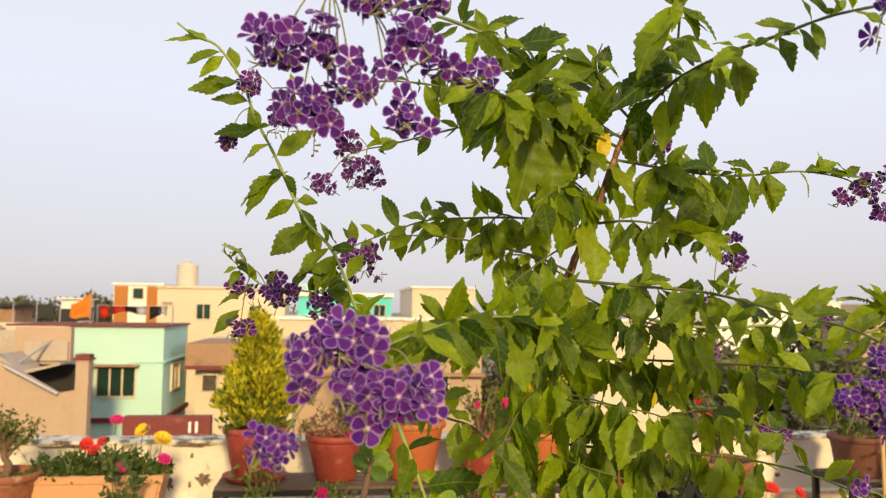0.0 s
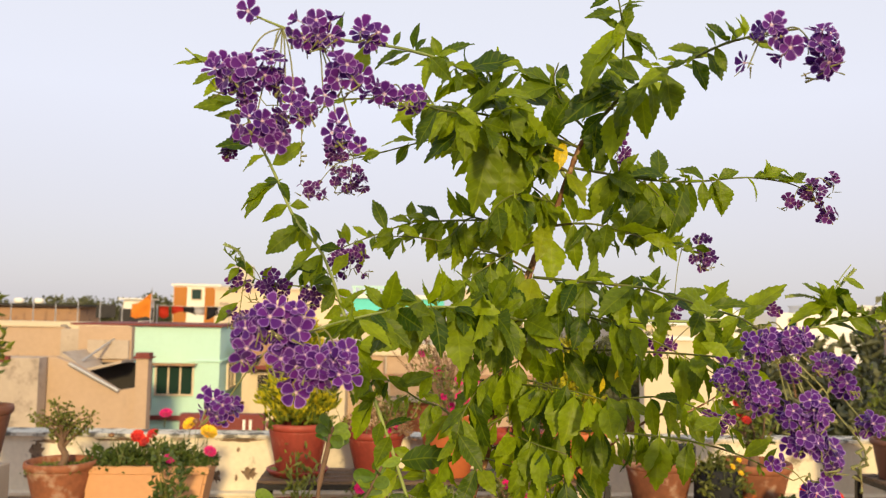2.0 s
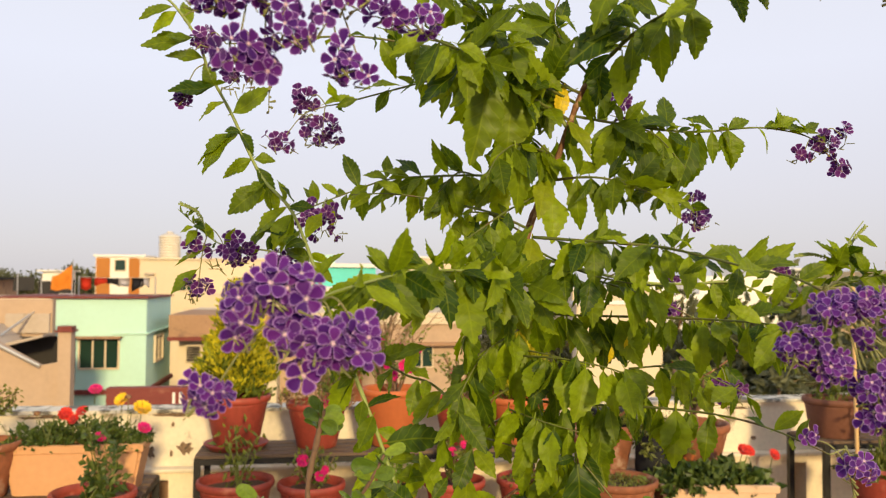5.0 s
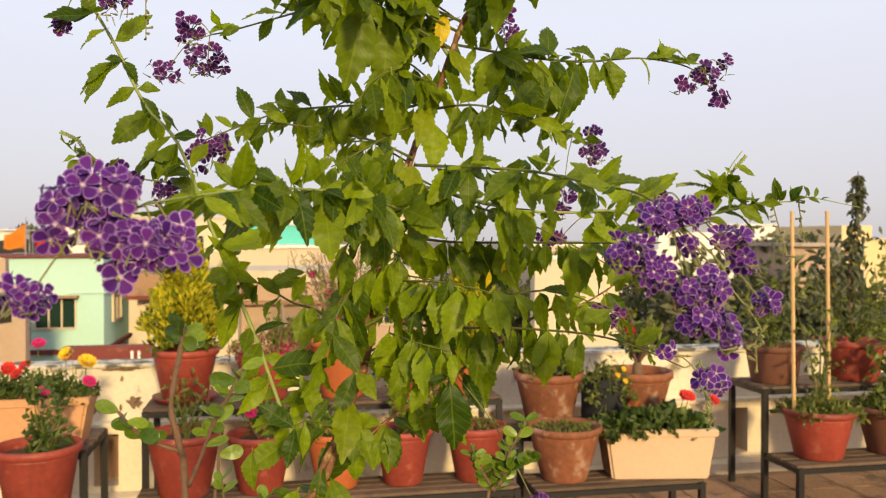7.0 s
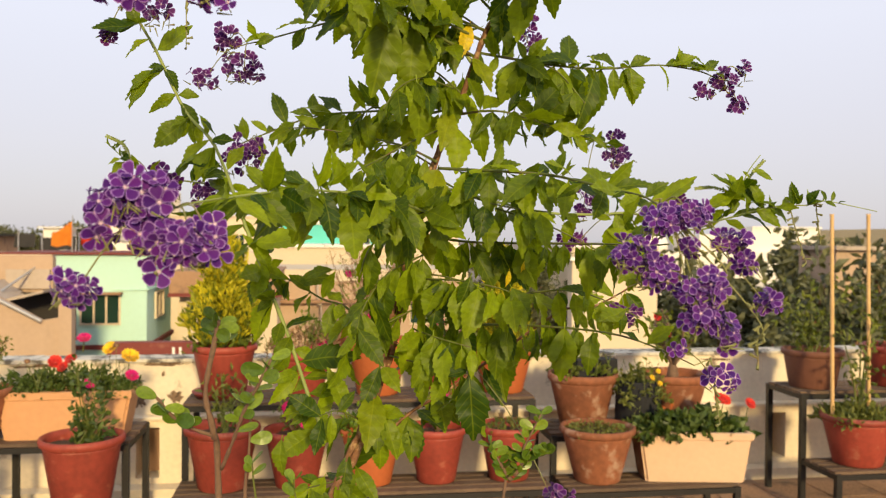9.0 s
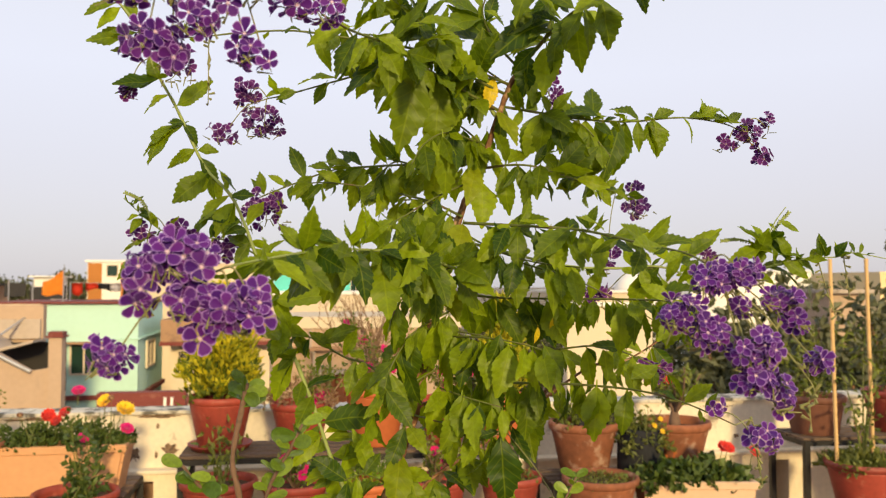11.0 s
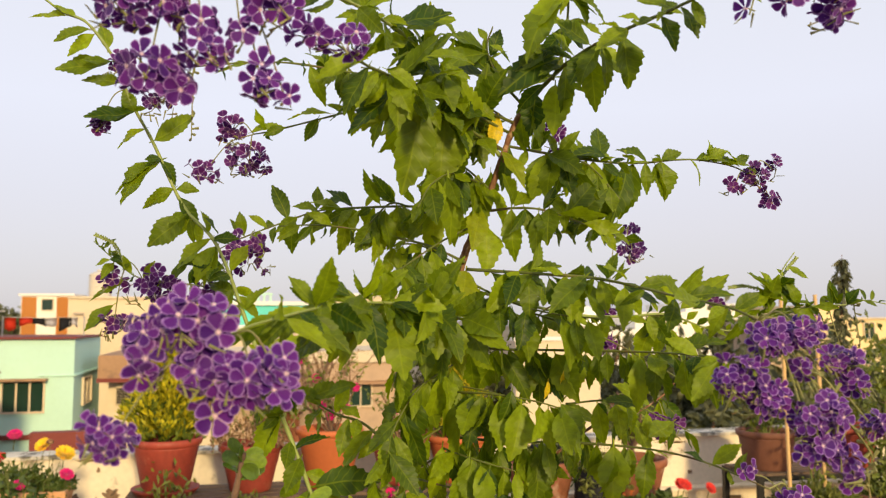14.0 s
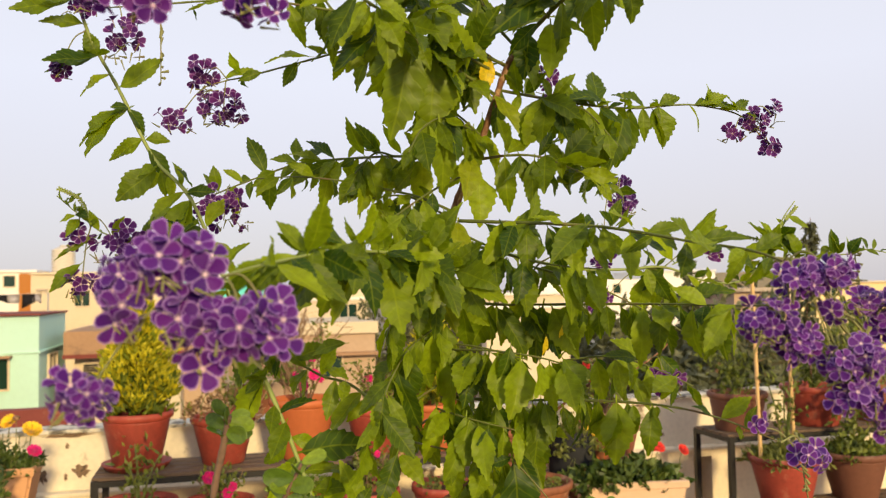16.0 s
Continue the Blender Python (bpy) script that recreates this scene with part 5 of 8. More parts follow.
def toothed_leaf(name, width, curl, twist, wave, seed, material=None):
    """A unit-long leaf along +y: wedge-shaped base on a stalk, saw-toothed outer part, pointed tip, quilted between the side veins."""
    material = material or M_LEAF
    b = bmesh.new()
    n = 18
    rows = []
    for i in range(n + 1):
        u = i / n
        half = width * 0.5 * math.sin(math.pi * u ** 0.94) ** 1.05 * (1.06 - 0.12 * u)
        y = u * (1 - 0.22 * abs(curl) * u)
        drop = -curl * u * u * 0.7
        toothed = u > 0.20 and i < n
        out = (1.06 if i % 2 else 0.94) if toothed else 1.0
        reach = 0.030 if toothed and i % 2 else -0.004
        row = []
        for k in (-2, -1, 0, 1, 2):
            w = half * (k / 2) * (out if abs(k) == 2 else 0.98)
            ripple = wave * half * (math.sin(i * 0.62 + seed + k) * 0.42 if abs(k) == 2 else 0.30 * math.cos(i * 0.5 + seed + k))
            quilt = 0.018 * half / max(width * 0.5, 1e-6) * (1 if i % 3 else -1) if abs(k) == 1 else 0.0
            fold = abs(w) * 0.26
            ang = twist * u
            x = w * math.cos(ang)
            z = drop + fold + ripple + quilt + w * math.sin(ang)
            row.append((x, y + (reach if abs(k) == 2 else 0.016 * abs(k)), z))
        rows.append(row)
    first, last = b.verts.new(rows[0][2]), b.verts.new(rows[n][2])
    grid = [[b.verts.new(q) for q in row] for row in rows[1:n]]
    for k in range(4):
        b.faces.new((first, grid[0][k + 1], grid[0][k]))
        b.faces.new((last, grid[-1][k], grid[-1][k + 1]))
        for lo, hi in zip(grid, grid[1:]):
            b.faces.new((lo[k], lo[k + 1], hi[k + 1], hi[k]))
    st = [b.verts.new(v) for v in ((-0.011, -0.11, 0.012), (0.011, -0.11, 0.012), (0.014, 0.05, -0.004), (-0.014, 0.05, -0.004))]
    b.faces.new(st)
    bmesh.ops.recalc_face_normals(b, faces=b.faces)
    for fc in b.faces:
        fc.smooth = True
    me = bpy.data.meshes.new(name)
    b.to_mesh(me)
    b.free()
    me.materials.append(material)
    return me


LEAVES = [toothed_leaf("leaf", w, c, t, wv, i) for i, (w, c, t, wv) in enumerate(((0.43, 0.20, 0.15, 0.30), (0.48, 0.38, -0.35, 0.36), (0.39, 0.55, 0.4, 0.30), (0.45, 0.15, -0.45, 0.42), (0.37, 0.32, 0.55, 0.28), (0.50, 0.45, -0.5, 0.38), (0.40, 0.70, 0.3, 0.40), (0.44, -0.15, 0.25, 0.34)))]


def leaf_pose(at, tip, face, wide=1.0):
    """From base to tip, with the upper side turned towards face."""
    way = tip - at
    length = way.length
    y = way / length
    z = face - y * face.dot(y)
    z = (z if z.length > 1e-3 else y.orthogonal()).normalized()
    x = y.cross(z)
    m = Matrix((x, y, z)).transposed().to_4x4()
    return Matrix.Translation(at) @ m @ Matrix.Diagonal((length * wide, length, length, 1))


LINES, STEM_OBS, leaf_count = {}, {}, [0]
leaf_rnd = random.Random(77)


LEAF_YELLOW = toothed_leaf("leaf", 0.46, 0.4, 0.3, 0.2, 9, M_LEAF_YELLOW)
LEAF_LIME = toothed_leaf("leaf", 0.46, 0.35, 0.2, 0.3, 10, M_LEAF_LIME)


def grow_leaf(stem, at, tip, face, mesh=None, full=1.0):
    ob = new("leaf", mesh or LEAVES[leaf_rnd.randrange(len(LEAVES))])
    ob.parent = STEM_OBS[stem]
    ob.matrix_basis = leaf_pose(at - ROOT, tip - ROOT, face, full * leaf_rnd.uniform(0.82, 1.1))
    leaf_count[0] += 1


def nearest_on(stem, q):
    return min(LINES[stem], key=lambda p: (p - q).length)


def grown_leaves(stem, rows):
    """Single leaves: base and tip of each; the base is drawn to its stem by a short stalk."""
    for x0, y0, z0, x1, y1, z1 in rows:
        at, tip = Vector((x0, y0, z0)), Vector((x1, y1, z1))
        near = nearest_on(stem, at)
        if (near - at).length < 0.03:
            at = at.lerp(near, 0.7)
        flat = Vector((leaf_rnd.uniform(-0.5, 0.5), -0.78 + leaf_rnd.uniform(-0.35, 0.35), 0.7))
        grow_leaf(stem, at, tip, flat, full=1.16 if stem == "upright" else 1.03)


def bare_bark(q):
    """Stretches of the trunk that no leaf covers."""
    trunk = min(LINES["trunk"], key=lambda p: abs(p.z - q.z))
    return abs(q.x - trunk.x) < 0.020 and q.y < trunk.y + 0.01 and any(a < q.z < b for a, b in ((1.395, 1.462), (1.515, 1.575), (1.145, 1.172), (1.19, 1.235)))


def leafy_run(stem, s0, s1, gap, length, droop, seed, lean=0.35, sides=2, size_end=0.7):
    """Leaves in pairs along a stretch of a stem, hanging by droop."""
    rnd = random.Random(seed)
    line = LINES[stem]
    total = sum((b - a).length for a, b in zip(line, line[1:]))
    want, run = s0 * total, 0.0
    k = 0
    for a, b in zip(line, line[1:]):
        d = (b - a).length
        while want <= run + d and want <= s1 * total:
            at = a.lerp(b, (want - run) / max(d, 1e-6))
            axis = (b - a).normalized()
            side0 = axis.cross(Vector((0, 0, 1)))
            side0 = side0.normalized() if side0.length > 0.2 else Vector((1, 0, 0))
            turn = rnd.uniform(-0.5, 0.5) + (math.pi / 2 if k % 2 and abs(axis.z) > 0.6 else 0)
            for q in range(sides):
                if rnd.random() < 0.16:
                    continue
                ang = turn + math.pi * q + rnd.uniform(-0.8, 0.8)
                out = side0 * math.cos(ang) + axis.cross(side0) * math.sin(ang) * 0.6
                u = want / total
                fall = rnd.uniform(0.3, 1.0) if droop < 0.8 and rnd.random() < 0.34 else -droop * rnd.uniform(0.5, 1.9)
                way = axis * lean * rnd.uniform(0.4, 1.4) + out * 0.8 + Vector((rnd.uniform(-0.3, 0.3), rnd.uniform(-0.3, 0.1), fall))
                ln = length * rnd.uniform(0.55, 1.2) * (1 - (1 - size_end) * u)
                tip = at + way.normalized() * ln
                yaw = rnd.gauss(0, 0.8)
                if bare_bark(at.lerp(tip, 0.5)) or bare_bark(tip) or bare_bark(at.lerp(tip, 0.25)):
                    continue
                grow_leaf(stem, at + way.normalized() * ln * 0.08, tip, Vector((math.sin(yaw), -math.cos(yaw), rnd.uniform(0.1, 0.9))) + out * 0.35)
            k += 1
            want += gap * rnd.uniform(0.6, 1.6)
        run += d


# Stems: points from base to tip, with the radius at either end.
STEMS = {
    'trunk': ((0.0075, 0.0042), [(0.018, 0.734, 1.098), (0.042, 0.745, 1.146), (0.063, 0.755, 1.206), (0.079, 0.758, 1.254), (0.091, 0.759, 1.329), (0.099, 0.763, 1.367), (0.112, 0.760, 1.410), (0.124, 0.755, 1.442), (0.142, 0.749, 1.487), (0.161, 0.745, 1.541), (0.173, 0.745, 1.563)]),
    'trunk_side': ((0.0042, 0.0026), [(-0.012, 0.742, 0.95), (0.026, 0.740, 1.120), (0.047, 0.744, 1.170), (0.066, 0.748, 1.222), (0.074, 0.756, 1.262), (0.089, 0.752, 1.330), (0.102, 0.752, 1.372), (0.117, 0.750, 1.420), (0.128, 0.750, 1.455)]),
    'upright': ((0.0042, 0.0021), [(0.013, 0.749, 1.167), (-0.002, 0.770, 1.200), (-0.021, 0.790, 1.252), (-0.043, 0.801, 1.306), (-0.064, 0.801, 1.361), (-0.094, 0.811, 1.438), (-0.125, 0.825, 1.475), (-0.153, 0.826, 1.533), (-0.172, 0.816, 1.568), (-0.184, 0.806, 1.600), (-0.206, 0.798, 1.629), (-0.229, 0.812, 1.642), (-0.246, 0.815, 1.655)]),
    'top_left': ((0.004, 0.0014), [(0.152, 0.747, 1.515), (0.128, 0.742, 1.543), (0.102, 0.735, 1.565), (0.080, 0.702, 1.579), (0.052, 0.668, 1.592), (0.020, 0.637, 1.597), (-0.018, 0.585, 1.590), (-0.055, 0.532, 1.577), (-0.087, 0.499, 1.570), (-0.115, 0.484, 1.575), (-0.126, 0.476, 1.579)]),
    'top_left_low': ((0.0034, 0.0014), [(0.154, 0.747, 1.522), (0.083, 0.700, 1.544), (0.041, 0.647, 1.551), (0.008, 0.583, 1.542), (-0.015, 0.527, 1.535)]),
    'left_b': ((0.0028, 0.0012), [(0.160, 0.746, 1.538), (0.091, 0.717, 1.557), (0.057, 0.745, 1.559), (0.030, 0.767, 1.559), (-0.007, 0.791, 1.553), (-0.047, 0.811, 1.545), (-0.064, 0.820, 1.543)]),
    'left_a': ((0.0028, 0.0012), [(0.164, 0.745, 1.547), (0.082, 0.719, 1.567), (0.037, 0.743, 1.581), (0.008, 0.744, 1.585), (-0.039, 0.754, 1.592), (-0.086, 0.764, 1.591), (-0.118, 0.767, 1.587), (-0.155, 0.790, 1.590)]),
    'left_c': ((0.003, 0.0012), [(0.138, 0.750, 1.477), (0.112, 0.767, 1.471), (0.078, 0.805, 1.478), (0.030, 0.851, 1.481), (0.000, 0.888, 1.482), (-0.033, 0.907, 1.472), (-0.072, 0.917, 1.457), (-0.097, 0.924, 1.445)]),
    'left_d': ((0.0026, 0.0012), [(0.117, 0.744, 1.422), (0.091, 0.764, 1.437), (0.063, 0.780, 1.446), (0.034, 0.791, 1.453), (-0.005, 0.809, 1.459), (-0.040, 0.827, 1.459)]),
    'near_left': ((0.0036, 0.0014), [(0.120, 0.738, 1.370), (0.083, 0.663, 1.377), (0.064, 0.636, 1.381), (0.030, 0.602, 1.384), (-0.008, 0.560, 1.383), (-0.037, 0.515, 1.377), (-0.063, 0.470, 1.370), (-0.078, 0.438, 1.363)]),
    'right_a': ((0.003, 0.0012), [(0.155, 0.747, 1.527), (0.200, 0.743, 1.520), (0.241, 0.739, 1.515), (0.285, 0.750, 1.517), (0.341, 0.757, 1.524), (0.383, 0.758, 1.520), (0.405, 0.760, 1.513)]),
    'top_right': ((0.0044, 0.0014), [(0.172, 0.745, 1.562), (0.183, 0.728, 1.576), (0.192, 0.692, 1.587), (0.199, 0.645, 1.589), (0.205, 0.600, 1.587), (0.211, 0.556, 1.583), (0.220, 0.513, 1.581), (0.234, 0.479, 1.577), (0.249, 0.465, 1.576)]),
    'top_shoot': ((0.0024, 0.0012), [(0.187, 0.710, 1.578), (0.191, 0.691, 1.608), (0.186, 0.668, 1.638), (0.180, 0.658, 1.660), (0.171, 0.647, 1.686)]),
    'right_b': ((0.0032, 0.0014), [(0.119, 0.744, 1.416), (0.146, 0.708, 1.412), (0.166, 0.680, 1.409), (0.199, 0.656, 1.405), (0.211, 0.602, 1.396), (0.219, 0.560, 1.388), (0.225, 0.508, 1.380), (0.225, 0.473, 1.371)]),
    'right_far': ((0.003, 0.001), [(0.127, 0.755, 1.398), (0.218, 0.767, 1.378), (0.277, 0.775, 1.375), (0.327, 0.784, 1.377), (0.375, 0.795, 1.364), (0.406, 0.786, 1.362), (0.424, 0.775, 1.378), (0.431, 0.767, 1.394), (0.440, 0.762, 1.420), (0.451, 0.758, 1.437)]),
    'right_far_end': ((0.0018, 0.0008), [(0.416, 0.780, 1.370), (0.460, 0.754, 1.384), (0.490, 0.736, 1.386), (0.507, 0.732, 1.390), (0.556, 0.722, 1.380)]),
    'right_c': ((0.0028, 0.0012), [(0.113, 0.741, 1.351), (0.147, 0.744, 1.347), (0.182, 0.742, 1.346), (0.239, 0.693, 1.346), (0.260, 0.637, 1.346), (0.261, 0.575, 1.346), (0.257, 0.535, 1.347)]),
    'right_d': ((0.0026, 0.001), [(0.100, 0.741, 1.274), (0.149, 0.720, 1.271), (0.191, 0.700, 1.272), (0.236, 0.670, 1.271), (0.256, 0.634, 1.270), (0.276, 0.620, 1.264), (0.292, 0.610, 1.257), (0.305, 0.594, 1.250)]),
    'right_short': ((0.0026, 0.001), [(0.137, 0.751, 1.468), (0.159, 0.731, 1.469), (0.179, 0.716, 1.466), (0.219, 0.739, 1.460), (0.263, 0.791, 1.459), (0.345, 0.906, 1.462)]),
    'low_right': ((0.0036, 0.0014), [(0.068, 0.748, 1.162), (0.095, 0.750, 1.185), (0.128, 0.751, 1.204), (0.184, 0.756, 1.241), (0.243, 0.755, 1.280), (0.279, 0.767, 1.283), (0.319, 0.782, 1.299), (0.336, 0.788, 1.311)]),
    'low_left': ((0.0028, 0.0012), [(0.072, 0.760, 1.243), (0.038, 0.785, 1.279), (0.011, 0.800, 1.289), (-0.017, 0.815, 1.305), (-0.042, 0.831, 1.316), (-0.060, 0.843, 1.339)]),
    'left_sprig': ((0.0018, 0.0008), [(-0.074, 0.816, 1.388), (-0.099, 0.820, 1.401), (-0.133, 0.822, 1.406), (-0.161, 0.818, 1.410), (-0.181, 0.821, 1.425), (-0.200, 0.824, 1.442)]),
    'crown': ((0.0026, 0.0012), [(0.173, 0.745, 1.562), (0.148, 0.743, 1.588), (0.135, 0.734, 1.610), (0.137, 0.722, 1.626)]),
    'inner_a': ((0.0022, 0.001), [(0.131, 0.748, 1.457), (0.091, 0.718, 1.438), (0.057, 0.686, 1.417), (0.039, 0.660, 1.406)]),
    'inner_b': ((0.0022, 0.001), [(0.117, 0.746, 1.407), (0.144, 0.700, 1.387), (0.173, 0.674, 1.377), (0.204, 0.657, 1.373)]),
    'inner_c': ((0.002, 0.001), [(0.074, 0.750, 1.239), (0.110, 0.701, 1.235), (0.136, 0.675, 1.233)]),
    'inner_d': ((0.002, 0.001), [(0.091, 0.759, 1.318), (0.122, 0.712, 1.315), (0.153, 0.685, 1.306)]),
    'inner_e': ((0.002, 0.001), [(0.053, 0.750, 1.176), (0.026, 0.723, 1.193), (0.008, 0.707, 1.192)]),
    'low_front': ((0.002, 0.001), [(0.031, 0.749, 1.124), (0.011, 0.722, 1.127), (-0.008, 0.695, 1.131)]),
    'inner_f': ((0.002, 0.001), [(0.113, 0.729, 1.378), (0.078, 0.702, 1.364), (0.052, 0.684, 1.343), (0.042, 0.678, 1.318)]),
    'inner_g': ((0.002, 0.001), [(0.106, 0.731, 1.312), (0.130, 0.689, 1.313), (0.159, 0.663, 1.308), (0.180, 0.648, 1.300)]),
    'inner_h': ((0.002, 0.001), [(0.104, 0.734, 1.335), (0.069, 0.702, 1.319), (0.049, 0.689, 1.295), (0.039, 0.683, 1.271)]),
    'inner_i': ((0.002, 0.001), [(0.094, 0.733, 1.266), (0.112, 0.693, 1.262), (0.138, 0.672, 1.256)]),
    'inner_j': ((0.002, 0.001), [(0.094, 0.731, 1.284), (0.061, 0.709, 1.270), (0.032, 0.696, 1.256)]),
    'inner_k': ((0.002, 0.001), [(0.210, 0.750, 1.298), (0.243, 0.727, 1.302), (0.272, 0.711, 1.293), (0.300, 0.696, 1.278)]),
    'inner_l': ((0.002, 0.001), [(0.168, 0.716, 1.378), (0.211, 0.698, 1.363), (0.257, 0.690, 1.340), (0.289, 0.684, 1.321)]),
    'inner_m': ((0.002, 0.001), [(0.134, 0.750, 1.492), (0.099, 0.711, 1.494), (0.075, 0.687, 1.480), (0.061, 0.671, 1.459)]),
}
for stem, ((r0, r1), pts) in STEMS.items():
    if stem == "trunk":
        pts = [(ROOT.x, ROOT.y, ROOT.z - 0.02), (-0.03, 0.735, 0.6), (0.0, 0.725, 0.9), *pts]
        r0 = 0.0062
    LINES[stem] = smooth_line(pts, 7)
    thin = 0.80 if stem.startswith("trunk") else 0.36 if stem == "near_left" else 0.50
    bm = bmesh.new()
    tube(bm, [p - ROOT for p in LINES[stem]], r0 * thin, r1 * min(thin, 0.6), 8, 0.14, len(stem))
    woody = stem in ("trunk", "trunk_side", "low_right")
    STEM_OBS[stem] = part("trunk" if stem == "trunk" else "branch", bm, M_BARK if woody else M_SHOOT if stem in ("upright", "left_sprig", "right_far", "right_far_end", "near_left", "top_left") else M_TWIG, shrub, "brown furrowed bark" if woody else "", True)
grown_leaves('upright', [(-0.227, 0.810, 1.635, -0.261, 0.819, 1.641), (-0.217, 0.804, 1.635, -0.239, 0.808, 1.650), (-0.206, 0.801, 1.621, -0.238, 0.799, 1.617), (-0.203, 0.802, 1.617, -0.225, 0.804, 1.601), (-0.192, 0.804, 1.608, -0.194, 0.804, 1.637), (-0.197, 0.808, 1.596, -0.234, 0.814, 1.587), (-0.182, 0.812, 1.582, -0.215, 0.815, 1.586), (-0.171, 0.813, 1.575, -0.177, 0.817, 1.556), (-0.167, 0.819, 1.559, -0.212, 0.818, 1.545), (-0.149, 0.824, 1.537, -0.113, 0.816, 1.556), (-0.160, 0.824, 1.543, -0.190, 0.829, 1.531), (-0.150, 0.827, 1.513, -0.195, 0.832, 1.493), (-0.147, 0.826, 1.515, -0.126, 0.821, 1.499), (-0.134, 0.825, 1.493, -0.163, 0.828, 1.473), (-0.129, 0.825, 1.486, -0.108, 0.815, 1.456), (-0.126, 0.825, 1.460, -0.157, 0.820, 1.438)])
grown_leaves('upright', [(-0.117, 0.822, 1.462, -0.134, 0.826, 1.449), (-0.115, 0.820, 1.459, -0.109, 0.817, 1.439), (-0.092, 0.809, 1.416, -0.125, 0.806, 1.435), (-0.084, 0.806, 1.394, -0.102, 0.809, 1.411), (-0.080, 0.806, 1.392, -0.054, 0.804, 1.375), (-0.067, 0.802, 1.364, -0.090, 0.796, 1.350), (-0.055, 0.801, 1.331, -0.043, 0.797, 1.293), (-0.035, 0.798, 1.290, -0.068, 0.800, 1.246), (-0.027, 0.792, 1.263, 0.000, 0.778, 1.280), (-0.010, 0.779, 1.226, -0.026, 0.776, 1.200), (-0.005, 0.775, 1.216, 0.029, 0.766, 1.227), (-0.095, 0.811, 1.439, -0.118, 0.805, 1.410)])
grown_leaves('left_c', [(-0.031, 0.905, 1.475, -0.045, 0.908, 1.516), (0.020, 0.861, 1.483, -0.010, 0.860, 1.493), (0.030, 0.850, 1.487, 0.006, 0.852, 1.504), (0.040, 0.842, 1.483, 0.052, 0.839, 1.499), (0.064, 0.817, 1.483, 0.059, 0.813, 1.500), (0.000, 0.888, 1.481, -0.023, 0.883, 1.495), (0.015, 0.868, 1.482, 0.032, 0.866, 1.467), (-0.050, 0.911, 1.468, -0.067, 0.909, 1.482), (-0.072, 0.917, 1.458, -0.089, 0.918, 1.474), (-0.061, 0.914, 1.462, -0.049, 0.906, 1.430), (-0.022, 0.902, 1.472, -0.032, 0.899, 1.438), (0.050, 0.831, 1.479, 0.039, 0.835, 1.459)])
grown_leaves('left_b', [(-0.072, 0.821, 1.549, -0.039, 0.803, 1.556), (-0.009, 0.791, 1.557, -0.020, 0.791, 1.532), (-0.000, 0.785, 1.562, -0.038, 0.785, 1.560), (0.030, 0.767, 1.559, 0.020, 0.764, 1.533), (0.053, 0.749, 1.558, 0.023, 0.754, 1.528), (0.057, 0.745, 1.558, 0.051, 0.739, 1.511), (0.066, 0.738, 1.556, 0.036, 0.736, 1.542)])
grown_leaves('left_a', [(0.010, 0.744, 1.584, 0.011, 0.748, 1.556), (-0.018, 0.749, 1.589, -0.005, 0.740, 1.554), (0.032, 0.743, 1.580, 0.028, 0.745, 1.551), (-0.001, 0.746, 1.590, -0.021, 0.746, 1.605), (-0.030, 0.752, 1.593, -0.049, 0.756, 1.601), (-0.067, 0.760, 1.592, -0.099, 0.760, 1.583), (0.055, 0.734, 1.574, 0.046, 0.738, 1.543), (0.068, 0.726, 1.570, 0.081, 0.715, 1.530)])
grown_leaves('trunk', [(0.090, 0.758, 1.553, 0.072, 0.766, 1.488), (0.109, 0.754, 1.535, 0.085, 0.755, 1.470), (0.104, 0.755, 1.568, 0.081, 0.760, 1.537), (0.139, 0.748, 1.558, 0.108, 0.750, 1.531), (0.128, 0.751, 1.507, 0.143, 0.751, 1.470), (0.163, 0.744, 1.522, 0.150, 0.751, 1.485), (0.156, 0.745, 1.545, 0.178, 0.734, 1.526), (0.148, 0.747, 1.487, 0.159, 0.739, 1.456), (0.132, 0.752, 1.467, 0.109, 0.754, 1.447)])
grown_leaves('right_a', [(0.192, 0.744, 1.519, 0.172, 0.739, 1.481), (0.177, 0.745, 1.523, 0.167, 0.749, 1.506), (0.210, 0.742, 1.517, 0.213, 0.735, 1.481), (0.229, 0.740, 1.515, 0.217, 0.746, 1.487), (0.236, 0.740, 1.514, 0.231, 0.729, 1.464), (0.254, 0.742, 1.515, 0.250, 0.739, 1.473), (0.280, 0.749, 1.516, 0.264, 0.748, 1.462), (0.291, 0.750, 1.518, 0.290, 0.743, 1.487), (0.310, 0.753, 1.520, 0.316, 0.745, 1.483), (0.344, 0.757, 1.523, 0.357, 0.749, 1.502), (0.241, 0.739, 1.516, 0.217, 0.745, 1.535), (0.234, 0.740, 1.517, 0.211, 0.742, 1.527), (0.295, 0.751, 1.522, 0.272, 0.756, 1.543), (0.311, 0.753, 1.523, 0.330, 0.748, 1.534), (0.353, 0.757, 1.523, 0.379, 0.750, 1.535), (0.374, 0.758, 1.522, 0.398, 0.744, 1.521)])
grown_leaves('right_a', [(0.254, 0.742, 1.516, 0.244, 0.743, 1.532), (0.362, 0.757, 1.524, 0.366, 0.754, 1.541)])
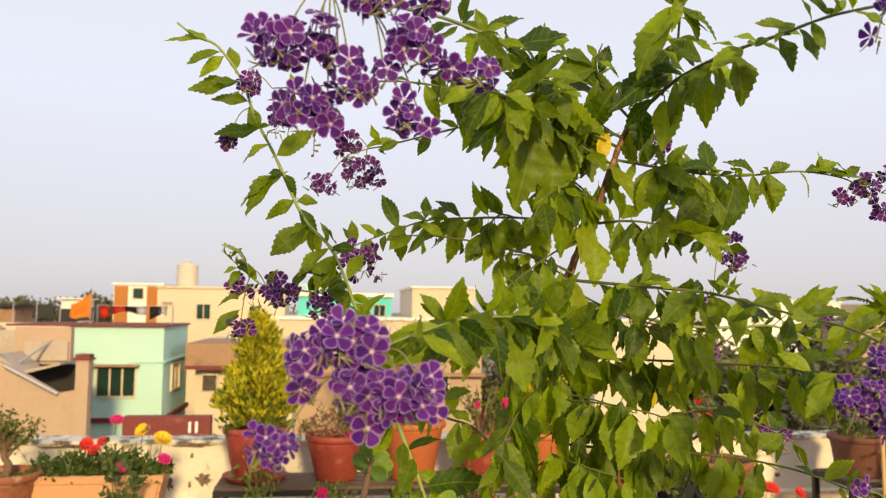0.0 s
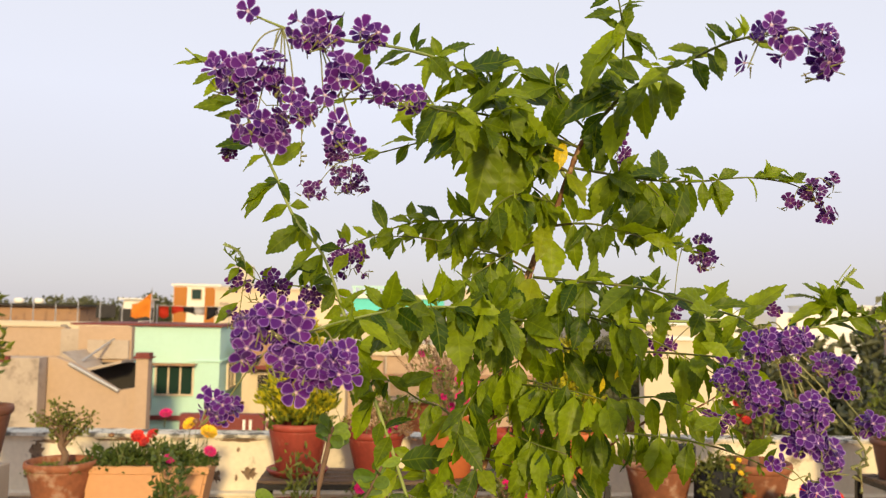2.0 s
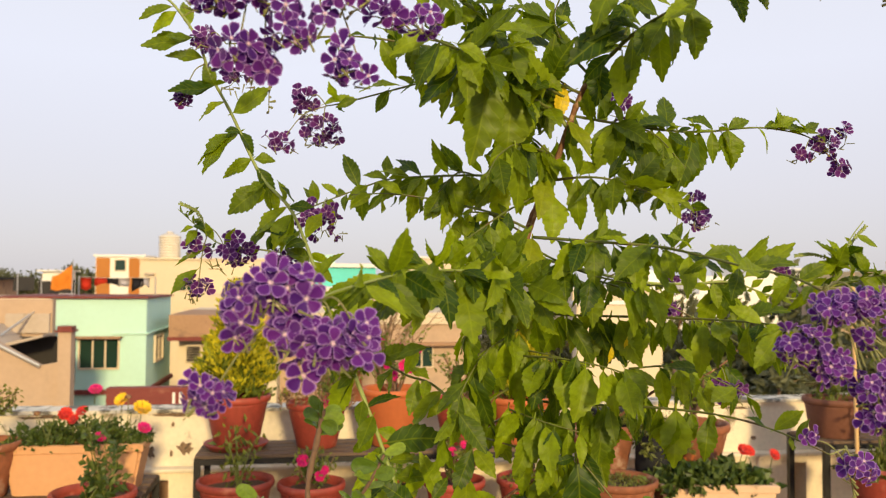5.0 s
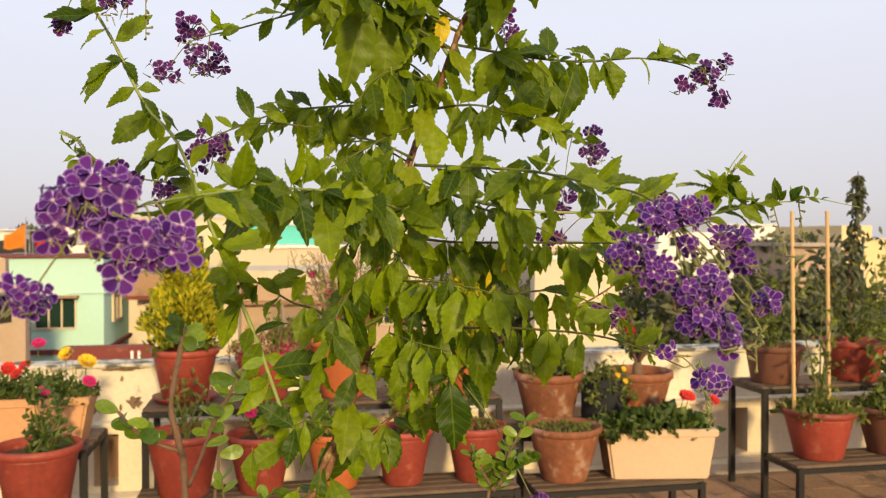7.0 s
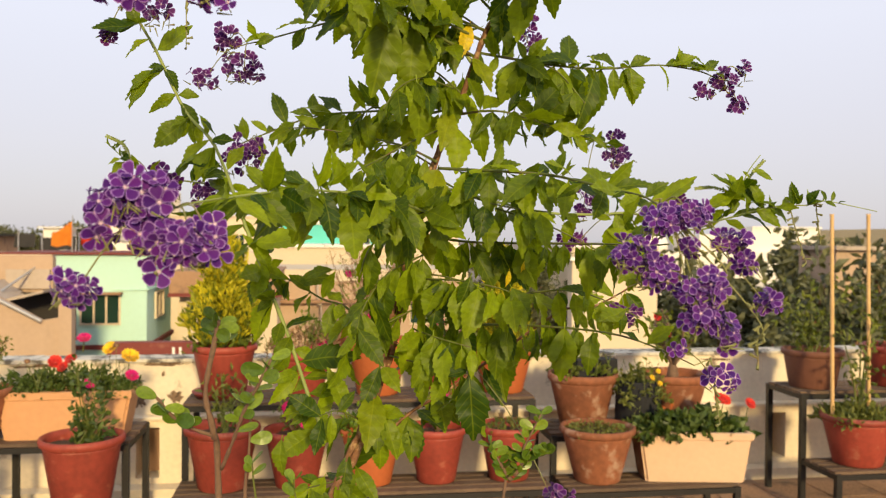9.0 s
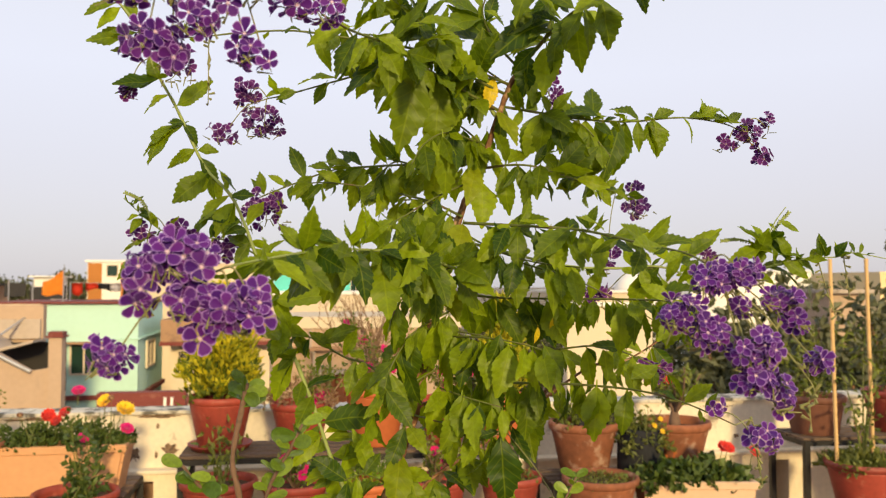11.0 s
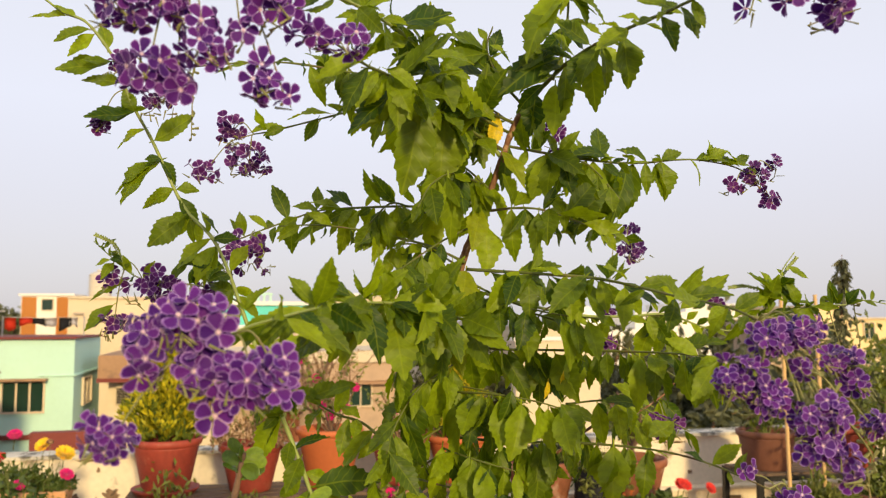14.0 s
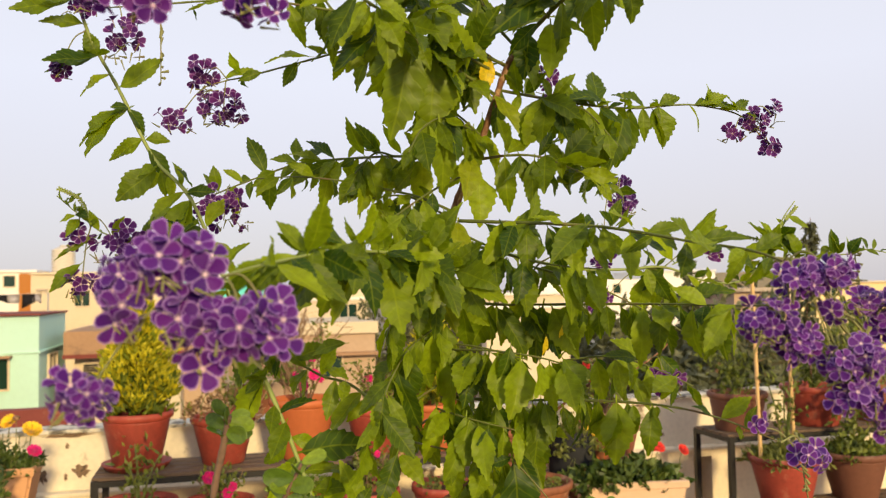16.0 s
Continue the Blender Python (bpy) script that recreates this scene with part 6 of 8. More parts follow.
grown_leaves('top_right', [(0.201, 0.639, 1.586, 0.177, 0.643, 1.554), (0.199, 0.658, 1.587, 0.180, 0.655, 1.555), (0.205, 0.657, 1.578, 0.201, 0.649, 1.538), (0.204, 0.639, 1.584, 0.211, 0.632, 1.548), (0.209, 0.611, 1.584, 0.221, 0.612, 1.546), (0.204, 0.558, 1.578, 0.224, 0.551, 1.558), (0.211, 0.535, 1.577, 0.224, 0.529, 1.558), (0.190, 0.699, 1.585, 0.149, 0.711, 1.583), (0.182, 0.721, 1.578, 0.154, 0.722, 1.557), (0.192, 0.692, 1.586, 0.192, 0.693, 1.537), (0.205, 0.608, 1.591, 0.187, 0.608, 1.598), (0.207, 0.584, 1.587, 0.193, 0.582, 1.596), (0.194, 0.682, 1.587, 0.164, 0.681, 1.599), (0.212, 0.526, 1.581, 0.223, 0.524, 1.561), (0.216, 0.510, 1.581, 0.204, 0.507, 1.596), (0.220, 0.501, 1.579, 0.211, 0.501, 1.592)])
grown_leaves('top_right', [(0.223, 0.494, 1.580, 0.226, 0.491, 1.597), (0.206, 0.540, 1.580, 0.186, 0.542, 1.590), (0.204, 0.557, 1.579, 0.222, 0.552, 1.593)])
grown_leaves('top_shoot', [(0.184, 0.662, 1.651, 0.177, 0.660, 1.618), (0.181, 0.666, 1.642, 0.143, 0.660, 1.605), (0.183, 0.659, 1.658, 0.147, 0.660, 1.645), (0.189, 0.670, 1.634, 0.215, 0.671, 1.627), (0.190, 0.666, 1.643, 0.210, 0.661, 1.616), (0.192, 0.680, 1.621, 0.187, 0.683, 1.595), (0.188, 0.695, 1.604, 0.144, 0.689, 1.585), (0.182, 0.658, 1.660, 0.202, 0.654, 1.670), (0.185, 0.685, 1.617, 0.167, 0.686, 1.590), (0.188, 0.667, 1.640, 0.222, 0.653, 1.626)])
grown_leaves('top_left', [(0.013, 0.627, 1.597, 0.042, 0.621, 1.619), (0.040, 0.644, 1.580, 0.081, 0.636, 1.607), (0.055, 0.647, 1.576, 0.048, 0.645, 1.598), (0.048, 0.645, 1.585, 0.035, 0.643, 1.595), (0.065, 0.649, 1.572, 0.107, 0.648, 1.581), (-0.014, 0.595, 1.588, -0.045, 0.593, 1.585), (-0.005, 0.604, 1.595, -0.000, 0.598, 1.606), (-0.065, 0.523, 1.575, -0.063, 0.518, 1.597), (-0.044, 0.546, 1.580, -0.051, 0.542, 1.548), (0.077, 0.662, 1.571, 0.061, 0.654, 1.588), (0.021, 0.639, 1.592, -0.008, 0.633, 1.594), (-0.027, 0.571, 1.586, -0.042, 0.567, 1.594), (0.066, 0.650, 1.570, 0.036, 0.645, 1.567)])
grown_leaves('crown', [(0.148, 0.744, 1.583, 0.103, 0.729, 1.621), (0.133, 0.738, 1.598, 0.154, 0.735, 1.614), (0.126, 0.735, 1.608, 0.095, 0.731, 1.629), (0.121, 0.736, 1.602, 0.134, 0.732, 1.620), (0.154, 0.745, 1.578, 0.129, 0.747, 1.574), (0.142, 0.745, 1.577, 0.094, 0.739, 1.602), (0.162, 0.742, 1.589, 0.130, 0.741, 1.616), (0.168, 0.743, 1.583, 0.204, 0.731, 1.604)])
grown_leaves('top_left_low', [(0.041, 0.652, 1.545, 0.007, 0.650, 1.504), (0.059, 0.677, 1.538, 0.045, 0.684, 1.493), (0.065, 0.682, 1.539, 0.052, 0.681, 1.468), (0.089, 0.710, 1.541, 0.082, 0.710, 1.471), (0.019, 0.606, 1.545, 0.001, 0.603, 1.521), (0.011, 0.589, 1.542, -0.008, 0.595, 1.510), (0.029, 0.624, 1.545, -0.013, 0.629, 1.543), (0.102, 0.719, 1.536, 0.104, 0.716, 1.488)])
grown_leaves('near_left', [(0.030, 0.602, 1.382, 0.034, 0.601, 1.347), (-0.008, 0.560, 1.382, -0.004, 0.557, 1.363), (0.008, 0.579, 1.382, -0.014, 0.584, 1.366), (-0.023, 0.535, 1.380, -0.010, 0.534, 1.363), (0.045, 0.618, 1.382, 0.058, 0.604, 1.342), (0.054, 0.627, 1.382, 0.078, 0.623, 1.357), (0.017, 0.587, 1.383, 0.006, 0.588, 1.399), (-0.004, 0.564, 1.383, -0.021, 0.566, 1.394), (0.077, 0.656, 1.377, 0.094, 0.653, 1.339), (0.071, 0.646, 1.379, 0.059, 0.652, 1.344), (-0.023, 0.535, 1.378, -0.049, 0.538, 1.363), (-0.030, 0.523, 1.372, -0.005, 0.513, 1.355)])
grown_leaves('right_b', [(0.160, 0.690, 1.408, 0.125, 0.702, 1.380), (0.181, 0.669, 1.407, 0.176, 0.670, 1.382), (0.181, 0.669, 1.408, 0.153, 0.669, 1.415), (0.199, 0.656, 1.404, 0.179, 0.654, 1.384), (0.205, 0.631, 1.402, 0.213, 0.623, 1.413), (0.207, 0.622, 1.400, 0.234, 0.618, 1.381), (0.211, 0.602, 1.397, 0.237, 0.591, 1.403), (0.220, 0.550, 1.387, 0.246, 0.533, 1.398), (0.217, 0.564, 1.389, 0.233, 0.561, 1.396), (0.225, 0.502, 1.379, 0.238, 0.494, 1.391), (0.225, 0.508, 1.380, 0.209, 0.514, 1.362), (0.200, 0.647, 1.403, 0.204, 0.641, 1.377), (0.224, 0.531, 1.383, 0.240, 0.520, 1.369), (0.224, 0.489, 1.376, 0.213, 0.490, 1.356)])
grown_leaves('right_c', [(0.185, 0.738, 1.343, 0.178, 0.750, 1.290), (0.146, 0.744, 1.346, 0.129, 0.755, 1.308), (0.201, 0.725, 1.345, 0.194, 0.726, 1.320), (0.221, 0.710, 1.345, 0.223, 0.704, 1.316), (0.241, 0.688, 1.345, 0.258, 0.687, 1.312), (0.258, 0.642, 1.346, 0.280, 0.630, 1.360), (0.261, 0.614, 1.345, 0.239, 0.615, 1.362), (0.261, 0.575, 1.346, 0.237, 0.580, 1.341), (0.251, 0.658, 1.345, 0.270, 0.649, 1.329), (0.156, 0.743, 1.347, 0.166, 0.743, 1.310), (0.209, 0.720, 1.345, 0.218, 0.718, 1.320)])
grown_leaves('right_d', [(0.131, 0.728, 1.270, 0.132, 0.721, 1.233), (0.176, 0.707, 1.271, 0.184, 0.704, 1.235), (0.157, 0.716, 1.270, 0.159, 0.709, 1.235), (0.194, 0.697, 1.271, 0.202, 0.694, 1.245), (0.213, 0.684, 1.271, 0.210, 0.689, 1.237), (0.229, 0.675, 1.271, 0.232, 0.674, 1.243), (0.241, 0.660, 1.271, 0.243, 0.655, 1.251), (0.276, 0.620, 1.265, 0.295, 0.610, 1.281), (0.271, 0.624, 1.265, 0.256, 0.621, 1.277), (0.289, 0.612, 1.257, 0.298, 0.610, 1.277), (0.114, 0.735, 1.270, 0.109, 0.738, 1.237)])
grown_leaves('low_right', [(0.128, 0.751, 1.203, 0.105, 0.745, 1.175), (0.133, 0.751, 1.205, 0.162, 0.733, 1.159), (0.150, 0.753, 1.218, 0.143, 0.744, 1.163), (0.206, 0.756, 1.254, 0.182, 0.750, 1.220), (0.240, 0.755, 1.279, 0.204, 0.749, 1.302), (0.252, 0.758, 1.278, 0.282, 0.745, 1.301), (0.278, 0.767, 1.282, 0.298, 0.757, 1.250), (0.305, 0.776, 1.293, 0.269, 0.776, 1.316), (0.291, 0.771, 1.288, 0.314, 0.761, 1.277), (0.229, 0.756, 1.273, 0.233, 0.753, 1.235), (0.184, 0.756, 1.241, 0.187, 0.745, 1.194), (0.322, 0.783, 1.301, 0.329, 0.777, 1.328)])
grown_leaves('low_left', [(0.043, 0.782, 1.276, 0.006, 0.775, 1.248), (0.022, 0.794, 1.287, 0.014, 0.791, 1.251), (-0.000, 0.806, 1.295, -0.022, 0.812, 1.317), (-0.011, 0.812, 1.303, 0.019, 0.803, 1.317), (0.011, 0.800, 1.290, 0.022, 0.790, 1.317), (-0.022, 0.819, 1.308, -0.055, 0.818, 1.317), (-0.040, 0.830, 1.315, -0.023, 0.819, 1.283)])
grown_leaves('low_front', [(0.011, 0.722, 1.127, -0.009, 0.724, 1.138), (0.031, 0.749, 1.129, 0.021, 0.741, 1.095), (0.042, 0.748, 1.145, 0.068, 0.747, 1.186), (0.063, 0.745, 1.187, 0.062, 0.732, 1.148), (0.068, 0.744, 1.187, 0.082, 0.726, 1.144)])
grown_leaves('inner_e', [(0.011, 0.708, 1.189, -0.018, 0.701, 1.214), (0.013, 0.709, 1.186, 0.006, 0.711, 1.156), (0.026, 0.723, 1.192, 0.041, 0.722, 1.213), (0.031, 0.728, 1.189, 0.021, 0.717, 1.235)])
grown_leaves('left_sprig', [(-0.190, 0.822, 1.438, -0.181, 0.818, 1.445), (-0.173, 0.820, 1.420, -0.185, 0.821, 1.435), (-0.156, 0.819, 1.410, -0.147, 0.814, 1.425), (-0.182, 0.825, 1.386, -0.209, 0.825, 1.364), (-0.180, 0.824, 1.393, -0.207, 0.831, 1.391), (-0.118, 0.821, 1.406, -0.106, 0.814, 1.423), (-0.133, 0.822, 1.406, -0.123, 0.813, 1.428), (-0.166, 0.819, 1.413, -0.175, 0.815, 1.430)])
grown_leaves('right_far', [(0.437, 0.773, 1.381, 0.411, 0.781, 1.397), (0.440, 0.769, 1.389, 0.420, 0.765, 1.408), (0.445, 0.766, 1.400, 0.462, 0.761, 1.383), (0.447, 0.765, 1.405, 0.457, 0.762, 1.389), (0.442, 0.768, 1.391, 0.416, 0.770, 1.386), (0.450, 0.764, 1.411, 0.436, 0.765, 1.422), (0.452, 0.762, 1.419, 0.463, 0.756, 1.410), (0.445, 0.766, 1.397, 0.420, 0.770, 1.416), (0.328, 0.784, 1.377, 0.299, 0.787, 1.356), (0.354, 0.790, 1.370, 0.377, 0.788, 1.345), (0.296, 0.778, 1.375, 0.283, 0.774, 1.399), (0.308, 0.781, 1.375, 0.311, 0.775, 1.351)])
grown_leaves('right_far_end', [(0.484, 0.739, 1.387, 0.475, 0.735, 1.407), (0.489, 0.737, 1.389, 0.492, 0.738, 1.403), (0.477, 0.744, 1.388, 0.471, 0.743, 1.396), (0.508, 0.732, 1.390, 0.502, 0.729, 1.402), (0.512, 0.731, 1.390, 0.517, 0.731, 1.401), (0.459, 0.754, 1.382, 0.485, 0.747, 1.373), (0.464, 0.752, 1.384, 0.438, 0.751, 1.396)])
grown_leaves('right_short', [(0.205, 0.731, 1.461, 0.222, 0.720, 1.475), (0.239, 0.763, 1.460, 0.213, 0.766, 1.450), (0.263, 0.791, 1.458, 0.272, 0.787, 1.443), (0.313, 0.865, 1.459, 0.294, 0.863, 1.473), (0.285, 0.822, 1.460, 0.299, 0.818, 1.463), (0.167, 0.725, 1.469, 0.175, 0.720, 1.435), (0.179, 0.716, 1.466, 0.189, 0.708, 1.487)])
grown_leaves('top_left_low', [(0.034, 0.627, 1.549, 0.044, 0.617, 1.508), (0.084, 0.702, 1.526, 0.089, 0.695, 1.478), (0.033, 0.619, 1.557, 0.054, 0.615, 1.54), (0.01, 0.572, 1.546, -0.026, 0.56, 1.535), (0.004, 0.551, 1.549, -0.001, 0.534, 1.531), (0.039, 0.635, 1.551, 0.045, 0.618, 1.518)])
grown_leaves('left_b', [(0.069, 0.73, 1.558, 0.083, 0.723, 1.511), (0.054, 0.744, 1.559, 0.046, 0.721, 1.528)])
grown_leaves('inner_m', [(0.079, 0.715, 1.513, 0.072, 0.712, 1.459), (0.106, 0.712, 1.498, 0.101, 0.693, 1.453), (0.096, 0.701, 1.483, 0.098, 0.689, 1.432), (0.134, 0.746, 1.495, 0.131, 0.735, 1.449)])
grown_leaves('top_left', [(0.101, 0.719, 1.574, 0.097, 0.711, 1.54), (0.071, 0.685, 1.587, 0.077, 0.662, 1.56), (0.117, 0.736, 1.545, 0.135, 0.733, 1.503), (0.054, 0.668, 1.591, 0.022, 0.648, 1.574), (0.054, 0.66, 1.6, 0.087, 0.651, 1.615), (0.068, 0.677, 1.59, 0.075, 0.675, 1.604), (0.103, 0.719, 1.575, 0.107, 0.706, 1.536)])
grown_leaves('left_a', [(0.121, 0.725, 1.574, 0.137, 0.711, 1.542), (0.052, 0.73, 1.565, 0.023, 0.71, 1.528), (0.074, 0.721, 1.579, 0.117, 0.719, 1.576)])
grown_leaves('trunk', [(0.171, 0.741, 1.552, 0.165, 0.731, 1.52), (0.068, 0.748, 1.187, 0.089, 0.725, 1.184), (0.052, 0.738, 1.129, 0.061, 0.715, 1.11)])
grown_leaves('top_right', [(0.183, 0.732, 1.563, 0.177, 0.728, 1.52), (0.206, 0.597, 1.586, 0.176, 0.592, 1.568), (0.177, 0.73, 1.57, 0.169, 0.716, 1.534)])
grown_leaves('top_shoot', [(0.193, 0.706, 1.564, 0.182, 0.684, 1.53), (0.188, 0.696, 1.593, 0.128, 0.681, 1.571), (0.169, 0.67, 1.63, 0.131, 0.651, 1.597), (0.184, 0.678, 1.616, 0.219, 0.667, 1.614)])
grown_leaves('right_a', [(0.196, 0.739, 1.515, 0.182, 0.725, 1.48)])
grown_leaves('left_c', [(0.071, 0.807, 1.475, 0.057, 0.783, 1.442), (0.095, 0.782, 1.472, 0.092, 0.764, 1.427), (0.027, 0.852, 1.478, 0.019, 0.848, 1.433), (0.059, 0.818, 1.5, 0.058, 0.797, 1.479)])
grown_leaves('left_d', [(0.052, 0.782, 1.46, 0.04, 0.762, 1.425), (0.101, 0.748, 1.417, 0.102, 0.738, 1.393)])
grown_leaves('right_short', [(0.155, 0.73, 1.467, 0.151, 0.722, 1.421), (0.187, 0.715, 1.474, 0.173, 0.694, 1.438), (0.174, 0.714, 1.457, 0.167, 0.707, 1.423), (0.203, 0.724, 1.48, 0.197, 0.713, 1.451)])
grown_leaves('inner_a', [(0.145, 0.744, 1.452, 0.137, 0.723, 1.413), (0.054, 0.679, 1.416, 0.067, 0.667, 1.394)])
grown_leaves('near_left', [(-0.022, 0.539, 1.39, -0.027, 0.515, 1.368), (-0.022, 0.539, 1.389, -0.008, 0.534, 1.373), (0.013, 0.577, 1.384, 0.021, 0.558, 1.348), (0.029, 0.598, 1.381, 0.035, 0.579, 1.33), (0.038, 0.606, 1.39, 0.065, 0.604, 1.353), (0.008, 0.572, 1.381, -0.004, 0.567, 1.365), (0.034, 0.602, 1.39, 0.064, 0.583, 1.387), (0.0, 0.566, 1.398, -0.021, 0.563, 1.399), (0.014, 0.582, 1.398, 0.035, 0.573, 1.407), (0.075, 0.646, 1.382, 0.069, 0.643, 1.342), (0.116, 0.725, 1.375, 0.118, 0.72, 1.348)])
grown_leaves('upright', [(-0.052, 0.797, 1.348, 0.005, 0.779, 1.345), (-0.057, 0.797, 1.342, -0.033, 0.794, 1.32), (-0.049, 0.797, 1.315, -0.061, 0.784, 1.286), (0.002, 0.776, 1.233, 0.043, 0.752, 1.246), (-0.016, 0.786, 1.256, -0.033, 0.763, 1.23), (0.001, 0.763, 1.199, 0.012, 0.756, 1.151), (-0.002, 0.766, 1.201, -0.026, 0.76, 1.187), (0.003, 0.766, 1.202, 0.028, 0.761, 1.209), (-0.006, 0.748, 1.166, -0.031, 0.731, 1.151), (-0.024, 0.715, 1.171, -0.03, 0.702, 1.14)])
grown_leaves('right_b', [(0.15, 0.697, 1.415, 0.118, 0.68, 1.378), (0.149, 0.7, 1.414, 0.184, 0.684, 1.419), (0.191, 0.658, 1.408, 0.155, 0.638, 1.381), (0.189, 0.658, 1.401, 0.195, 0.637, 1.366), (0.182, 0.664, 1.398, 0.18, 0.641, 1.373), (0.208, 0.618, 1.41, 0.186, 0.601, 1.417), (0.22, 0.55, 1.392, 0.189, 0.539, 1.399), (0.203, 0.618, 1.391, 0.195, 0.594, 1.368), (0.156, 0.69, 1.404, 0.152, 0.673, 1.371), (0.22, 0.536, 1.389, 0.189, 0.516, 1.383), (0.201, 0.639, 1.405, 0.208, 0.633, 1.424)])
grown_leaves('right_far', [(0.153, 0.754, 1.397, 0.141, 0.745, 1.364), (0.264, 0.769, 1.369, 0.241, 0.763, 1.349), (0.421, 0.767, 1.387, 0.425, 0.746, 1.414), (0.438, 0.763, 1.39, 0.452, 0.755, 1.41), (0.419, 0.769, 1.384, 0.423, 0.759, 1.404), (0.443, 0.761, 1.401, 0.438, 0.739, 1.414), (0.404, 0.778, 1.378, 0.416, 0.764, 1.388)])
grown_leaves('right_c', [(0.206, 0.714, 1.348, 0.175, 0.696, 1.371), (0.177, 0.738, 1.344, 0.161, 0.725, 1.297), (0.202, 0.72, 1.344, 0.203, 0.703, 1.311), (0.258, 0.633, 1.354, 0.286, 0.615, 1.366)])
grown_leaves('inner_f', [(0.02, 0.715, 1.321, -0.006, 0.707, 1.322)])
grown_leaves('low_left', [(0.019, 0.798, 1.312, 0.031, 0.775, 1.29), (0.03, 0.787, 1.288, 0.024, 0.767, 1.273)])
grown_leaves('inner_h', [(0.071, 0.698, 1.316, 0.049, 0.695, 1.283), (0.068, 0.695, 1.308, 0.065, 0.687, 1.273), (0.042, 0.683, 1.288, 0.036, 0.677, 1.255)])
grown_leaves('trunk_side', [(0.079, 0.749, 1.313, 0.089, 0.726, 1.28), (0.058, 0.745, 1.232, 0.047, 0.738, 1.19), (0.065, 0.745, 1.23, 0.082, 0.723, 1.213), (0.034, 0.738, 1.15, 0.027, 0.723, 1.111)])
grown_leaves('inner_j', [(0.064, 0.705, 1.268, 0.059, 0.698, 1.247)])
grown_leaves('inner_i', [(0.093, 0.729, 1.27, 0.084, 0.713, 1.225), (0.107, 0.699, 1.268, 0.102, 0.688, 1.228)])
grown_leaves('inner_g', [(0.115, 0.711, 1.306, 0.099, 0.687, 1.279), (0.172, 0.652, 1.317, 0.182, 0.635, 1.284), (0.139, 0.678, 1.328, 0.128, 0.666, 1.288)])
grown_leaves('right_d', [(0.171, 0.706, 1.276, 0.167, 0.703, 1.239), (0.219, 0.677, 1.272, 0.214, 0.658, 1.227)])
grown_leaves('inner_k', [(0.262, 0.713, 1.306, 0.227, 0.706, 1.306), (0.265, 0.711, 1.308, 0.26, 0.707, 1.329), (0.288, 0.698, 1.289, 0.253, 0.681, 1.273)])
grown_leaves('low_right', [(0.273, 0.762, 1.286, 0.286, 0.758, 1.266), (0.091, 0.746, 1.179, 0.11, 0.742, 1.141), (0.093, 0.746, 1.179, 0.083, 0.724, 1.149), (0.123, 0.747, 1.202, 0.139, 0.73, 1.176), (0.063, 0.744, 1.164, 0.065, 0.74, 1.127), (0.113, 0.747, 1.201, 0.118, 0.741, 1.174)])
grown_leaves('inner_c', [(0.137, 0.671, 1.23, 0.142, 0.66, 1.171), (0.134, 0.674, 1.242, 0.116, 0.67, 1.233), (0.101, 0.703, 1.223, 0.093, 0.699, 1.199)])
grown_leaves('crown', [(0.107, 0.715, 1.609, 0.084, 0.695, 1.615), (0.13, 0.732, 1.601, 0.085, 0.709, 1.596)])
grown_leaves('low_front', [(0.013, 0.728, 1.147, -0.0, 0.705, 1.116)])
grown_leaves('right_far_end', [(0.433, 0.766, 1.376, 0.478, 0.763, 1.37), (0.43, 0.766, 1.373, 0.457, 0.76, 1.39), (0.423, 0.77, 1.37, 0.437, 0.755, 1.361)])
grown_leaves('right_a', [(0.194, 0.742, 1.52, 0.178, 0.733, 1.476), (0.205, 0.74, 1.52, 0.204, 0.729, 1.477), (0.216, 0.74, 1.514, 0.208, 0.723, 1.497), (0.246, 0.738, 1.512, 0.25, 0.739, 1.47), (0.272, 0.745, 1.514, 0.253, 0.725, 1.459), (0.306, 0.751, 1.517, 0.298, 0.743, 1.498), (0.301, 0.75, 1.519, 0.321, 0.751, 1.483), (0.201, 0.74, 1.501, 0.211, 0.722, 1.481), (0.22, 0.739, 1.517, 0.205, 0.732, 1.525), (0.219, 0.739, 1.518, 0.213, 0.734, 1.534), (0.252, 0.74, 1.522, 0.211, 0.721, 1.532), (0.241, 0.737, 1.514, 0.227, 0.726, 1.524), (0.242, 0.737, 1.514, 0.256, 0.734, 1.521), (0.219, 0.739, 1.516, 0.234, 0.73, 1.519)])
grown_leaves('right_a', [(0.201, 0.741, 1.52, 0.195, 0.738, 1.54), (0.277, 0.747, 1.517, 0.261, 0.73, 1.523), (0.275, 0.745, 1.52, 0.265, 0.731, 1.527), (0.298, 0.75, 1.519, 0.301, 0.732, 1.521), (0.311, 0.752, 1.521, 0.304, 0.744, 1.527), (0.347, 0.755, 1.524, 0.378, 0.757, 1.535), (0.363, 0.756, 1.526, 0.397, 0.75, 1.529), (0.365, 0.756, 1.533, 0.364, 0.754, 1.545), (0.392, 0.756, 1.529, 0.377, 0.746, 1.535), (0.389, 0.756, 1.525, 0.404, 0.754, 1.531), (0.408, 0.758, 1.528, 0.401, 0.74, 1.513), (0.255, 0.741, 1.513, 0.261, 0.728, 1.517), (0.27, 0.744, 1.515, 0.29, 0.74, 1.515)])
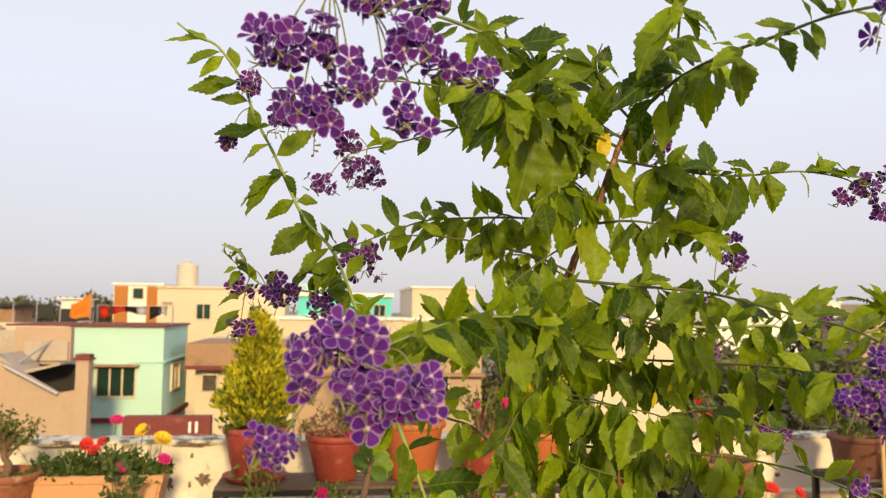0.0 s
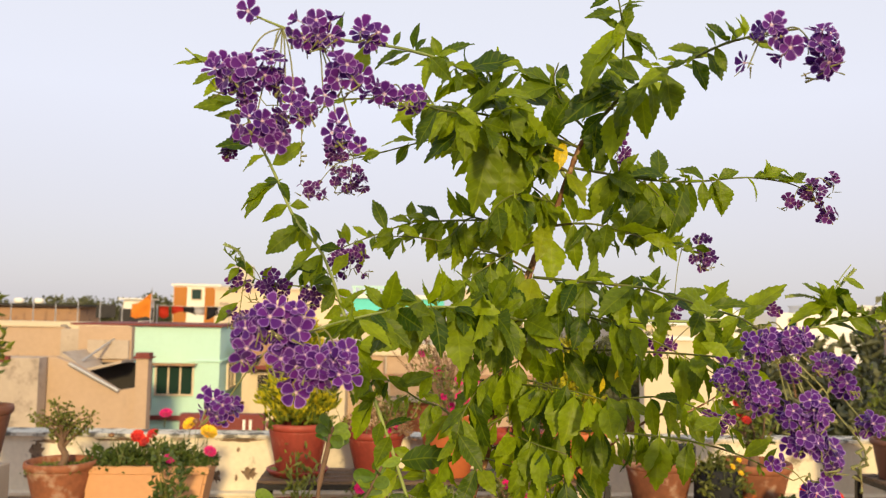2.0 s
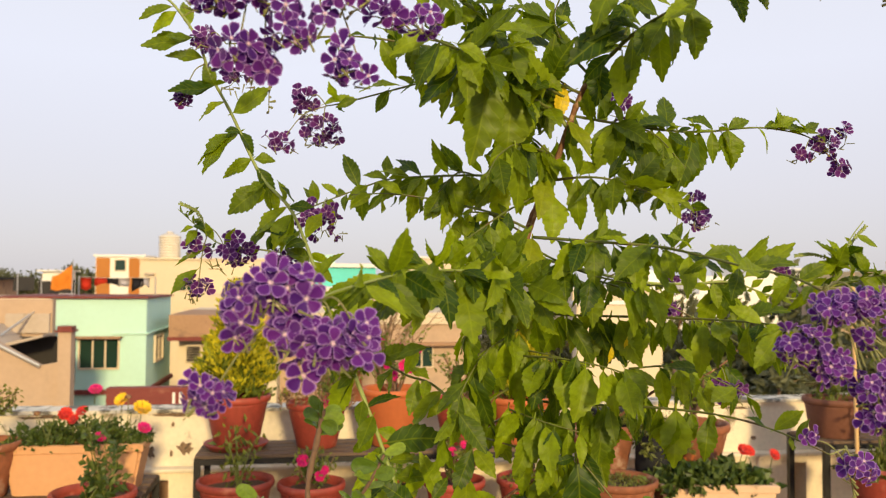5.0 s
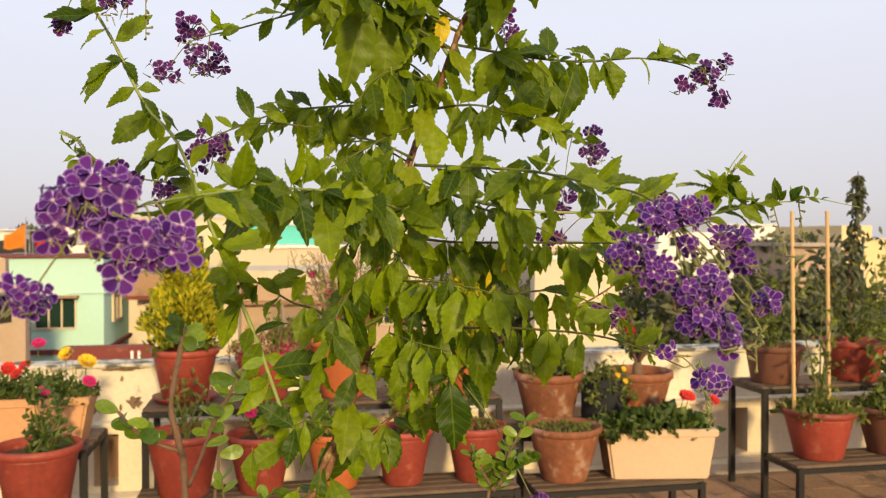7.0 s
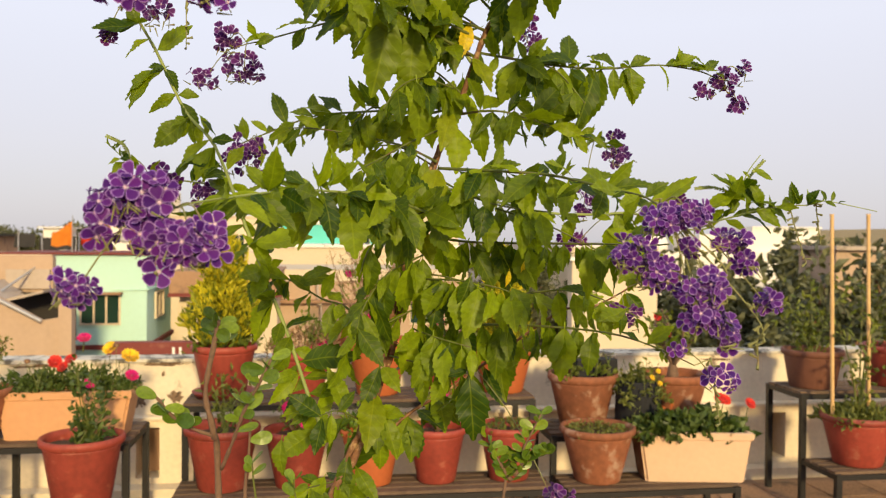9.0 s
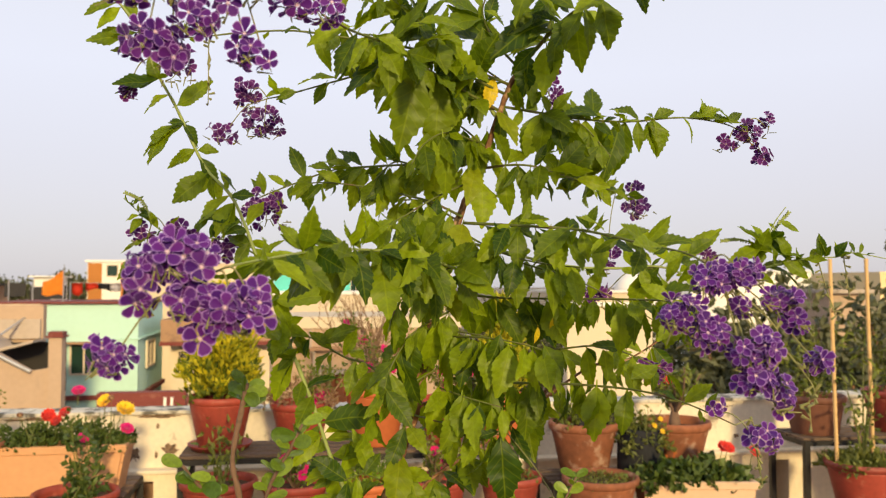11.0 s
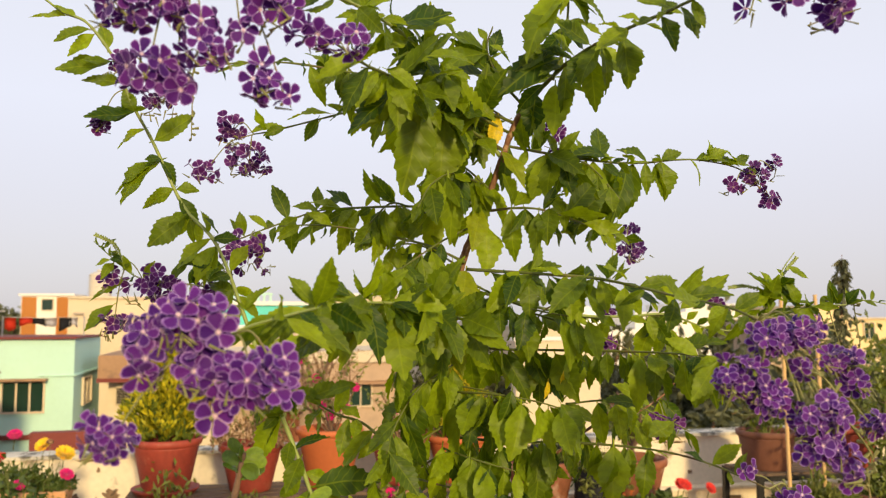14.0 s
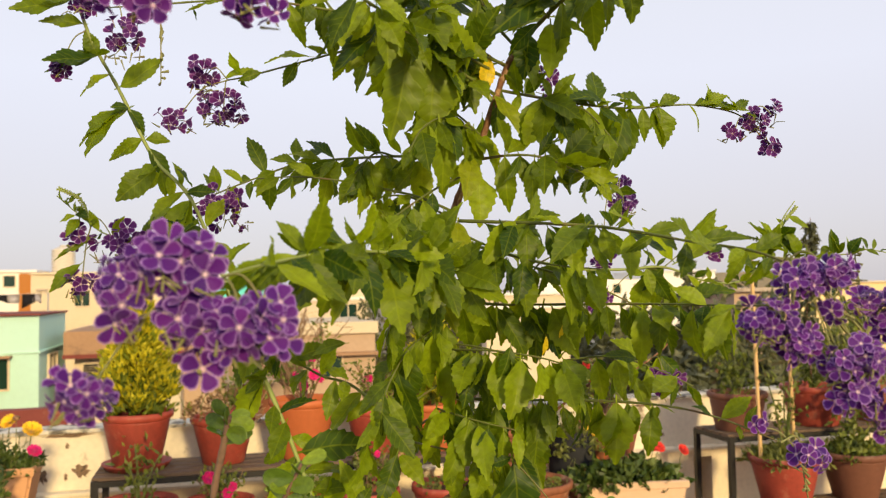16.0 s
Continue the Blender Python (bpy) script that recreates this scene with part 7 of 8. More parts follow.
grown_leaves('upright', [(-0.189, 0.804, 1.595, -0.211, 0.801, 1.595), (-0.169, 0.816, 1.557, -0.178, 0.807, 1.576), (-0.171, 0.816, 1.556, -0.208, 0.799, 1.542), (-0.166, 0.818, 1.556, -0.157, 0.804, 1.563), (-0.143, 0.824, 1.516, -0.156, 0.809, 1.517), (-0.145, 0.824, 1.513, -0.191, 0.81, 1.49), (-0.128, 0.823, 1.489, -0.111, 0.823, 1.494), (-0.124, 0.821, 1.467, -0.135, 0.806, 1.464), (-0.125, 0.82, 1.46, -0.114, 0.821, 1.441), (-0.104, 0.812, 1.445, -0.133, 0.814, 1.42), (-0.101, 0.811, 1.437, -0.118, 0.792, 1.412), (-0.097, 0.809, 1.436, -0.108, 0.798, 1.404), (-0.1, 0.812, 1.45, -0.104, 0.804, 1.47), (-0.082, 0.811, 1.455, -0.102, 0.791, 1.464)])
grown_leaves('upright', [(-0.1, 0.811, 1.442, -0.075, 0.801, 1.446)])
grown_leaves('right_far', [(0.349, 0.785, 1.401, 0.399, 0.787, 1.413), (0.343, 0.783, 1.401, 0.305, 0.766, 1.415), (0.419, 0.764, 1.4, 0.383, 0.759, 1.376), (0.424, 0.764, 1.399, 0.396, 0.747, 1.419), (0.425, 0.764, 1.402, 0.418, 0.758, 1.42), (0.424, 0.765, 1.398, 0.454, 0.766, 1.408), (0.427, 0.766, 1.393, 0.426, 0.746, 1.397), (0.424, 0.766, 1.395, 0.426, 0.759, 1.379)])
grown_leaves('right_far_end', [(0.449, 0.758, 1.388, 0.439, 0.743, 1.409), (0.439, 0.765, 1.38, 0.434, 0.747, 1.397), (0.445, 0.762, 1.382, 0.448, 0.742, 1.388), (0.444, 0.762, 1.387, 0.471, 0.744, 1.368), (0.478, 0.741, 1.386, 0.473, 0.733, 1.409), (0.468, 0.748, 1.385, 0.482, 0.75, 1.4), (0.489, 0.734, 1.387, 0.491, 0.724, 1.402), (0.489, 0.734, 1.387, 0.497, 0.724, 1.393), (0.517, 0.728, 1.387, 0.521, 0.723, 1.392), (0.465, 0.748, 1.382, 0.477, 0.73, 1.384)])
grown_leaves('left_sprig', [(-0.186, 0.82, 1.43, -0.179, 0.814, 1.434), (-0.187, 0.82, 1.426, -0.175, 0.804, 1.427), (-0.178, 0.818, 1.413, -0.169, 0.812, 1.423), (-0.189, 0.819, 1.421, -0.2, 0.822, 1.422), (-0.186, 0.819, 1.417, -0.189, 0.8, 1.413), (-0.19, 0.82, 1.434, -0.193, 0.814, 1.439)])

# leaves along the stems, where they stand close
RUNS = (
    ("trunk", 0.62, 0.99, 0.070, 0.056, 0.9), ("upright", 0.04, 0.42, 0.034, 0.058, 0.5),
    ("top_left", 0.02, 0.42, 0.020, 0.058, 0.5), ("top_left", 0.45, 0.75, 0.034, 0.036, 0.2), ("top_left_low", 0.05, 0.7, 0.020, 0.066, 1.0),
    ("left_b", 0.02, 0.5, 0.020, 0.056, 0.8), ("left_b", 0.5, 0.95, 0.035, 0.036, 0.5), ("left_a", 0.02, 0.55, 0.021, 0.054, 0.7), ("left_a", 0.55, 0.98, 0.030, 0.026, 0.5),
    ("left_c", 0.03, 0.95, 0.019, 0.050, 0.7), ("left_d", 0.05, 0.98, 0.018, 0.052, 0.9), ("near_left", 0.02, 0.80, 0.014, 0.062, 0.9),
    ("right_a", 0.03, 0.45, 0.022, 0.054, 1.1), ("top_right", 0.02, 0.5, 0.017, 0.056, 0.8), ("top_right", 0.5, 0.9, 0.024, 0.036, 0.5),
    ("top_shoot", 0.02, 0.98, 0.021, 0.048, 0.3), ("right_b", 0.02, 0.45, 0.017, 0.052, 0.8), ("right_b", 0.45, 1.0, 0.038, 0.042, 0.3), ("right_far", 0.05, 0.30, 0.020, 0.046, 0.8), ("right_far", 0.30, 0.55, 0.026, 0.028, 0.5),
    ("right_far", 0.60, 0.84, 0.012, 0.030, -0.1), ("right_far_end", 0.1, 0.80, 0.030, 0.022, -0.3), ("right_c", 0.02, 0.9, 0.017, 0.058, 1.0), ("right_d", 0.02, 0.65, 0.016, 0.056, 1.3),
    ("right_d", 0.65, 0.95, 0.028, 0.030, 0.3), ("right_short", 0.03, 0.6, 0.015, 0.056, 1.0), ("right_short", 0.5, 1.0, 0.020, 0.036, 0.2), ("low_right", 0.1, 0.95, 0.019, 0.054, 0.9),
    ("low_left", 0.05, 0.95, 0.026, 0.048, 0.7), ("left_sprig", 0.3, 0.98, 0.018, 0.022, 0.1), ("crown", 0.05, 0.98, 0.014, 0.046, 0.3), ("inner_a", 0.05, 1.0, 0.017, 0.058, 1.0),
    ("inner_b", 0.05, 1.0, 0.016, 0.060, 1.2), ("inner_c", 0.05, 1.0, 0.018, 0.058, 1.2), ("inner_d", 0.05, 1.0, 0.017, 0.060, 1.2), ("inner_e", 0.05, 1.0, 0.018, 0.058, 1.0), ("low_front", 0.05, 1.0, 0.019, 0.062, 1.0),
    ("inner_f", 0.02, 1.0, 0.015, 0.060, 0.9), ("inner_g", 0.02, 1.0, 0.015, 0.060, 1.0), ("inner_h", 0.02, 1.0, 0.015, 0.062, 0.8), ("inner_i", 0.02, 1.0, 0.015, 0.060, 0.9),
    ("inner_j", 0.02, 1.0, 0.015, 0.060, 1.0), ("inner_k", 0.02, 1.0, 0.022, 0.046, 0.8), ("inner_l", 0.02, 0.7, 0.034, 0.040, 0.8), ("inner_m", 0.02, 1.0, 0.016, 0.058, 0.9),
    ("trunk", 0.42, 0.66, 0.014, 0.064, 0.9), ("near_left", 0.05, 0.85, 0.016, 0.056, 0.1), ("top_left", 0.02, 0.55, 0.018, 0.056, 1.3), ("upright", 0.04, 0.5, 0.024, 0.050, 1.0),
    ("top_left_low", 0.05, 0.5, 0.018, 0.058, 1.6), ("left_b", 0.02, 0.4, 0.02, 0.054, 1.5), ("left_c", 0.03, 0.7, 0.02, 0.050, 1.3),
)
for i, (stem, s0, s1, gap, ln, droop) in enumerate(RUNS):
    inner = stem.startswith(("inner", "low", "trunk", "right_d", "right_c"))
    leafy_run(stem, s0, s1, gap * (0.74 if inner else 0.78), ln * (0.88 if inner else 0.82), droop * (1.2 if inner else 0.55), 300 + i)

# short leafy twigs between the branches
twig_rnd = random.Random(515)


def short_twig(owner, s_at, dx, dy, dz, seed):
    line = LINES[owner]
    at = line[int(s_at * (len(line) - 1))]
    end = at + Vector((dx, dy, dz))
    nm = "twig %s %d" % (owner, seed)
    LINES[nm] = smooth_line([at, at.lerp(end, 0.5) + Vector((0, 0, 0.010)), end], 7)
    b = bmesh.new()
    tube(b, [p - ROOT for p in LINES[nm]], 0.0011, 0.0007, 6)
    STEM_OBS[nm] = part("twig", b, M_TWIG, shrub)
    leafy_run(nm, 0.12, 1.0, 0.011, 0.050, 1.3, 900 + seed)


for k in range(6):
    u = (k + twig_rnd.random()) / 6
    side = 1 if k % 3 == 0 and u < 0.35 else -1
    short_twig("trunk", 0.44 + 0.50 * u, side * twig_rnd.uniform(0.045, 0.090), twig_rnd.uniform(-0.03, 0.06), twig_rnd.uniform(0.0, 0.03), k)
for k, (owner, s_at, dx, dz) in enumerate((("right_a", 0.2, 0.05, -0.04), ("left_b", 0.2, -0.03, -0.04), ("left_b", 0.3, -0.04, 0.03), ("top_left", 0.15, -0.03, -0.05), ("right_c", 0.3, 0.03, 0.04), ("right_far", 0.3, 0.04, -0.03), ("left_c", 0.3, -0.04, -0.02), ("left_a", 0.25, -0.04, -0.02), ("left_a", 0.4, -0.03, 0.02), ("top_left", 0.3, -0.03, 0.03))):
    short_twig(owner, s_at, dx, twig_rnd.uniform(-0.03, 0.03), dz, 60 + k)

# a few yellowed and lime-green leaves near the trunk
for x0, y0, z0, x1, y1, z1, mesh in ((0.147, 0.742, 1.552, 0.138, 0.728, 1.520, LEAF_YELLOW), (0.118, 0.745, 1.415, 0.104, 0.70, 1.380, LEAF_LIME), (0.10, 0.75, 1.36, 0.112, 0.72, 1.330, LEAF_LIME), (0.06, 0.75, 1.205, 0.052, 0.70, 1.165, LEAF_LIME), (0.13, 0.745, 1.47, 0.118, 0.71, 1.435, LEAF_LIME), (0.15, 0.74, 1.52, 0.165, 0.71, 1.49, LEAF_LIME)):
    grow_leaf("trunk", Vector((x0, y0, z0)), Vector((x1, y1, z1)), Vector((0.1, -0.8, 0.5)), mesh)

for x0, y0, z0, x1, y1, z1 in ((0.169, 0.715, 1.362, 0.171, 0.712, 1.35), (0.181, 0.715, 1.321, 0.179, 0.712, 1.305), (0.196, 0.715, 1.33, 0.193, 0.712, 1.316), (0.157, 0.715, 1.292, 0.151, 0.712, 1.278), (0.179, 0.715, 1.292, 0.176, 0.712, 1.277), (0.188, 0.715, 1.293, 0.185, 0.712, 1.279)):
    grow_leaf("right_c", Vector((x0, y0, z0)), Vector((x1, y1, z1)), Vector((0.3, -0.8, 0.3)), LEAF_YELLOW)

# flower clusters
def violet_floret(name, r, cup, material, wide=1.0, seed=0):
    """Five separate rounded petals on narrow claws, each with an even margin, round a small raised throat."""
    rnd = random.Random(seed)
    b = bmesh.new()
    uvl = b.loops.layers.uv.new("UVMap")
    outline = ((0.08, 0.05), (0.28, 0.14), (0.50, 0.29), (0.73, 0.37), (0.93, 0.26), (1.0, 0.0), (0.93, -0.26), (0.73, -0.37), (0.50, -0.29), (0.28, -0.14), (0.08, -0.05))
    for i in range(5):
        a = 2 * math.pi * i / 5 + rnd.uniform(-0.08, 0.08)
        size, tilt, roll = rnd.uniform(0.90, 1.08), cup + rnd.uniform(-0.12, 0.12), rnd.uniform(-0.25, 0.25)

        def at(rad, off):
            rad, off = rad * size, off * wide * size
            lift = tilt * (rad - 0.05) - 0.28 * max(0.0, rad - 0.62) ** 1.5 + roll * off + 0.22 * abs(off)
            x, y = rad * math.cos(tilt * 0.35), off
            return b.verts.new((r * (x * math.cos(a) - y * math.sin(a)), r * (x * math.sin(a) + y * math.cos(a)), r * lift))
        rim = [at(p, q) for p, q in outline]
        inner = [at(0.10 + (p - 0.10) * 0.82 + 0.06, q * 0.68) for p, q in outline]
        hub = at(0.66, 0.0)
        mapped = {v: (0.0, max(0.05, p)) for v, (p, q) in zip(rim, outline)}
        mapped |= {v: (0.34, max(0.10, p)) for v, (p, q) in zip(inner, outline)}
        mapped[hub] = (0.8, 0.6)
        quads = [(rim[k], rim[k + 1], inner[k + 1], inner[k]) for k in range(10)] + [(inner[k], inner[k + 1], hub) for k in range(10)] + [(inner[10], inner[0], hub)]
        for q in quads:
            fc = b.faces.new(q)
            fc.smooth = True
            for lp in fc.loops:
                lp[uvl].uv = mapped[lp.vert]
    ring = [b.verts.new((0.11 * r * math.cos(k * math.pi / 3), 0.11 * r * math.sin(k * math.pi / 3), 0.05 * r)) for k in range(6)]
    foot = b.verts.new((0, 0, -0.5 * r))
    for k in range(6):
        fc = b.faces.new((ring[k], foot, ring[(k + 1) % 6]))
        for lp in fc.loops:
            lp[uvl].uv = (0.6, 0.0)
    fc = b.faces.new(ring)
    for lp in fc.loops:
        lp[uvl].uv = (0.6, 0.02)
    me = bpy.data.meshes.new(name)
    b.to_mesh(me)
    b.free()
    me.materials.append(material)
    return me


F_NEAR = [violet_floret("floret", 0.0082, cup, M_VIOLET, wide * 1.04, k) for k, (cup, wide) in enumerate(((0.02, 1.0), (0.18, 1.08), (0.40, 0.95), (-0.15, 1.05), (0.75, 1.0), (0.25, 1.1)))]
F_SMALL = [violet_floret("floret", 0.0066, cup, M_VIOLET_FAR, 1.22, 20 + k) for k, cup in enumerate((0.15, 0.4, 0.9))]


def cluster(stem, lumps, seed, near=True, n_total=40, size=1.0):
    """A hanging cluster: lumps of (centre, radius along x, y, z); florets face outwards on thin stalks."""
    rnd = random.Random(seed)
    mid = sum((Vector(c) for c, _ in lumps), Vector()) / len(lumps)
    start = nearest_on(stem, mid + Vector((0, 0.02, 0.03)))
    b = bmesh.new()
    spots = []
    weight = sum(r[0] * r[2] for _, r in lumps)
    for c, r in lumps:
        c, r = Vector(c), Vector(r)
        ln = smooth_line([start, start.lerp(c, 0.5) + Vector((0, 0, 0.008)), c - Vector((0, 0, r.z * 0.6))], 5)
        tube(b, [p - ROOT for p in ln], 0.0006, 0.0005, 5)
        placed = []
        n = max(2, round(n_total * (0.95 if near else 1.15) * r.x * r.z / weight))
        tries = 0
        while len(placed) < n and tries < 4000:
            tries += 1
            w = rand_way(rnd)
            q = c + Vector((w.x * r.x, w.y * r.y, w.z * r.z)) * rnd.uniform(0.35, 1.08)
            if all((q - p).length > (0.0074 * size if near else 0.0056) for p, _ in placed):
                placed.append((q, w))
        for q, w in placed:
            way = (w * 0.75 + Vector((0, -0.62, 0.16)) + rand_way(rnd) * 0.60).normalized()
            foot = q - way * rnd.uniform(0.004, 0.007) + Vector((0, 0, -0.001))
            tube(b, [p - ROOT for p in (foot, foot.lerp(q, 0.6) + Vector((0, 0, 0.0005)), q)], 0.0004, 0.0004, 4)
            spots.append((q, way))
        for _ in range(max(2, int(n * 0.8))):     # buds and empty calyces
            q = c + Vector((rnd.uniform(-1, 1) * r.x, rnd.uniform(-1, 1) * r.y, -r.z * rnd.uniform(0.6, 1.3)))
            out = rand_way(rnd, -0.2)
            tube(b, [p - ROOT for p in (q - out * 0.006, q, q + out * 0.003)], 0.0003, rnd.uniform(0.0005, 0.0011), 5)
    ob = part("flower_head", b, M_STALK, shrub, "cluster of violet flowers with white margins" if near else "small cluster of dark violet flowers")
    for q, w in spots:
        fl = new("floret", rnd.choice(F_NEAR if near else F_SMALL))
        fl.parent = ob
        fl.matrix_basis = facing(q - ROOT, w, size * rnd.uniform(0.82, 1.10), rnd.uniform(0, 6.28))
    return ob


cluster("near_left", [((-0.086, 0.429, 1.373), (0.0150, 0.0095, 0.0093)), ((-0.108, 0.436, 1.361), (0.0072, 0.0080, 0.0136)), ((-0.081, 0.430, 1.351), (0.0107, 0.0095, 0.0093)), ((-0.059, 0.426, 1.346), (0.0144, 0.0100, 0.0099)), ((-0.050, 0.423, 1.353), (0.0072, 0.0056, 0.0050)), ((-0.080, 0.432, 1.333), (0.0049, 0.0056, 0.0050))], 1, True, 70)
cluster("near_left", [((-0.123, 0.437, 1.322), (0.0092, 0.0085, 0.0072))], 2, True, 14, 0.82)
cluster("top_left", [((-0.128, 0.475, 1.533), (0.0141, 0.0115, 0.0106)), ((-0.105, 0.470, 1.537), (0.0076, 0.0089, 0.0112)), ((-0.115, 0.475, 1.500), (0.0134, 0.0095, 0.0084)), ((-0.086, 0.468, 1.509), (0.0118, 0.0088, 0.0076)), ((-0.100, 0.473, 1.491), (0.0076, 0.0070, 0.0055)), ((-0.094, 0.469, 1.523), (0.0112, 0.0057, 0.0041))], 3, True, 54)
cluster("top_left", [((-0.077, 0.467, 1.561), (0.0155, 0.0108, 0.0098)), ((-0.057, 0.465, 1.534), (0.0119, 0.0108, 0.0097)), ((-0.058, 0.468, 1.493), (0.0083, 0.0095, 0.0083)), ((-0.046, 0.467, 1.485), (0.0041, 0.0050, 0.0040)), ((-0.069, 0.469, 1.516), (0.0048, 0.0063, 0.0048))], 4, True, 38)
cluster("top_left", [((-0.041, 0.509, 1.575), (0.0086, 0.0070, 0.0055))], 5, True, 7)
cluster("top_left", [((-0.121, 0.475, 1.576), (0.0040, 0.0040, 0.0040))], 6, True, 3)
cluster("top_left_low", [((-0.030, 0.490, 1.528), (0.0111, 0.0073, 0.0059)), ((-0.011, 0.486, 1.525), (0.0059, 0.0073, 0.0066))], 7, True, 14)
cluster("right_b", [((0.218, 0.456, 1.362), (0.0099, 0.0093, 0.0081)), ((0.236, 0.452, 1.366), (0.0100, 0.0082, 0.0069)), ((0.201, 0.461, 1.341), (0.0112, 0.0109, 0.0099)), ((0.215, 0.459, 1.331), (0.0093, 0.0104, 0.0093)), ((0.237, 0.453, 1.346), (0.0050, 0.0054, 0.0040))], 8, True, 78, 0.76)
cluster("right_b", [((0.232, 0.446, 1.318), (0.0066, 0.0080, 0.0078)), ((0.245, 0.443, 1.323), (0.0048, 0.0063, 0.0097)), ((0.241, 0.446, 1.303), (0.0109, 0.0085, 0.0072)), ((0.256, 0.443, 1.293), (0.0042, 0.0058, 0.0090))], 9, True, 53, 0.76)
cluster("right_b", [((0.269, 0.466, 1.350), (0.0118, 0.0068, 0.0054)), ((0.279, 0.465, 1.337), (0.0054, 0.0068, 0.0054))], 10, True, 24, 0.76)
cluster("right_b", [((0.301, 0.478, 1.310), (0.0089, 0.0059, 0.0043))], 11, True, 11, 0.76)
cluster("top_right", [((0.216, 0.442, 1.565), (0.0084, 0.0076, 0.0062)), ((0.228, 0.440, 1.554), (0.0055, 0.0063, 0.0048)), ((0.250, 0.436, 1.552), (0.0090, 0.0101, 0.0139)), ((0.205, 0.446, 1.544), (0.0040, 0.0040, 0.0040))], 12, True, 27)
cluster("left_b", [((-0.086, 0.824, 1.549), (0.012, 0.010, 0.014)), ((-0.068, 0.824, 1.522), (0.022, 0.014, 0.013)), ((-0.110, 0.833, 1.510), (0.015, 0.010, 0.009))], 12, False, 36)
cluster("left_a", [((-0.178, 0.80, 1.597), (0.012, 0.01, 0.010))], 13, False, 9)
cluster("left_a", [((-0.143, 0.778, 1.566), (0.014, 0.012, 0.018))], 14, False, 13)
cluster("upright", [((-0.198, 0.819, 1.546), (0.005, 0.005, 0.006))], 15, False, 5)
cluster("left_sprig", [((-0.150, 0.817, 1.402), (0.020, 0.014, 0.014)), ((-0.184, 0.827, 1.412), (0.008, 0.008, 0.010))], 16, False, 24)
cluster("left_sprig", [((-0.182, 0.827, 1.368), (0.012, 0.01, 0.009))], 17, False, 9)
cluster("left_sprig", [((-0.104, 0.822, 1.393), (0.015, 0.012, 0.010))], 18, False, 13)
cluster("left_c", [((-0.068, 0.868, 1.438), (0.024, 0.014, 0.020))], 19, False, 18)
cluster("right_a", [((0.413, 0.76, 1.513), (0.015, 0.012, 0.010)), ((0.392, 0.765, 1.502), (0.008, 0.007, 0.007)), ((0.432, 0.76, 1.524), (0.006, 0.007, 0.010)), ((0.427, 0.757, 1.490), (0.008, 0.007, 0.009))], 20, False, 24)
cluster("right_short", [((0.361, 0.924, 1.450), (0.018, 0.012, 0.010)), ((0.357, 0.923, 1.475), (0.007, 0.007, 0.006))], 21, False, 16)
cluster("right_short", [((0.292, 0.842, 1.390), (0.010, 0.01, 0.016))], 22, False, 8)
cluster("right_d", [((0.297, 0.606, 1.262), (0.005, 0.005, 0.007)), ((0.324, 0.591, 1.240), (0.015, 0.01, 0.009))], 23, True, 9)
cluster("top_right", [((0.218, 0.792, 1.556), (0.008, 0.008, 0.018))], 24, False, 9)
cluster("low_right", [((0.305, 0.746, 1.279), (0.010, 0.01, 0.014))], 25, False, 9)
cluster("right_far", [((0.380, 0.791, 1.392), (0.010, 0.008, 0.006)), ((0.267, 0.799, 1.351), (0.010, 0.008, 0.016))], 26, False, 12)
cluster("low_right", [((0.212, 0.66, 1.126), (0.012, 0.010, 0.014))], 27, False, 9)

# thin hanging racemes with spent buds
def raceme(stem, at, drop, seed, out=0.0):
    rnd = random.Random(seed)
    b = bmesh.new()
    at = Vector(at)
    ln = smooth_line([nearest_on(stem, at), at, at + Vector((out * 0.5, 0, -drop * 0.55)), at + Vector((out, 0.0, -drop))], 6)
    tube(b, [p - ROOT for p in ln], 0.0007, 0.0005, 4)
    for p in ln[5:]:
        w = rand_way(rnd)
        tube(b, [p - ROOT, p - ROOT + w * 0.003, p - ROOT + w * 0.006], 0.0006, 0.0013, 5)
    part("raceme", b, M_STALK, shrub, "thin drooping flower stalk with buds")


raceme("left_a", (-0.115, 0.765, 1.580), 0.055, 1)
raceme("right_far_end", (0.475, 0.745, 1.388), 0.06, 2, 0.02)
raceme("right_far_end", (0.505, 0.745, 1.388), 0.04, 3, 0.005)
raceme("right_d", (0.320, 0.595, 1.252), 0.05, 4, 0.008)
raceme("right_b", (0.262, 0.465, 1.335), 0.025, 5, 0.004)
raceme("right_b", (0.293, 0.478, 1.300), 0.03, 6, 0.002)

# upright spikes of green buds at the tips of the shoots
def bud_spike(stem, a, b_end, seed):
    rnd = random.Random(seed)
    b = bmesh.new()
    a, b_end = Vector(a), Vector(b_end)
    ln = smooth_line([nearest_on(stem, a), a.lerp(b_end, 0.5) + Vector((0.002, 0, 0.002)), b_end], 9)
    tube(b, [p - ROOT for p in ln], 0.0009, 0.0006, 5)
    along = (b_end - a).normalized()
    for k, p in enumerate(ln[5:]):
        for q in (-1, 1):
            w = (along * 0.9 + along.cross(Vector((0, 1, 0))) * q * 0.6 + rand_way(rnd) * 0.25).normalized()
            tube(b, [p - ROOT, p - ROOT + w * 0.0014, p - ROOT + w * 0.0026], 0.0007, 0.0010, 5)
    part("bud_spike", b, M_SHOOT, shrub, "upright spike of small green buds")


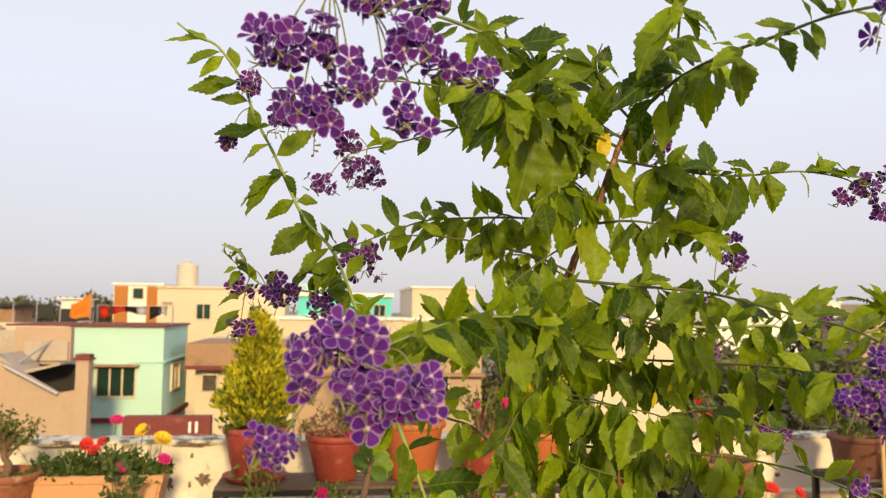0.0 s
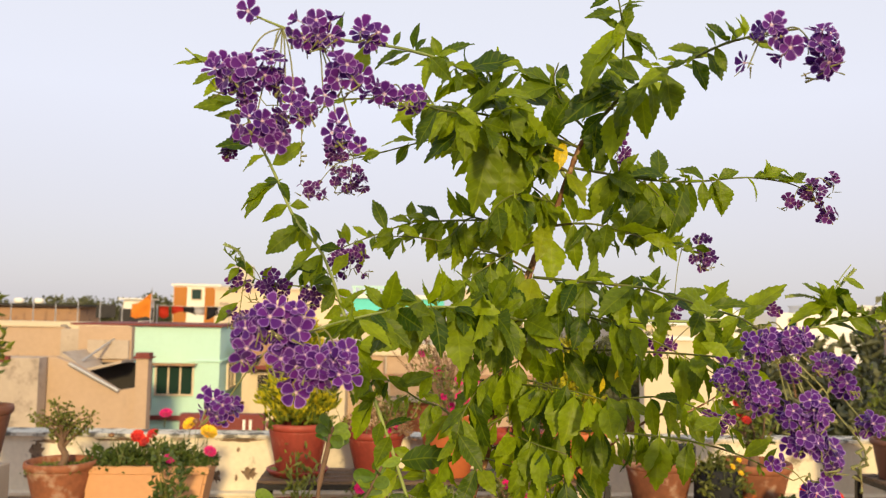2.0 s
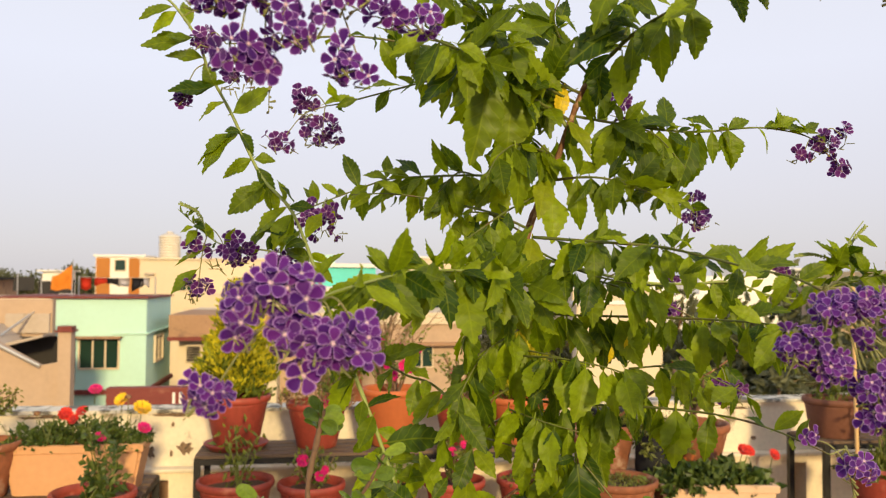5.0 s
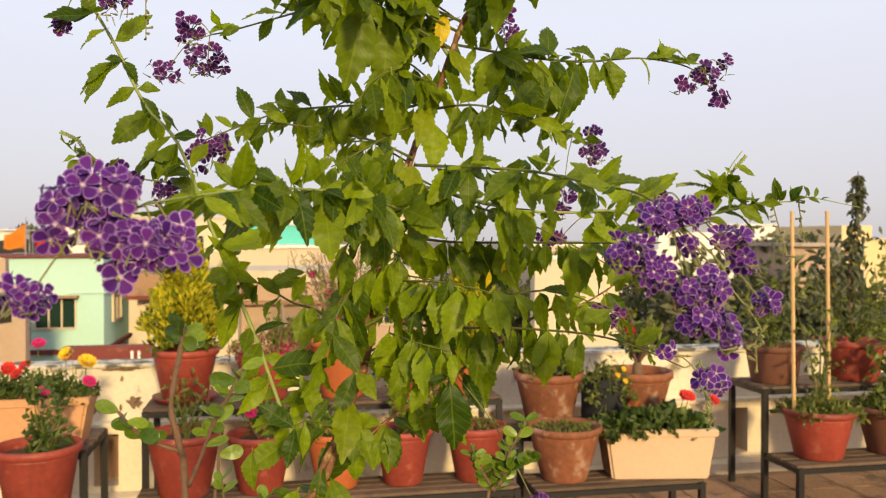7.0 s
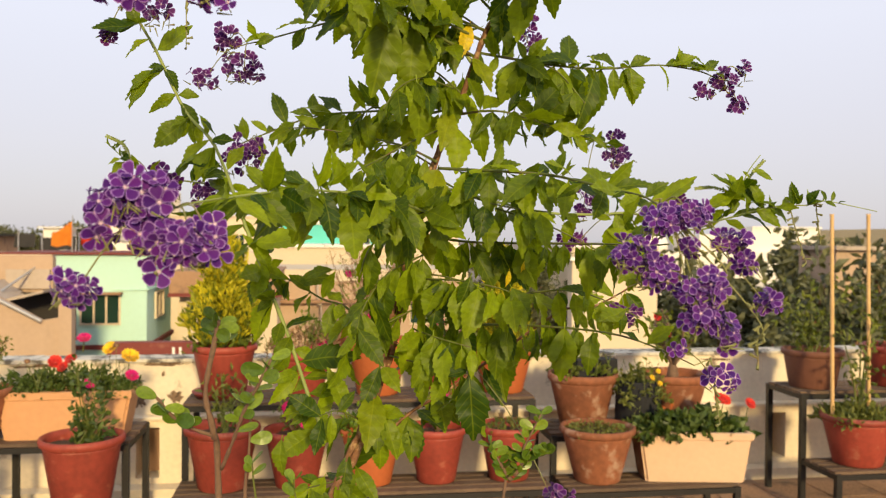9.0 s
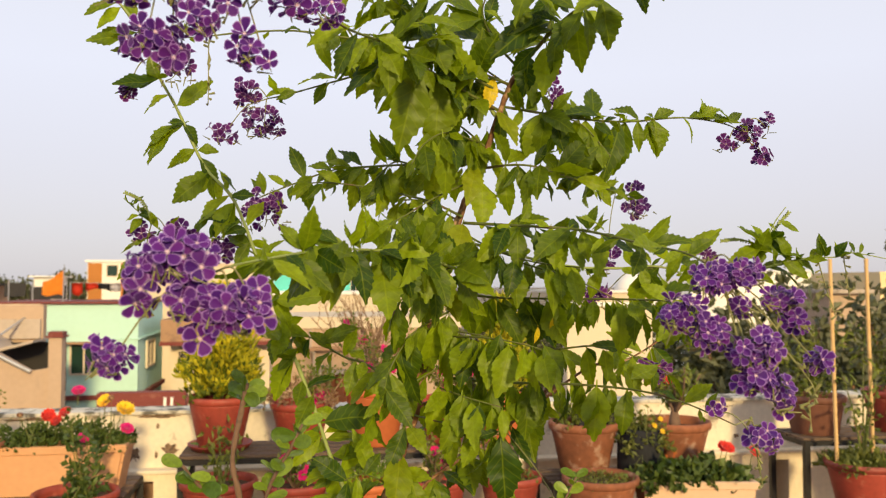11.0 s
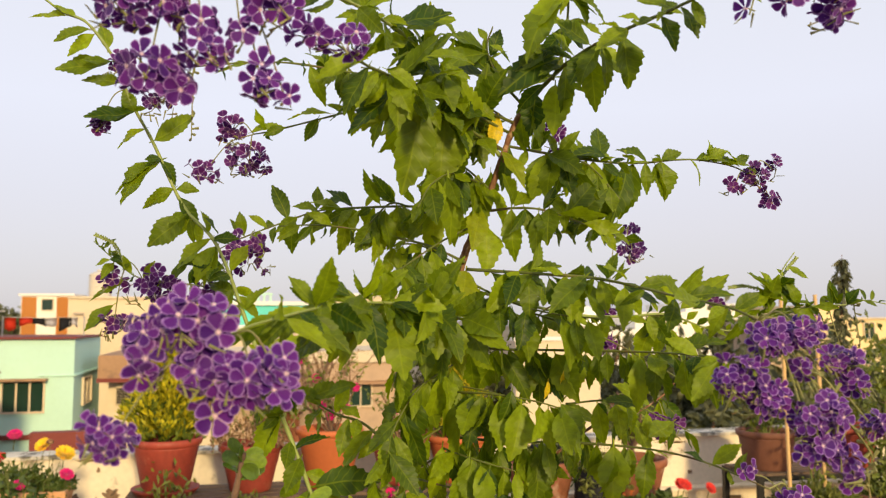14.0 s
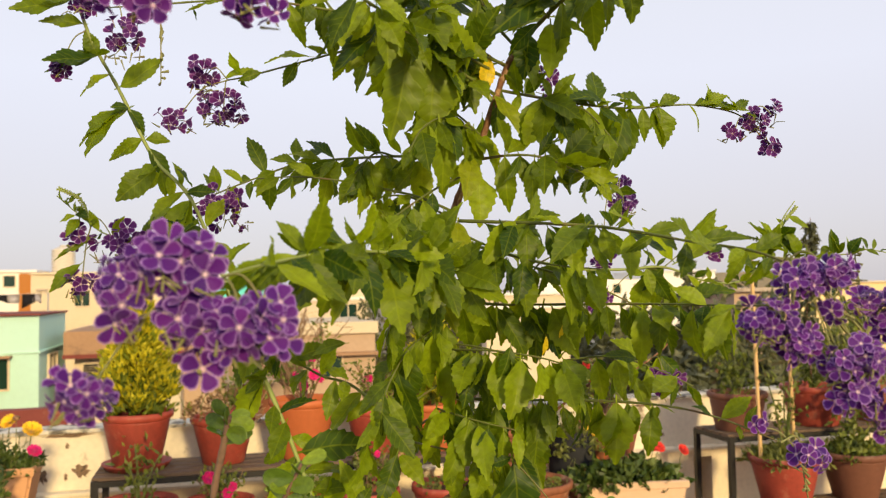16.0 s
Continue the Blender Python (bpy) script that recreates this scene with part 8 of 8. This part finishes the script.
bud_spike("right_far", (0.429, 0.772, 1.397), (0.461, 0.770, 1.432), 1)
bud_spike("right_far", (0.425, 0.775, 1.402), (0.391, 0.775, 1.403), 2)
bud_spike("left_sprig", (-0.168, 0.815, 1.425), (-0.196, 0.815, 1.446), 3)

# ---- jade plant before the shrub ----
jade = thing("succulent", (-0.06, 0.67, 0.31), "round-leaved succulent with woody grey stems beside the shrub", "plant")
JR = Vector((-0.06, 0.67, 0.31))
JADE_STEMS = {
    "main": [(-0.06, 0.67, 0.30), (-0.062, 0.655, 0.7), (-0.069, 0.636, 1.139), (-0.071, 0.616, 1.201), (-0.076, 0.609, 1.232), (-0.069, 0.604, 1.271), (-0.066, 0.602, 1.288)],
    "left": [(-0.070, 0.617, 1.198), (-0.085, 0.612, 1.205), (-0.099, 0.606, 1.216), (-0.109, 0.597, 1.232)],
    "right": [(-0.066, 0.626, 1.170), (-0.056, 0.61, 1.195), (-0.046, 0.593, 1.222), (-0.034, 0.580, 1.245), (-0.026, 0.576, 1.262)],
    "thin": [(-0.06, 0.66, 0.7), (-0.05, 0.64, 1.12), (-0.046, 0.628, 1.170), (-0.043, 0.615, 1.215)],
}


def round_leaf(name, seed):
    b = bmesh.new()
    n = 14
    rings = []
    for lift, grow in ((0.0, 0.94), (0.022, 1.0), (0.044, 0.96)):
        rings.append([b.verts.new((0.30 * grow * math.sin(a) * (1 - 0.30 * math.cos(a)), 0.5 - 0.5 * grow * math.cos(a), lift + 0.10 * (0.5 - 0.5 * math.cos(a)) ** 2 * (1 if seed < 2 else -1) + 0.05 * math.sin(a) ** 2)) for a in (2 * math.pi * k / n for k in range(n))])
    hub, low = b.verts.new((0, 0.52, 0.05)), b.verts.new((0, 0.52, 0.0))
    for u, v in zip(rings, rings[1:]):
        for k in range(n):
            b.faces.new((u[k], u[(k + 1) % n], v[(k + 1) % n], v[k]))
    for k in range(n):
        b.faces.new((hub, rings[2][k], rings[2][(k + 1) % n]))
        b.faces.new((low, rings[0][(k + 1) % n], rings[0][k]))
    bmesh.ops.recalc_face_normals(b, faces=b.faces)
    me = bpy.data.meshes.new(name)
    b.to_mesh(me)
    b.free()
    me.materials.append(M_JADE)
    return me


JADE_LEAVES = [round_leaf("leaf", s) for s in (0, 1.3, 2.6)]
rnd = random.Random(40)
jade_lines = {}
for nm, pts in JADE_STEMS.items():
    jade_lines[nm] = smooth_line(pts, 6)
    bm = bmesh.new()
    tube(bm, [p - JR for p in jade_lines[nm]], 0.0030 if nm == "main" else 0.0016, 0.0016 if nm == "main" else 0.0010, 8, 0.26, 3)
    part("stem", bm, M_JADE_BARK, jade, "", True)


def jade_leaf(owner, root, at, way, size, rnd):
    ob = new("leaf", JADE_LEAVES[rnd.randrange(3)])
    ob.parent = owner
    face = Vector((rnd.uniform(-1.0, 1.0), -0.6 + rnd.uniform(-0.4, 0.5), 0.5 + rnd.uniform(-0.5, 0.6)))
    ob.matrix_basis = leaf_pose(at - root, at + way.normalized() * size - root, face)


for nm, s0, n in (("main", 0.85, 10), ("left", 0.45, 10), ("right", 0.35, 15), ("thin", 0.88, 3)):
    ln = jade_lines[nm]
    for k in range(n):
        u = s0 + (1 - s0) * k / (n - 1)
        at = ln[min(len(ln) - 1, int(u * (len(ln) - 1)))]
        a = k * 1.8
        jade_leaf(jade, JR, at, Vector((math.cos(a), math.sin(a) * 0.7, 0.35 + rnd.uniform(-0.5, 0.4))), rnd.uniform(0.012, 0.019), rnd)

for top, n in (((-0.041, 0.603, 1.180), 4), ((-0.010, 0.598, 1.168), 5)):
    top = Vector(top)
    ln = smooth_line([(-0.06, 0.66, 0.75), top + Vector((0.004, 0.012, -0.10)), top], 9)
    bm = bmesh.new()
    tube(bm, [p - JR for p in ln], 0.0016, 0.0007, 6)
    part("shoot", bm, M_TWIG, jade, "thin green shoot")
    for k in range(n):
        a = k * 2.1
        jade_leaf(jade, JR, top - Vector((0, 0, 0.006 * k * 0.5)), Vector((math.cos(a), math.sin(a) * 0.7, 0.9 - 0.1 * k)), rnd.uniform(0.008, 0.014), rnd)

# ---- low sprig with small rounded leaves ----
sprig = thing("thin_succulent", (0.09, 0.71, 0.31), "thin branched succulent with small bright leaves", "plant")
SR = Vector((0.09, 0.71, 0.31))
rnd = random.Random(41)
for pts in ([(0.09, 0.71, 0.30), (0.13, 0.69, 0.7), (0.163, 0.658, 1.12), (0.176, 0.651, 1.164), (0.193, 0.644, 1.203)], [(0.170, 0.655, 1.145), (0.16, 0.65, 1.16), (0.150, 0.648, 1.178)], [(0.172, 0.652, 1.150), (0.185, 0.648, 1.165), (0.20, 0.645, 1.17)]):
    ln = smooth_line(pts, 6)
    bm = bmesh.new()
    tube(bm, [p - SR for p in ln], 0.0022, 0.0008, 7, 0.1)
    part("stem", bm, M_JADE_BARK, sprig, "", True)
    for k, p in enumerate([q for q in ln if q.z > 1.13]):
        for s in (0, 1):
            a = k * 1.7 + s * 3.14
            jade_leaf(sprig, SR, p, Vector((math.cos(a), math.sin(a) * 0.6, 0.5)), rnd.uniform(0.008, 0.014), rnd)

# ---- terrace tiles ----
tile_mesh = bpy.data.meshes.new("tile")
bm = bmesh.new()
box(bm, 0.004, 0.296, 0.004, 0.296, -0.012, 0.0, 0.003)
bm.to_mesh(tile_mesh)
bm.free()
tile_mesh.materials.append(M_TILE)
rest = bmesh.new()
rnd = random.Random(2)
nx, ny = int((TERRACE[1] - TERRACE[0]) / 0.3), int((4.35 - TERRACE[2]) / 0.3)
for i in range(nx):
    for j in range(ny):
        x, y = TERRACE[0] + i * 0.3, TERRACE[2] + j * 0.3
        if 0.5 < x < 4.2 and y > 2.4:
            ob = new("tile", tile_mesh)
            ob.parent = floor
            ob.matrix_basis = pose(x, y, rnd.uniform(0, 0.0015))
        else:
            box(rest, x + 0.004, x + 0.296, y + 0.004, y + 0.296, -0.012, rnd.uniform(0, 0.0015))
tagged(part("tiles", rest, M_TILE, floor, "brown floor tiles"), kind="stuff")
